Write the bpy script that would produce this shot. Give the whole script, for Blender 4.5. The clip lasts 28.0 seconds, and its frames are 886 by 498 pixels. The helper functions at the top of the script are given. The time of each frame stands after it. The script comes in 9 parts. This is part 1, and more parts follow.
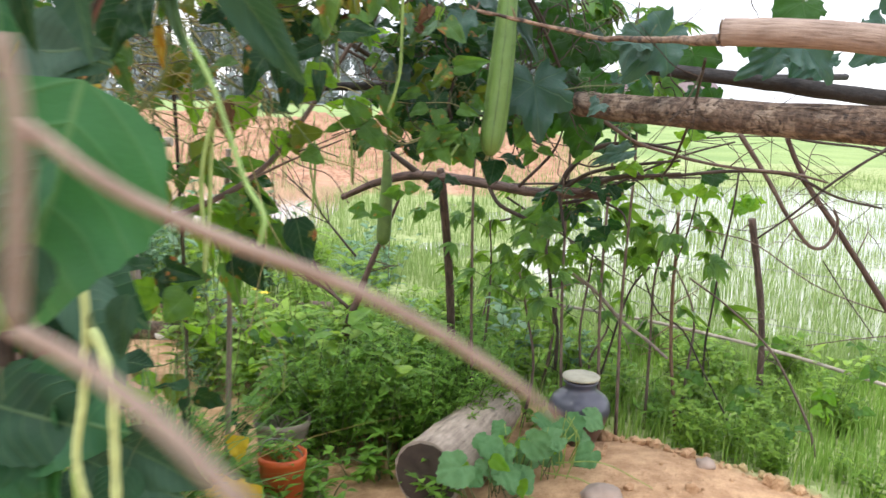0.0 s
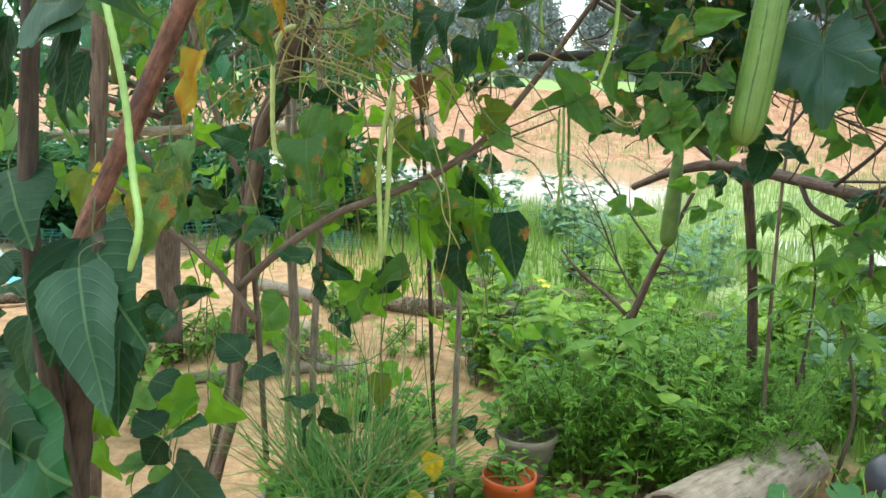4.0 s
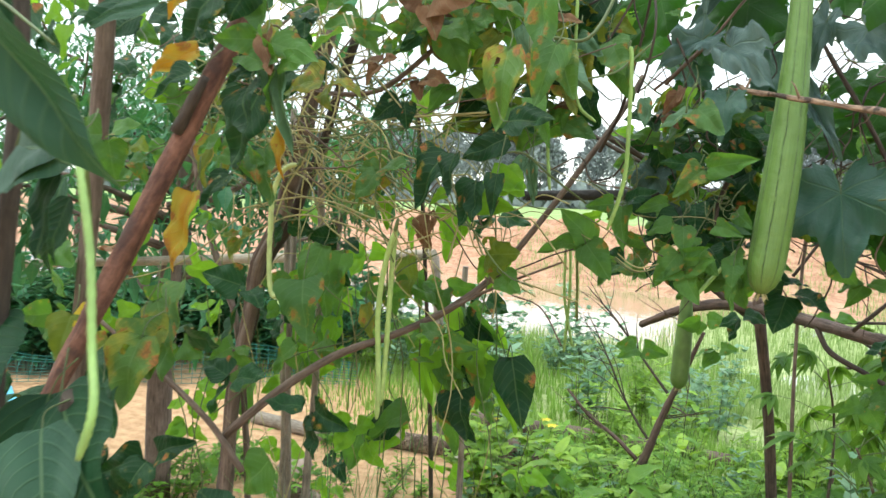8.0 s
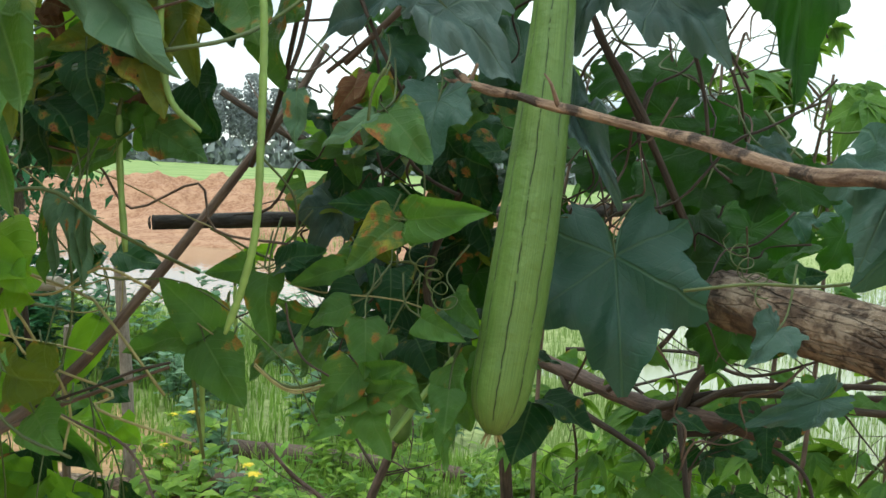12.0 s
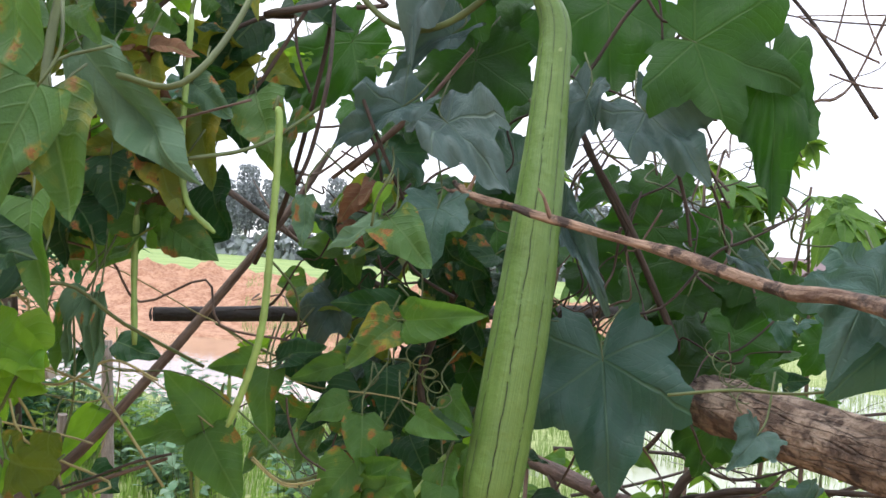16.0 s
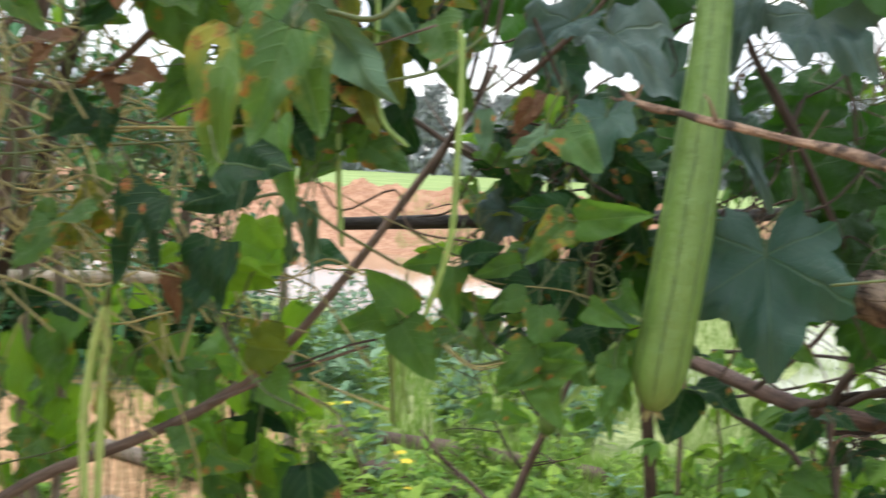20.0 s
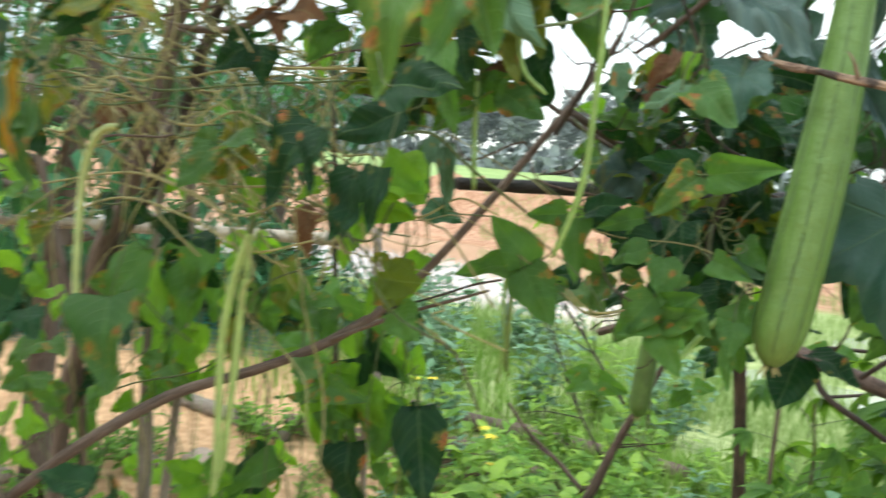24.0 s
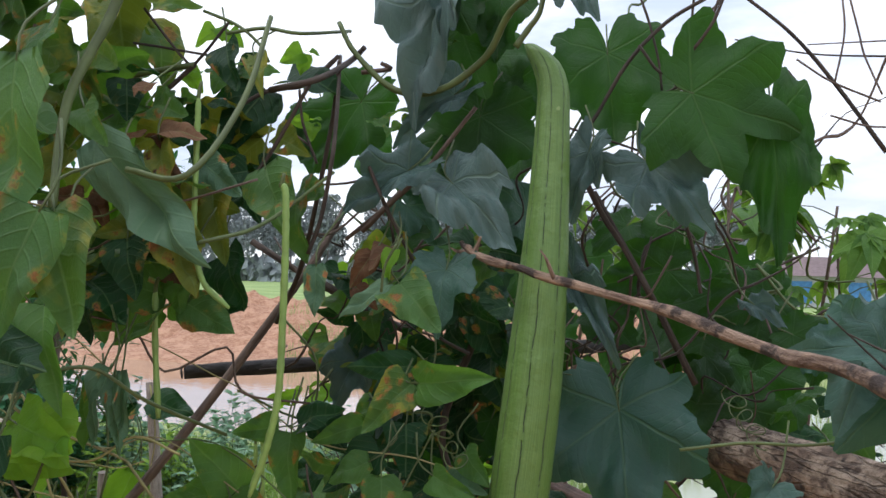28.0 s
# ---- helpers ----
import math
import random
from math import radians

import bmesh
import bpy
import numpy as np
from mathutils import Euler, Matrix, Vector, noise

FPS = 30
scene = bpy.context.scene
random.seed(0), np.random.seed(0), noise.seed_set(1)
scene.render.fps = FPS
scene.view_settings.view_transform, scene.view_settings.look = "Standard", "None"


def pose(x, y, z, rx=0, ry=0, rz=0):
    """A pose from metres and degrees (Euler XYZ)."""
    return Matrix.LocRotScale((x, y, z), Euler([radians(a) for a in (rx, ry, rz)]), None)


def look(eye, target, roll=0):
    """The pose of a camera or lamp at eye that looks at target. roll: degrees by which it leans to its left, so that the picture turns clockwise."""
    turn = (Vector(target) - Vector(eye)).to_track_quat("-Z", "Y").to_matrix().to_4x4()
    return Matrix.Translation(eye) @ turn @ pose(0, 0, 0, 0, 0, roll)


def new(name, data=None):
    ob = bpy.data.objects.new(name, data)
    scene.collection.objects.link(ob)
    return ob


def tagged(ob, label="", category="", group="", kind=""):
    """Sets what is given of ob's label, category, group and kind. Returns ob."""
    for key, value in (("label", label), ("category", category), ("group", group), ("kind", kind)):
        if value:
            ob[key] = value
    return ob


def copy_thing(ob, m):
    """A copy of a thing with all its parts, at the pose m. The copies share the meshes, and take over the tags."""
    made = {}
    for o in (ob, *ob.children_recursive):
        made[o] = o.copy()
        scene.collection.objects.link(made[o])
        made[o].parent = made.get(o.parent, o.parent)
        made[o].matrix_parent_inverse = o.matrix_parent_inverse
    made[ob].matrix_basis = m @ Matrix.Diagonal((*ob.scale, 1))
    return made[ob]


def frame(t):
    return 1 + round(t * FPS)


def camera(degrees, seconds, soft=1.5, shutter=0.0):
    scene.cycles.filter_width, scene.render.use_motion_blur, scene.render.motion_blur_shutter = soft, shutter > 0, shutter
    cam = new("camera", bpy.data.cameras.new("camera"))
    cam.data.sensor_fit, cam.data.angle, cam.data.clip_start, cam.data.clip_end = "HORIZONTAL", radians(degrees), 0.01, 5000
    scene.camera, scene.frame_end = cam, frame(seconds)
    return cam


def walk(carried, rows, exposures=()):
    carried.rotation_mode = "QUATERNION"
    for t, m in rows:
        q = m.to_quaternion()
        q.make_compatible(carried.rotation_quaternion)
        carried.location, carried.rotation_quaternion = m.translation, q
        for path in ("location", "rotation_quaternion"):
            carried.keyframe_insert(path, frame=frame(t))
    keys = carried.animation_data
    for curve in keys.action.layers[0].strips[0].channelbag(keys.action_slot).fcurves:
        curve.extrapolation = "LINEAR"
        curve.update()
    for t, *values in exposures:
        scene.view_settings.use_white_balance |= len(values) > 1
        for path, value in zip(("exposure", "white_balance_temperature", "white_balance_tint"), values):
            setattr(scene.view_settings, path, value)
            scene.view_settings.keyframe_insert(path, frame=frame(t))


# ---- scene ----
cam = camera(55.2, 28.0, shutter=0.5)
PATH = [
    (0, (0.142, -0.082, 1.373), (0.031, 1.884, 1.022), 1.8),
    (0.5, (0.248, 0.132, 1.37), (0.123, 2.097, 1.017), 2.5),
    (1, (0.26, 0.233, 1.35), (0.067, 2.19, 0.984), 2.5),
    (1.5, (0.281, 0.234, 1.327), (-0.205, 2.128, 0.908), 1.6),
    (2, (0.356, 0.251, 1.318), (-0.48, 2.011, 0.866), 0.7),
    (2.5, (0.389, 0.296, 1.331), (-0.661, 1.931, 0.855), 0.6),
    (3, (0.402, 0.365, 1.332), (-0.618, 2.024, 0.874), 1.1),
    (3.5, (0.403, 0.421, 1.345), (-0.543, 2.127, 0.902), 1.5),
    (5.5, (0.401, 0.412, 1.388), (-0.552, 2.148, 1.11), 2.1),
    (6, (0.404, 0.403, 1.39), (-0.573, 2.136, 1.189), 2.3),
    (6.5, (0.415, 0.396, 1.405), (-0.569, 2.129, 1.234), 2.2),
    (7, (0.419, 0.387, 1.409), (-0.569, 2.12, 1.259), 2.1),
    (7.5, (0.406, 0.409, 1.406), (-0.585, 2.141, 1.27), 2.2),
    (8, (0.359, 0.498, 1.386), (-0.613, 2.241, 1.257), 2.1),
    (8.5, (0.242, 0.659, 1.409), (-0.694, 2.421, 1.283), 1.9),
    (9, (0.187, 0.705, 1.393), (-0.722, 2.48, 1.24), 1.6),
    (9.5, (0.225, 0.827, 1.415), (-0.687, 2.596, 1.214), 2.0),
    (10, (0.263, 0.942, 1.441), (-0.606, 2.728, 1.208), 2.1),
    (10.5, (0.251, 1.076, 1.457), (-0.511, 2.91, 1.222), 3.4),
    (11, (0.236, 1.166, 1.46), (-0.347, 3.067, 1.248), 3.5),
    (11.5, (0.239, 1.21, 1.483), (-0.214, 3.147, 1.274), 3.5),
    (12, (0.250, 1.205, 1.502), (-0.173, 3.150, 1.308), 3.1),
    (12.5, (0.252, 1.193, 1.520), (-0.162, 3.139, 1.321), 3.1),
    (13, (0.267, 1.173, 1.541), (-0.159, 3.123, 1.410), 3.1),
    (13.5, (0.282, 1.160, 1.556), (-0.152, 3.111, 1.477), 3.2),
    (15.5, (0.252, 1.162, 1.514), (-0.162, 3.118, 1.555), 4.2),
    (16, (0.25, 1.159, 1.512), (-0.162, 3.116, 1.54), 4.5),
    (16.5, (0.24, 1.14, 1.506), (-0.2, 3.091, 1.505), 4.8),
    (17, (0.237, 1.128, 1.502), (-0.192, 3.081, 1.471), 4.7),
    (17.5, (0.233, 1.121, 1.501), (-0.184, 3.074, 1.389), 4.5),
    (18, (0.235, 1.115, 1.493), (-0.176, 3.068, 1.356), 4.8),
    (18.5, (0.23, 1.114, 1.505), (-0.184, 3.064, 1.339), 4.8),
    (19, (0.237, 1.108, 1.502), (-0.161, 3.059, 1.322), 4.9),
    (19.5, (0.251, 1.089, 1.51), (-0.242, 3.019, 1.337), 4.7),
    (20, (0.246, 1.059, 1.504), (-0.479, 2.912, 1.306), 2.8),
    (20.5, (0.24, 1.017, 1.506), (-0.765, 2.731, 1.281), 1.6),
    (21, (0.256, 0.99, 1.503), (-0.927, 2.581, 1.246), 1.6),
    (21.5, (0.257, 0.966, 1.509), (-1.071, 2.437, 1.234), 1.8),
    (23.5, (0.308, 0.874, 1.41), (-0.819, 2.511, 1.184), 6.8),
    (24, (0.218, 0.991, 1.442), (-0.678, 2.765, 1.219), 5.8),
    (24.5, (0.213, 1.065, 1.437), (-0.479, 2.934, 1.264), 6.5),
    (25, (0.235, 1.14, 1.472), (-0.334, 3.05, 1.308), 5.7),
    (25.5, (0.259, 1.148, 1.528), (-0.269, 3.068, 1.343), 4.8),
    (26, (0.273, 1.147, 1.551), (-0.24, 3.076, 1.427), 2.9),
    (26.5, (0.28, 1.148, 1.564), (-0.242, 3.078, 1.516), 2.4),
    (27, (0.286, 1.151, 1.567), (-0.235, 3.082, 1.592), 1.7),
    (27.5, (0.287, 1.146, 1.566), (-0.224, 3.078, 1.624), 1.6),
    (28, (0.285, 1.148, 1.561), (-0.221, 3.082, 1.625), 1.7),
]
EXPOSURES = [(0, 0.91, 6500, 12), (1.5, 0.95, 6500, 6), (3, 1.00, 6350, -5), (3.5, 1.00, 6350, -6), (5.5, 1.08, 6500, -4), (8, 1.06, 6500, -1), (9, 1.08, 6500, 2), (10.3, 1.14, 6450, 2), (11, 1.22, 6350, -2), (11.5, 0.92, 6450, 0), (12, 0.43, 6500, -5), (12.8, 0.38, 6400, 2), (13.5, -0.06, 6400, 4), (14.4, 0.14, 6500, 12), (15.5, 0.74, 6350, 15), (17, 0.80, 6400, 14), (18.3, 0.88, 6450, 11), (19, 0.78, 6450, 9), (20, 0.79, 6650, 9), (21.5, 1.11, 7000, 12), (23.5, 0.95, 6500, 4), (24.2, 0.95, 6500, -2), (25, 1.05, 6450, -3), (25.5, 0.86, 6400, 0), (26.2, 0.04, 6150, 8), (26.8, -0.39, 6250, 10), (27.4, -0.19, 6200, 11), (28, 0.20, 6180, 12)]
walk(cam, [(t, look(eye, target, roll)) for t, eye, target, roll in PATH], EXPOSURES)

# ---- world, sun, exposure ----
world = bpy.data.worlds.new("overcast_sky")
world.use_nodes = True
scene.world = world
wn, wl = world.node_tree.nodes, world.node_tree.links
wbg = wn["Background"]
sky = wn.new("ShaderNodeTexSky")
sky.sky_type, sky.sun_disc = "NISHITA", False
sky.sun_elevation, sky.sun_rotation = radians(55), radians(-120)
wtc = wn.new("ShaderNodeTexCoord")
wmap = wn.new("ShaderNodeMapping")
wmap.inputs["Scale"].default_value = (1.0, 1.0, 3.5)
wl.new(wtc.outputs["Generated"], wmap.inputs["Vector"])
cloud = wn.new("ShaderNodeTexNoise")
cloud.inputs["Scale"].default_value, cloud.inputs["Detail"].default_value, cloud.inputs["Roughness"].default_value = 2.6, 7.0, 0.55
wl.new(wmap.outputs["Vector"], cloud.inputs["Vector"])
cramp = wn.new("ShaderNodeValToRGB")
cramp.color_ramp.elements[0].position, cramp.color_ramp.elements[0].color = 0.36, (4.9, 5.5, 6.7, 1)
cramp.color_ramp.elements[1].position, cramp.color_ramp.elements[1].color = 0.60, (9.4, 9.5, 9.7, 1)
wl.new(cloud.outputs["Fac"], cramp.inputs["Fac"])
wmix = wn.new("ShaderNodeMix")
wmix.data_type = "RGBA"
wmix.inputs["Factor"].default_value = 0.88
wl.new(sky.outputs["Color"], wmix.inputs["A"])
wsep = wn.new("ShaderNodeSeparateXYZ")
wl.new(wtc.outputs["Generated"], wsep.inputs[0])
wgrad = wn.new("ShaderNodeMapRange")
wgrad.inputs["From Min"].default_value, wgrad.inputs["From Max"].default_value = 0.0, 1.0
wgrad.inputs["To Min"].default_value, wgrad.inputs["To Max"].default_value = 0.94, 1.42
wl.new(wsep.outputs["Z"], wgrad.inputs["Value"])
wmul = wn.new("ShaderNodeVectorMath")
wmul.operation = "SCALE"
wl.new(cramp.outputs["Color"], wmul.inputs[0])
wl.new(wgrad.outputs["Result"], wmul.inputs["Scale"])
wl.new(wmul.outputs["Vector"], wmix.inputs["B"])
wl.new(wmix.outputs["Result"], wbg.inputs["Color"])
wbg.inputs["Strength"].default_value = 0.135

sun_data = bpy.data.lights.new("sun", "SUN")
sun_data.energy, sun_data.angle, sun_data.color = 1.1, radians(14), (1.0, 0.96, 0.9)
sun = new("sun", sun_data)
sun.matrix_world = look((0, 0, 10), (0 + 4, 0 + 3.0, 0))


# ---- material kit ----
def nodes_of(name):
    m = bpy.data.materials.new(name)
    m.use_nodes = True
    nt = m.node_tree
    return m, nt.nodes, nt.links, nt.nodes["Principled BSDF"]


def mathn(n, l, op, a, b=None, c=None):
    x = n.new("ShaderNodeMath")
    x.operation = op
    for i, v in enumerate((a, b, c)):
        if v is None:
            continue
        if isinstance(v, (int, float)):
            x.inputs[i].default_value = v
        else:
            l.new(v, x.inputs[i])
    return x.outputs[0]


def mixc(n, l, fac, a, b, blend="MIX"):
    x = n.new("ShaderNodeMix")
    x.data_type, x.blend_type = "RGBA", blend
    for sock, v in ((x.inputs["Factor"], fac), (x.inputs["A"], a), (x.inputs["B"], b)):
        if isinstance(v, (int, float)):
            sock.default_value = v
        elif isinstance(v, tuple):
            sock.default_value = (*v[:3], 1)
        else:
            l.new(v, sock)
    return x.outputs["Result"]


def noisen(n, l, vec, scale, detail=4.0, rough=0.55):
    x = n.new("ShaderNodeTexNoise")
    x.inputs["Scale"].default_value, x.inputs["Detail"].default_value, x.inputs["Roughness"].default_value = scale, detail, rough
    if vec is not None:
        l.new(vec, x.inputs["Vector"])
    return x.outputs["Fac"]


def step(n, l, v, lo, hi):
    x = n.new("ShaderNodeMapRange")
    x.interpolation_type = "SMOOTHSTEP"
    l.new(v, x.inputs["Value"])
    x.inputs["From Min"].default_value, x.inputs["From Max"].default_value = lo, hi
    return x.outputs["Result"]


def bumpn(n, l, height, strength, dist=0.01):
    x = n.new("ShaderNodeBump")
    x.inputs["Strength"].default_value, x.inputs["Distance"].default_value = strength, dist
    l.new(height, x.inputs["Height"])
    return x.outputs["Normal"]


def objco(n, l, scale=(1, 1, 1)):
    t = n.new("ShaderNodeTexCoord")
    m = n.new("ShaderNodeMapping")
    m.inputs["Scale"].default_value = scale
    l.new(t.outputs["Object"], m.inputs["Vector"])
    return m.outputs["Vector"]


def leaf_material(name, dark, light, rough=0.46, translucent=0.32, glow=(0.20, 0.42, 0.05), palmate=False, veins=7.0, spots=0.0, yellow=0.0, vein_col=(0.2, 0.3, 0.12), quilt=0.12):
    m, n, l, b = nodes_of(name)
    uvn = n.new("ShaderNodeUVMap")
    uvn.uv_map = "leaf"
    sep = n.new("ShaderNodeSeparateXYZ")
    l.new(uvn.outputs["UV"], sep.inputs[0])
    x, y = sep.outputs[0], sep.outputs[1]
    ax = mathn(n, l, "ABSOLUTE", x)
    info = n.new("ShaderNodeObjectInfo")
    isl = n.new("ShaderNodeNewGeometry")
    rnd = mathn(n, l, "FRACT", mathn(n, l, "ADD", info.outputs["Random"], isl.outputs["Random Per Island"]))
    if palmate:
        ang = mathn(n, l, "ABSOLUTE", mathn(n, l, "ARCTAN2", x, y))
        r = mathn(n, l, "SQRT", mathn(n, l, "ADD", mathn(n, l, "MULTIPLY", x, x), mathn(n, l, "MULTIPLY", y, y)))
        d = mathn(n, l, "PINGPONG", ang, 0.48)
        dist = mathn(n, l, "MULTIPLY", r, mathn(n, l, "SINE", d))
        main = mathn(n, l, "SUBTRACT", 1.0, step(n, l, dist, 0.004, 0.016))
        side = mathn(n, l, "PINGPONG", mathn(n, l, "MULTIPLY", mathn(n, l, "SUBTRACT", r, mathn(n, l, "MULTIPLY", d, 0.5)), 9.0), 0.5)
        lat = mathn(n, l, "SUBTRACT", 1.0, step(n, l, side, 0.02, 0.10))
    else:
        main = mathn(n, l, "SUBTRACT", 1.0, step(n, l, ax, 0.006, 0.02))
        s = mathn(n, l, "SUBTRACT", y, mathn(n, l, "MULTIPLY", ax, mathn(n, l, "ADD", 0.45, mathn(n, l, "MULTIPLY", ax, 1.1))))
        side = mathn(n, l, "PINGPONG", mathn(n, l, "MULTIPLY", s, veins), 0.5)
        lat = mathn(n, l, "SUBTRACT", 1.0, step(n, l, side, 0.02, 0.12))
    vein = mathn(n, l, "MAXIMUM", main, mathn(n, l, "MULTIPLY", lat, 0.16 if palmate else 0.30))
    comb = n.new("ShaderNodeCombineXYZ")
    l.new(x, comb.inputs[0]), l.new(y, comb.inputs[1]), l.new(mathn(n, l, "MULTIPLY", rnd, 37.0), comb.inputs[2])
    co = comb.outputs[0]
    big = noisen(n, l, co, 3.0, 3.0)
    fine = noisen(n, l, co, 26.0, 4.0, 0.65)
    col = mixc(n, l, step(n, l, mathn(n, l, "ADD", mathn(n, l, "MULTIPLY", big, 0.6), mathn(n, l, "MULTIPLY", rnd, 0.45)), 0.32, 0.82), dark, light)
    col = mixc(n, l, mathn(n, l, "MULTIPLY", fine, 0.35), col, tuple(c * 0.55 for c in dark))
    dust = step(n, l, noisen(n, l, co, 7.0, 5.0, 0.65), 0.5, 0.72)
    col = mixc(n, l, mathn(n, l, "MULTIPLY", dust, 0.14), col, tuple(0.8 * c + 0.2 * sum(light) / 2.4 for c in light))
    if yellow > 0:
        fac = step(n, l, mathn(n, l, "ADD", big, mathn(n, l, "MULTIPLY", ax, 0.5)), 0.62 - 0.3 * yellow, 0.85 - 0.25 * yellow)
        col = mixc(n, l, mathn(n, l, "MULTIPLY", fac, min(1.0, 0.5 + yellow)), col, (0.33, 0.28, 0.035))
    if spots > 0:
        vo = n.new("ShaderNodeTexVoronoi")
        vo.inputs["Scale"].default_value = 5.2
        wobble = n.new("ShaderNodeVectorMath")
        wobble.operation = "ADD"
        cmb = n.new("ShaderNodeCombineXYZ")
        l.new(mathn(n, l, "MULTIPLY", fine, 0.34), cmb.inputs[0]), l.new(mathn(n, l, "MULTIPLY", big, 0.40), cmb.inputs[1])
        l.new(co, wobble.inputs[0]), l.new(cmb.outputs[0], wobble.inputs[1])
        l.new(wobble.outputs[0], vo.inputs["Vector"])
        csep = n.new("ShaderNodeSeparateColor")
        l.new(vo.outputs["Color"], csep.inputs[0])
        size = mathn(n, l, "MULTIPLY", step(n, l, mathn(n, l, "ADD", csep.outputs[0], mathn(n, l, "MULTIPLY", ax, 0.6)), 0.86 - 0.5 * spots, 1.22 - 0.3 * spots), 0.50)
        rel = mathn(n, l, "SUBTRACT", vo.outputs["Distance"], size)
        halo = mathn(n, l, "SUBTRACT", 1.0, step(n, l, rel, -0.02, 0.22))
        core = mathn(n, l, "SUBTRACT", 1.0, step(n, l, rel, -0.08, 0.03))
        on = mathn(n, l, "MULTIPLY", step(n, l, size, 0.02, 0.1), step(n, l, mathn(n, l, "ADD", noisen(n, l, co, 2.4, 2.0), mathn(n, l, "MULTIPLY", ax, 0.75)), 0.54, 0.70))
        col = mixc(n, l, mathn(n, l, "MULTIPLY", mathn(n, l, "MULTIPLY", halo, on), 0.55), col, (0.27, 0.23, 0.03))
        col = mixc(n, l, mathn(n, l, "MULTIPLY", mathn(n, l, "MULTIPLY", core, on), 0.95), col, mixc(n, l, step(n, l, fine, 0.4, 0.65), (0.30, 0.100, 0.032), (0.12, 0.045, 0.022)))
    col = mixc(n, l, mathn(n, l, "MULTIPLY", vein, 0.12 if palmate else 0.24), col, vein_col)
    l.new(col, b.inputs["Base Color"])
    b.inputs["Roughness"].default_value = rough
    b.inputs["Specular IOR Level"].default_value = 0.20
    puff = mathn(n, l, "MULTIPLY", mathn(n, l, "SQRT", side), quilt)
    h = mathn(n, l, "SUBTRACT", mathn(n, l, "ADD", mathn(n, l, "MULTIPLY", fine, 0.45), puff), mathn(n, l, "MULTIPLY", vein, 0.6))
    l.new(bumpn(n, l, h, 0.6, 0.004), b.inputs["Normal"])
    tr = n.new("ShaderNodeBsdfTranslucent")
    tcol = mixc(n, l, 0.55, col, glow)
    l.new(tcol, tr.inputs["Color"])
    mx = n.new("ShaderNodeMixShader")
    mx.inputs["Fac"].default_value = translucent
    l.new(b.outputs[0], mx.inputs[1]), l.new(tr.outputs[0], mx.inputs[2])
    l.new(mx.outputs[0], n["Material Output"].inputs["Surface"])
    return m


def bark_material(name, dark, light, stretch=(1, 1), scale=1.0, rough=0.85, bump=0.7, moss=None, moss_scale=9.0, depth=0.005):
    m, n, l, b = nodes_of(name)
    uvn = n.new("ShaderNodeUVMap")
    uvn.uv_map = "leaf"
    info = n.new("ShaderNodeObjectInfo")
    mp = n.new("ShaderNodeMapping")
    mp.inputs["Scale"].default_value = (170 * stretch[0] * scale, 16 * stretch[1] * scale, 1)
    off = n.new("ShaderNodeCombineXYZ")
    l.new(mathn(n, l, "MULTIPLY", info.outputs["Random"], 50.0), off.inputs[1])
    l.new(off.outputs[0], mp.inputs["Location"])
    l.new(uvn.outputs["UV"], mp.inputs["Vector"])
    co = objco(n, l)
    a = noisen(n, l, mp.outputs["Vector"], 1.0, 6.0, 0.62)
    blotch = noisen(n, l, co, 16.0, 4.0)
    c2 = noisen(n, l, co, 130.0, 4.0)
    f = mathn(n, l, "ADD", mathn(n, l, "MULTIPLY", a, 0.7), mathn(n, l, "MULTIPLY", blotch, 0.45))
    col = mixc(n, l, step(n, l, f, 0.40, 0.76), dark, light)
    col = mixc(n, l, mathn(n, l, "MULTIPLY", c2, 0.4), col, tuple(c * 0.45 for c in dark))
    crack = mathn(n, l, "SUBTRACT", 1.0, step(n, l, a, 0.30, 0.40))
    col = mixc(n, l, mathn(n, l, "MULTIPLY", crack, 0.75), col, tuple(c * 0.3 for c in dark))
    if moss:
        col = mixc(n, l, step(n, l, noisen(n, l, co, moss_scale, 5.0, 0.62), 0.50, 0.60), col, moss)
    l.new(col, b.inputs["Base Color"])
    b.inputs["Roughness"].default_value = rough
    l.new(bumpn(n, l, mathn(n, l, "ADD", a, mathn(n, l, "MULTIPLY", c2, 0.4)), bump, depth), b.inputs["Normal"])
    return m


def plain_material(name, col, rough=0.6, var=0.35, scale=30.0, bump=0.2, metal=0.0, coat=0.0):
    m, n, l, b = nodes_of(name)
    co = objco(n, l)
    a, c2 = noisen(n, l, co, scale, 5.0), noisen(n, l, co, scale * 0.12, 3.0)
    f = mathn(n, l, "MULTIPLY", mathn(n, l, "ADD", a, c2), 0.5)
    l.new(mixc(n, l, step(n, l, f, 0.3, 0.7), tuple(c * (1 - var) for c in col), tuple(min(1, c * (1 + var * 0.6)) for c in col)), b.inputs["Base Color"])
    b.inputs["Roughness"].default_value, b.inputs["Metallic"].default_value, b.inputs["Coat Weight"].default_value = rough, metal, coat
    l.new(bumpn(n, l, a, bump, 0.003), b.inputs["Normal"])
    return m


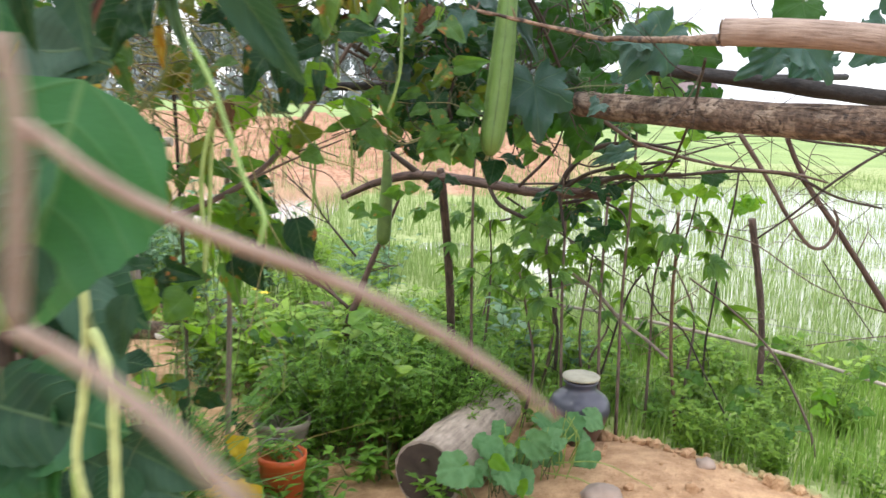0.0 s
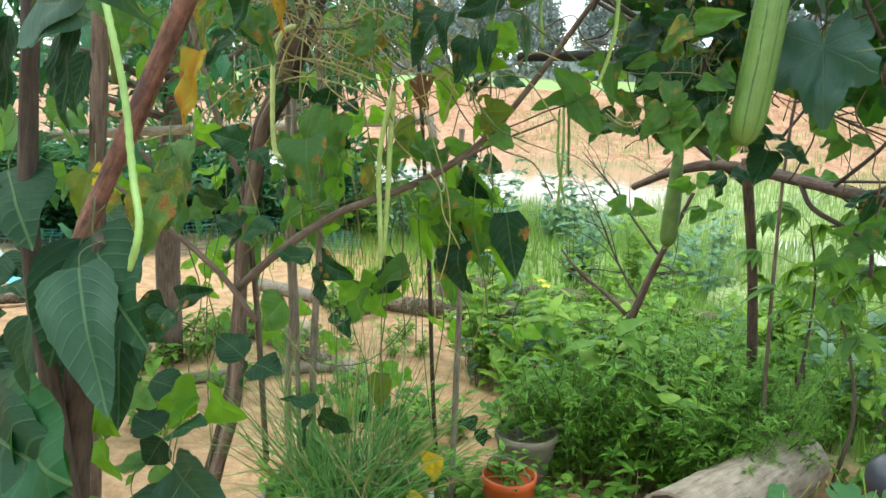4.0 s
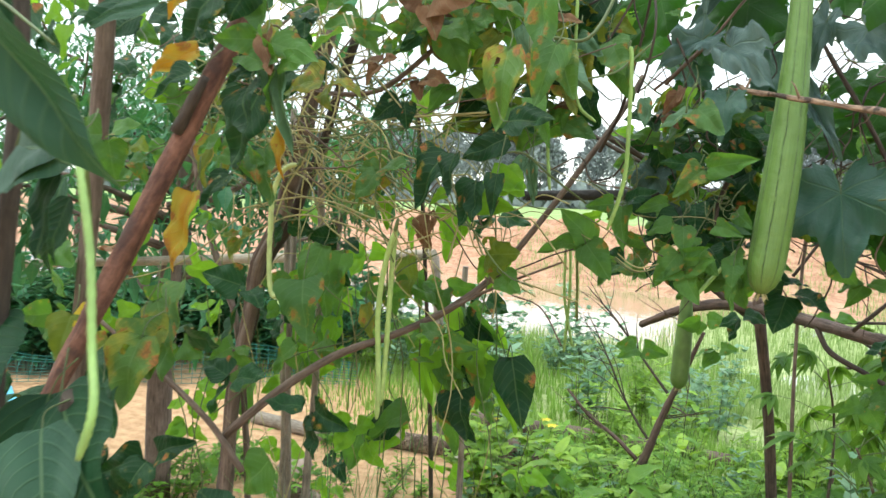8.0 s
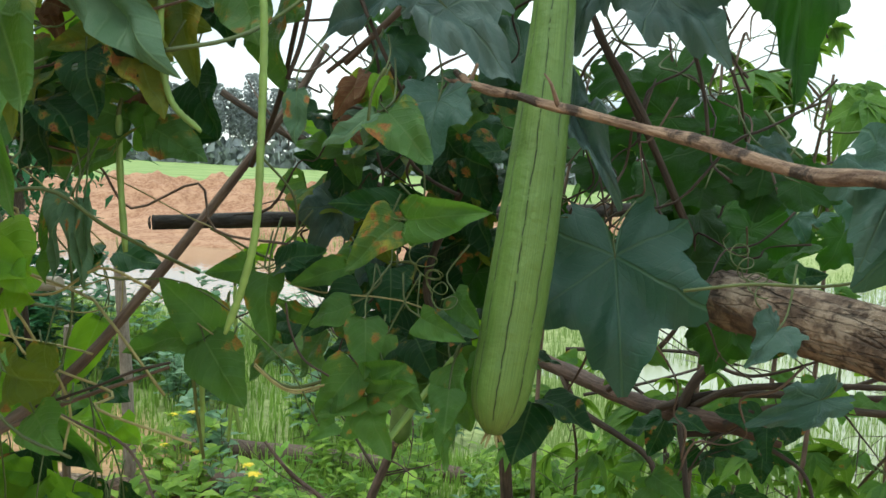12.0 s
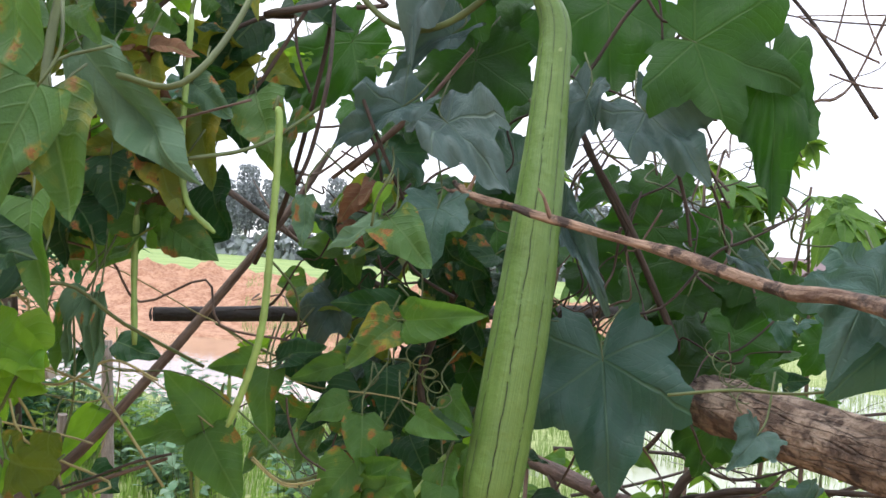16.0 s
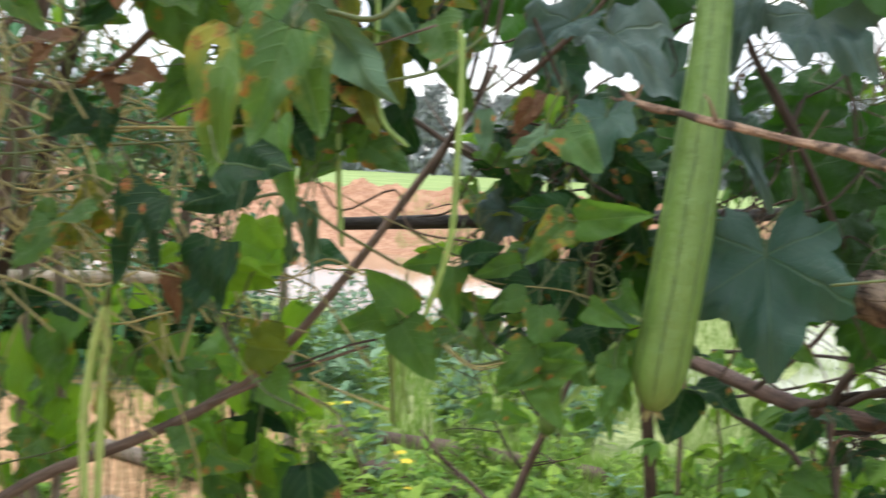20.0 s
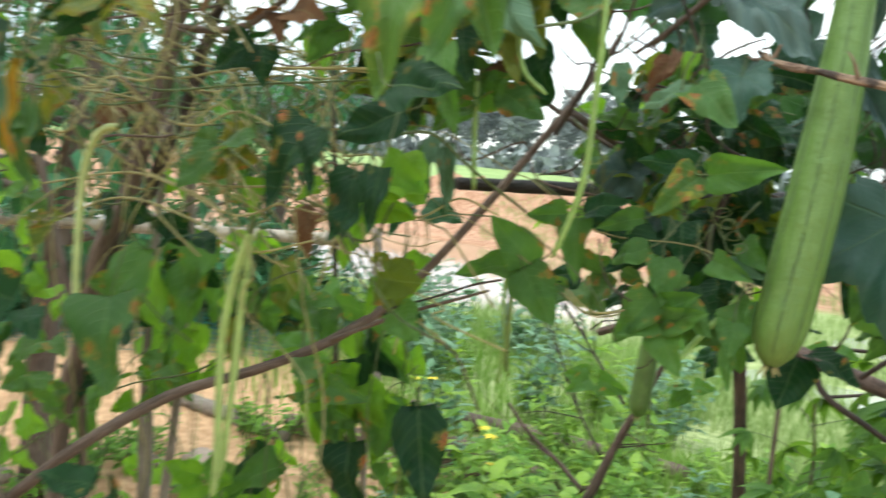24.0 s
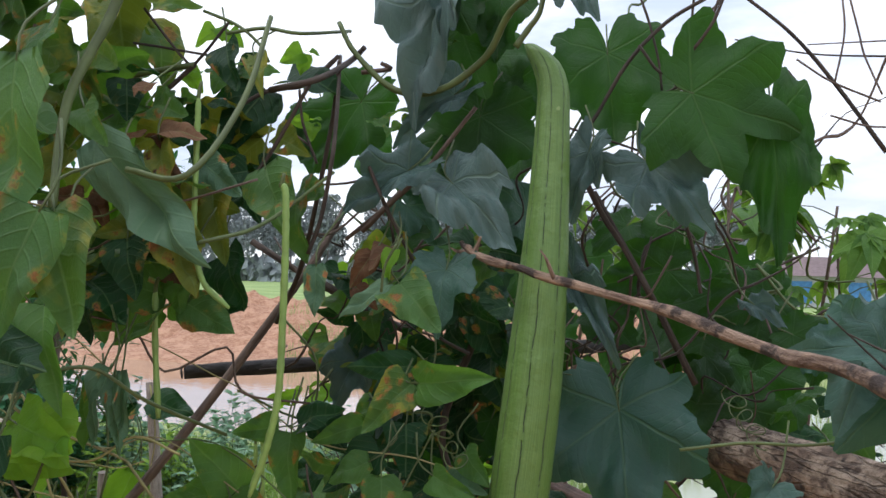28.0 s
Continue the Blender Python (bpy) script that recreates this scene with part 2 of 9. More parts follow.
M = {}
M["luffa"] = leaf_material("luffa_leaf_green", (0.012, 0.046, 0.009), (0.026, 0.082, 0.014), rough=0.5, translucent=0.30, glow=(0.10, 0.34, 0.012), palmate=True)
# pale and grey gourd leaves: sky sheen put into the base colour
M["luffa_pale"] = leaf_material("luffa_leaf_sky_tinted", (0.034, 0.078, 0.062), (0.070, 0.130, 0.108), rough=0.36, translucent=0.2, glow=(0.10, 0.34, 0.05), palmate=True)
M["luffa_grey"] = leaf_material("luffa_leaf_sky_sheen", (0.050, 0.090, 0.084), (0.105, 0.158, 0.148), rough=0.38, translucent=0.14, glow=(0.12, 0.30, 0.06), palmate=True)
M["fresh"] = leaf_material("fresh_leaf_green", (0.014, 0.072, 0.026), (0.030, 0.118, 0.040), rough=0.5, translucent=0.25, glow=(0.12, 0.40, 0.05), veins=6.0, quilt=0.75)
M["broken"] = bark_material("broken_peeling_twig", (0.10, 0.058, 0.040), (0.42, 0.29, 0.20), stretch=(0.6, 1.3), scale=1.5, bump=1.0, moss=(0.040, 0.026, 0.020), moss_scale=26.0)
M["squash"] = leaf_material("squash_leaf_dull", (0.075, 0.190, 0.070), (0.150, 0.300, 0.130), rough=0.55, translucent=0.25, glow=(0.2, 0.42, 0.08), palmate=True)
M["yellow_leaf"] = leaf_material("fallen_yellow_leaf", (0.42, 0.30, 0.02), (0.66, 0.52, 0.04), translucent=0.3, glow=(0.7, 0.5, 0.02))
M["bean"] = leaf_material("bean_leaf_green", (0.040, 0.100, 0.026), (0.082, 0.182, 0.046), translucent=0.36, glow=(0.28, 0.60, 0.03), spots=0.03, quilt=0.16)
# dark bean leaf green with the vine's inner shade put into it
M["bean_dark"] = leaf_material("bean_leaf_dark_shaded", (0.005, 0.030, 0.010), (0.013, 0.056, 0.017), rough=0.5, translucent=0.16, glow=(0.06, 0.24, 0.015), spots=0.06, quilt=0.16)
M["bean_grey"] = leaf_material("bean_leaf_dull", (0.060, 0.125, 0.070), (0.115, 0.200, 0.115), rough=0.5, translucent=0.2, glow=(0.16, 0.36, 0.07), spots=0.06, quilt=0.14)
M["bean_light"] = leaf_material("bean_leaf_light", (0.090, 0.225, 0.018), (0.180, 0.350, 0.038), translucent=0.52, glow=(0.40, 0.72, 0.03), quilt=0.14)
M["bean_spot"] = leaf_material("bean_leaf_spotted", (0.044, 0.110, 0.034), (0.094, 0.185, 0.056), translucent=0.3, glow=(0.24, 0.5, 0.03), spots=0.8, quilt=0.22)
M["bean_rust"] = leaf_material("bean_leaf_rusty", (0.042, 0.106, 0.026), (0.092, 0.182, 0.042), translucent=0.3, glow=(0.30, 0.48, 0.03), spots=1.15, yellow=0.14, quilt=0.26)
M["bean_olive"] = leaf_material("bean_leaf_olive", (0.070, 0.110, 0.014), (0.125, 0.180, 0.028), translucent=0.42, glow=(0.34, 0.42, 0.03), spots=0.2)
M["bean_yellow"] = leaf_material("bean_leaf_yellowing", (0.070, 0.120, 0.020), (0.150, 0.185, 0.034), translucent=0.34, glow=(0.46, 0.46, 0.03), spots=1.0, yellow=0.22, quilt=0.22)
M["bean_orange"] = leaf_material("bean_leaf_orange", (0.28, 0.15, 0.012), (0.50, 0.27, 0.02), translucent=0.4, glow=(0.8, 0.35, 0.02), spots=0.7, yellow=0.6)
M["bean_brown"] = leaf_material("bean_leaf_withered", (0.09, 0.045, 0.025), (0.19, 0.10, 0.05), rough=0.75, translucent=0.12, glow=(0.3, 0.12, 0.03))
M["fresh_broad"], M["luffa_star"] = M["fresh"], M["luffa"]
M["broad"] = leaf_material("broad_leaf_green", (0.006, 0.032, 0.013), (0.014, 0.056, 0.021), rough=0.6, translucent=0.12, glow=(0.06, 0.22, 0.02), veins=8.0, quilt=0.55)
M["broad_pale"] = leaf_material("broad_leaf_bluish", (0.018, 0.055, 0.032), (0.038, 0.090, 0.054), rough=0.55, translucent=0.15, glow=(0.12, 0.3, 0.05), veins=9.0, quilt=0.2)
M["bed_leaf"] = leaf_material("bed_leaf_green", (0.020, 0.095, 0.045), (0.065, 0.205, 0.095), translucent=0.25, glow=(0.14, 0.4, 0.07), veins=6.0)
M["cassava"] = leaf_material("cassava_leaf_green", (0.040, 0.112, 0.020), (0.120, 0.240, 0.040), translucent=0.36, glow=(0.34, 0.58, 0.04), veins=9.0)
M["herb"] = leaf_material("herb_leaf_green", (0.064, 0.168, 0.022), (0.240, 0.470, 0.065), translucent=0.36, glow=(0.34, 0.55, 0.05), veins=5.0)
M["shrub"] = leaf_material("shrub_leaf_green", (0.088, 0.200, 0.026), (0.330, 0.500, 0.080), translucent=0.38, glow=(0.44, 0.66, 0.05), veins=5.0)
M["pale_weed"] = leaf_material("bluish_weed_leaf", (0.11, 0.23, 0.12), (0.25, 0.38, 0.25), translucent=0.25, glow=(0.25, 0.45, 0.2), veins=5.0)
M["grass"] = leaf_material("grass_blade_green", (0.17, 0.31, 0.055), (0.38, 0.52, 0.13), translucent=0.3, glow=(0.25, 0.5, 0.06), veins=0.5)
M["chive"] = leaf_material("chive_blade_green", (0.085, 0.215, 0.058), (0.190, 0.360, 0.120), rough=0.38, translucent=0.22, glow=(0.12, 0.4, 0.05), veins=0.5)
M["reed"] = leaf_material("paddy_grass_pale", (0.18, 0.27, 0.085), (0.38, 0.46, 0.20), rough=0.5, translucent=0.35, glow=(0.38, 0.55, 0.14), veins=0.5)
M["vine"] = plain_material("green_vine_stem", (0.080, 0.112, 0.032), 0.55, 0.4, 40.0)
M["shoot"] = plain_material("yellow_green_shoot", (0.26, 0.36, 0.07), 0.5, 0.3, 40.0)
M["dryvine"] = plain_material("dry_straw_vine", (0.30, 0.27, 0.115), 0.7, 0.45, 40.0)
M["bean_pod"] = plain_material("pale_green_bean_pod", (0.21, 0.33, 0.085), 0.5, 0.28, 60.0, 0.25)
M["dark_gourd"] = plain_material("dark_green_gourd_skin", (0.080, 0.140, 0.030), 0.5, 0.35, 35.0, 0.3)
M["pair_pod"] = plain_material("yellowish_bean_pod", (0.30, 0.41, 0.13), 0.5, 0.3, 60.0, 0.3)
M["ripe_pod"] = plain_material("ripening_bean_pod", (0.40, 0.47, 0.19), 0.5, 0.3, 60.0, 0.25)
M["twig"] = bark_material("grey_brown_twig", (0.075, 0.050, 0.038), (0.20, 0.145, 0.115), scale=1.0)
M["stakewood"] = bark_material("orange_brown_stake", (0.10, 0.058, 0.034), (0.28, 0.175, 0.105), scale=1.0, bump=1.0)
M["stone"] = plain_material("dusty_field_stone", (0.34, 0.26, 0.21), 0.9, 0.5, 9.0, 0.8)
M["darktwig"] = bark_material("dark_wet_branch", (0.024, 0.017, 0.012), (0.085, 0.060, 0.045), scale=1.0)
M["postwood"] = bark_material("brown_post_bark", (0.045, 0.028, 0.022), (0.15, 0.095, 0.075), scale=0.8, bump=1.0)
M["pink"] = bark_material("pinkish_stripped_branch", (0.19, 0.13, 0.10), (0.38, 0.29, 0.23), scale=1.2)
M["red"] = bark_material("reddish_brown_stick", (0.060, 0.022, 0.015), (0.27, 0.125, 0.085), stretch=(0.6, 1.5), scale=0.8, bump=1.0, moss=(0.06, 0.028, 0.022), moss_scale=12.0)


def cracked_bark(name):
    m, n, l, b = nodes_of(name)
    uvn = n.new("ShaderNodeUVMap")
    uvn.uv_map = "leaf"
    warp = n.new("ShaderNodeVectorMath")
    warp.operation = "ADD"
    jig = n.new("ShaderNodeTexNoise")
    jig.inputs["Scale"].default_value, jig.inputs["Detail"].default_value = 45.0, 4.0
    soft = n.new("ShaderNodeVectorMath")
    soft.operation = "SCALE"
    soft.inputs["Scale"].default_value = 0.007
    l.new(uvn.outputs["UV"], jig.inputs["Vector"]), l.new(jig.outputs["Color"], soft.inputs[0])
    l.new(uvn.outputs["UV"], warp.inputs[0]), l.new(soft.outputs[0], warp.inputs[1])
    mp = n.new("ShaderNodeMapping")
    mp.inputs["Scale"].default_value = (105, 12, 1)
    l.new(warp.outputs[0], mp.inputs["Vector"])
    vo = n.new("ShaderNodeTexVoronoi")
    vo.feature = "DISTANCE_TO_EDGE"
    vo.inputs["Scale"].default_value = 1.0
    l.new(mp.outputs["Vector"], vo.inputs["Vector"])
    crack = mathn(n, l, "SUBTRACT", 1.0, step(n, l, vo.outputs["Distance"], 0.0, 0.06))
    co = objco(n, l)
    patch, grain, fine = noisen(n, l, co, 15.0, 5.0, 0.6), noisen(n, l, co, 60.0, 5.0, 0.65), noisen(n, l, co, 190.0, 4.0)
    col = mixc(n, l, step(n, l, grain, 0.34, 0.66), (0.070, 0.046, 0.033), (0.21, 0.145, 0.100))
    col = mixc(n, l, mathn(n, l, "MULTIPLY", mathn(n, l, "MULTIPLY", step(n, l, patch, 0.48, 0.60), step(n, l, grain, 0.36, 0.52)), 0.85), col, (0.36, 0.28, 0.21))
    col = mixc(n, l, mathn(n, l, "MULTIPLY", fine, 0.35), col, (0.05, 0.033, 0.025))
    holes = mathn(n, l, "SUBTRACT", 1.0, step(n, l, noisen(n, l, co, 38.0, 3.0), 0.30, 0.37))
    col = mixc(n, l, mathn(n, l, "MULTIPLY", mathn(n, l, "MAXIMUM", mathn(n, l, "MULTIPLY", mathn(n, l, "MULTIPLY", crack, 0.75), step(n, l, noisen(n, l, co, 26.0, 3.0), 0.47, 0.60)), holes), 0.85), col, (0.022, 0.015, 0.012))
    l.new(col, b.inputs["Base Color"])
    b.inputs["Roughness"].default_value = 0.9
    hgt = mathn(n, l, "SUBTRACT", mathn(n, l, "ADD", grain, mathn(n, l, "MULTIPLY", fine, 0.4)), mathn(n, l, "MULTIPLY", crack, 0.5))
    l.new(bumpn(n, l, hgt, 1.0, 0.012), b.inputs["Normal"])
    return m


M["log"] = cracked_bark("cracked_weathered_bark")
M["concrete_log"] = bark_material("pale_grey_bark", (0.22, 0.175, 0.14), (0.46, 0.38, 0.31), stretch=(0.35, 0.6), bump=0.5)
M["char"] = bark_material("charred_black_wood", (0.006, 0.005, 0.005), (0.035, 0.030, 0.028), stretch=(0.5, 2.5), bump=1.0, rough=0.75)
M["stake"] = bark_material("pale_grey_stake", (0.13, 0.105, 0.085), (0.32, 0.27, 0.22))
M["bamboo"] = bark_material("bleached_bamboo", (0.26, 0.22, 0.17), (0.48, 0.43, 0.36), bump=0.3)
M["cut"] = plain_material("pale_cut_wood", (0.46, 0.34, 0.22), 0.8, 0.35, 50.0, 0.4)
M["concrete"] = plain_material("grey_concrete_pipe", (0.23, 0.195, 0.155), 0.9, 0.35, 25.0, 0.6)
M["terracotta"] = plain_material("orange_plastic_pot", (0.50, 0.095, 0.022), 0.5, 0.25, 12.0, 0.15)
M["clay"] = plain_material("brown_clay_planter", (0.17, 0.080, 0.050), 0.85, 0.4, 18.0, 0.5)
M["lid"] = plain_material("chalky_clay_lid", (0.40, 0.38, 0.30), 0.85, 0.25, 25.0, 0.4)
M["tarp"] = plain_material("blue_plastic_sheet", (0.16, 0.50, 0.66), 0.45, 0.25, 10.0, 0.3)
M["white"] = plain_material("dirty_white_plastic", (0.62, 0.60, 0.56), 0.6, 0.25, 15.0, 0.3)
M["wire"] = plain_material("grey_wire", (0.22, 0.21, 0.20), 0.5, 0.3, 30.0, 0.2, metal=0.4)
M["petal"] = plain_material("yellow_petal", (0.72, 0.56, 0.03), 0.6, 0.2, 30.0)
M["net"] = plain_material("teal_plastic_net", (0.015, 0.16, 0.13), 0.5, 0.3, 30.0)
M["rim"] = plain_material("grey_planter_rim", (0.36, 0.32, 0.29), 0.8, 0.3, 25.0, 0.5)
M["redroof"] = plain_material("dull_roof", (0.17, 0.12, 0.12), 0.7)
M["wallpaint"] = plain_material("pale_house_wall", (0.45, 0.45, 0.46), 0.8, 0.15, 3.0)
M["bluepaint"] = plain_material("blue_house_panel", (0.07, 0.22, 0.48), 0.6)
# foliage of the far row: distance haze mixed into the base colour
M["hazed_leaf"] = plain_material("hazed_tree_foliage", (0.235, 0.27, 0.275), 0.8, 0.4, 1.2, 0.0)
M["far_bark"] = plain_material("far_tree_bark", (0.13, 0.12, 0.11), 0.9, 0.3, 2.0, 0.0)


def gourd_material():
    m, n, l, b = nodes_of("ridged_green_gourd_skin")
    uvn = n.new("ShaderNodeUVMap")
    uvn.uv_map = "leaf"
    sep = n.new("ShaderNodeSeparateXYZ")
    l.new(uvn.outputs["UV"], sep.inputs[0])
    u, v = sep.outputs[0], sep.outputs[1]
    co = objco(n, l)
    wob = mathn(n, l, "MULTIPLY", mathn(n, l, "SUBTRACT", noisen(n, l, co, 30.0, 4.0, 0.65), 0.5), 0.030)
    p = mathn(n, l, "PINGPONG", mathn(n, l, "MULTIPLY", mathn(n, l, "ADD", u, wob), 8.0), 0.5)
    br = noisen(n, l, co, 70.0, 3.0)
    line = mathn(n, l, "MULTIPLY", mathn(n, l, "SUBTRACT", 1.0, step(n, l, p, 0.010, 0.034)), step(n, l, br, 0.38, 0.48))
    long = n.new("ShaderNodeMapping")
    long.inputs["Scale"].default_value = (60, 2.5, 1)
    l.new(uvn.outputs["UV"], long.inputs["Vector"])
    streak = noisen(n, l, long.outputs["Vector"], 3.0, 3.0)
    fine = noisen(n, l, co, 160.0, 4.0)
    col = mixc(n, l, step(n, l, streak, 0.3, 0.7), (0.058, 0.128, 0.020), (0.105, 0.190, 0.038))
    col = mixc(n, l, mathn(n, l, "MULTIPLY", fine, 0.22), col, (0.17, 0.26, 0.075))
    col = mixc(n, l, mathn(n, l, "MULTIPLY", step(n, l, noisen(n, l, co, 38.0, 5.0, 0.7), 0.50, 0.68), 0.30), col, (0.15, 0.24, 0.058))
    halo = mathn(n, l, "MULTIPLY", mathn(n, l, "SUBTRACT", 1.0, step(n, l, p, 0.03, 0.16)), 0.30)
    col = mixc(n, l, halo, col, (0.060, 0.120, 0.025))
    col = mixc(n, l, mathn(n, l, "MULTIPLY", line, 0.9), col, (0.012, 0.022, 0.010))
    dots = noisen(n, l, co, 95.0, 1.0, 0.3)
    col = mixc(n, l, mathn(n, l, "MULTIPLY", step(n, l, dots, 0.78, 0.84), 0.45), col, (0.30, 0.38, 0.16))
    l.new(col, b.inputs["Base Color"])
    b.inputs["Roughness"].default_value = 0.5
    h = mathn(n, l, "SUBTRACT", mathn(n, l, "ADD", mathn(n, l, "MULTIPLY", fine, 0.35), mathn(n, l, "MULTIPLY", noisen(n, l, co, 48.0, 3.0), 1.3)), line)
    l.new(bumpn(n, l, h, 0.6, 0.0035), b.inputs["Normal"])
    return m


def ground_material():
    m, n, l, b = nodes_of("sandy_soil_and_fields")
    geo = n.new("ShaderNodeNewGeometry")
    pos = geo.outputs["Position"]
    sep = n.new("ShaderNodeSeparateXYZ")
    l.new(pos, sep.inputs[0])
    x, y, z = sep.outputs
    n1, n2, n3 = noisen(n, l, pos, 1.1, 6.0), noisen(n, l, pos, 14.0, 6.0, 0.65), noisen(n, l, pos, 90.0, 4.0)
    sand = mixc(n, l, step(n, l, n2, 0.3, 0.7), (0.36, 0.205, 0.105), (0.58, 0.37, 0.21))
    sand = mixc(n, l, mathn(n, l, "MULTIPLY", step(n, l, n3, 0.5, 0.75), 0.4), sand, (0.25, 0.12, 0.06))
    clay = mixc(n, l, step(n, l, n2, 0.3, 0.7), (0.24, 0.112, 0.064), (0.44, 0.250, 0.155))
    clay = mixc(n, l, mathn(n, l, "MULTIPLY", step(n, l, noisen(n, l, pos, 3.2, 5.0, 0.6), 0.46, 0.62), 0.7), clay, (0.48, 0.285, 0.180))
    green = mixc(n, l, step(n, l, n2, 0.3, 0.7), (0.19, 0.25, 0.08), (0.38, 0.43, 0.19))
    field = mixc(n, l, step(n, l, noisen(n, l, pos, 0.25, 5.0), 0.3, 0.7), (0.17, 0.26, 0.075), (0.27, 0.35, 0.12))
    # garden soil gives way to wet grass a few metres out
    edge = mathn(n, l, "ADD", mathn(n, l, "ADD", y, mathn(n, l, "MULTIPLY", x, 0.70)), mathn(n, l, "MULTIPLY", n1, 0.8))
    col = mixc(n, l, step(n, l, edge, 4.0, 4.35), sand, green)
    col = mixc(n, l, mathn(n, l, "MULTIPLY", mathn(n, l, "MULTIPLY", step(n, l, y, 12.6, 13.4), step(n, l, z, -0.3, -0.1)), mathn(n, l, "SUBTRACT", 1.0, step(n, l, x, 1.2, 3.0))), col, clay)
    col = mixc(n, l, mathn(n, l, "MULTIPLY", step(n, l, y, 21.4, 22.8), step(n, l, mathn(n, l, "ADD", n1, 0.0), 0.1, 0.3)), col, field)
    near = mathn(n, l, "SUBTRACT", 1.0, step(n, l, y, 5.0, 6.0))
    col = mixc(n, l, mathn(n, l, "MULTIPLY", near, step(n, l, z, 0.1, 0.2)), col, sand)
    l.new(col, b.inputs["Base Color"])
    b.inputs["Roughness"].default_value = 0.95
    l.new(bumpn(n, l, mathn(n, l, "ADD", n2, mathn(n, l, "MULTIPLY", n3, 0.3)), 0.9, 0.03), b.inputs["Normal"])
    return m


def water_material(name, tint, rough):
    m, n, l, b = nodes_of(name)
    l.new(mixc(n, l, step(n, l, noisen(n, l, objco(n, l), 0.6), 0.3, 0.7), tuple(c * 0.8 for c in tint), tint), b.inputs["Base Color"])
    b.inputs["Roughness"].default_value = rough
    b.inputs["Specular IOR Level"].default_value = 0.6
    l.new(bumpn(n, l, noisen(n, l, objco(n, l), 7.0, 3.0), 0.10, 0.02), b.inputs["Normal"])
    return m


def jar_material():
    m, n, l, b = nodes_of("brown_glazed_stoneware")
    co = objco(n, l)
    sep = n.new("ShaderNodeSeparateXYZ")
    l.new(co, sep.inputs[0])
    a = noisen(n, l, co, 9.0, 5.0)
    col = mixc(n, l, step(n, l, a, 0.35, 0.65), (0.030, 0.017, 0.014), (0.085, 0.045, 0.035))
    col = mixc(n, l, step(n, l, mathn(n, l, "ADD", sep.outputs[2], mathn(n, l, "MULTIPLY", a, 0.05)), 0.15, 0.17), col, (0.060, 0.060, 0.085))
    l.new(col, b.inputs["Base Color"])
    b.inputs["Roughness"].default_value, b.inputs["Coat Weight"].default_value = 0.28, 0.3
    l.new(bumpn(n, l, a, 0.15, 0.004), b.inputs["Normal"])
    return m


M["gourd"], M["ground"], M["jar"] = gourd_material(), ground_material(), jar_material()
M["pond"] = water_material("muddy_pond_water", (0.40, 0.27, 0.18), 0.03)
M["paddy"] = water_material("still_paddy_water", (0.30, 0.33, 0.20), 0.08)


# ---- geometry kit ----
def part(name, bm, mat, parent=None, label=""):
    me = bpy.data.meshes.new(name)
    bm.to_mesh(me)
    bm.free()
    me.materials.append(M[mat] if isinstance(mat, str) else mat)
    ob = new(name, me)
    ob.parent = parent
    return tagged(ob, label)


def thing(name, place, label, category, group="", kind=""):
    e = new(name)
    e.empty_display_size = 0.05
    e.location = place
    return tagged(e, label, category, group, kind)


def child(ob, parent):
    """Hang ob, given in world places, under parent, which has no turn."""
    ob.parent = parent
    ob.location = Vector(ob.location) - parent.location
    return ob


def smooth_line(pts, steps=6):
    """Catmull-Rom line through pts (x, y, z, radius)."""
    p = [Vector(q) for q in pts]
    if len(p) == 2:
        return [p[0].lerp(p[1], i / (steps * 2)) for i in range(steps * 2 + 1)]
    p = [p[0] * 2 - p[1]] + p + [p[-1] * 2 - p[-2]]
    out = []
    for i in range(1, len(p) - 2):
        for k in range(steps):
            t = k / steps
            a, b, c, d = p[i - 1], p[i], p[i + 1], p[i + 2]
            out.append(0.5 * (2 * b + (c - a) * t + (2 * a - 5 * b + 4 * c - d) * t * t + (3 * b - a - 3 * c + d) * t ** 3))
    return out + [p[-2].copy()]


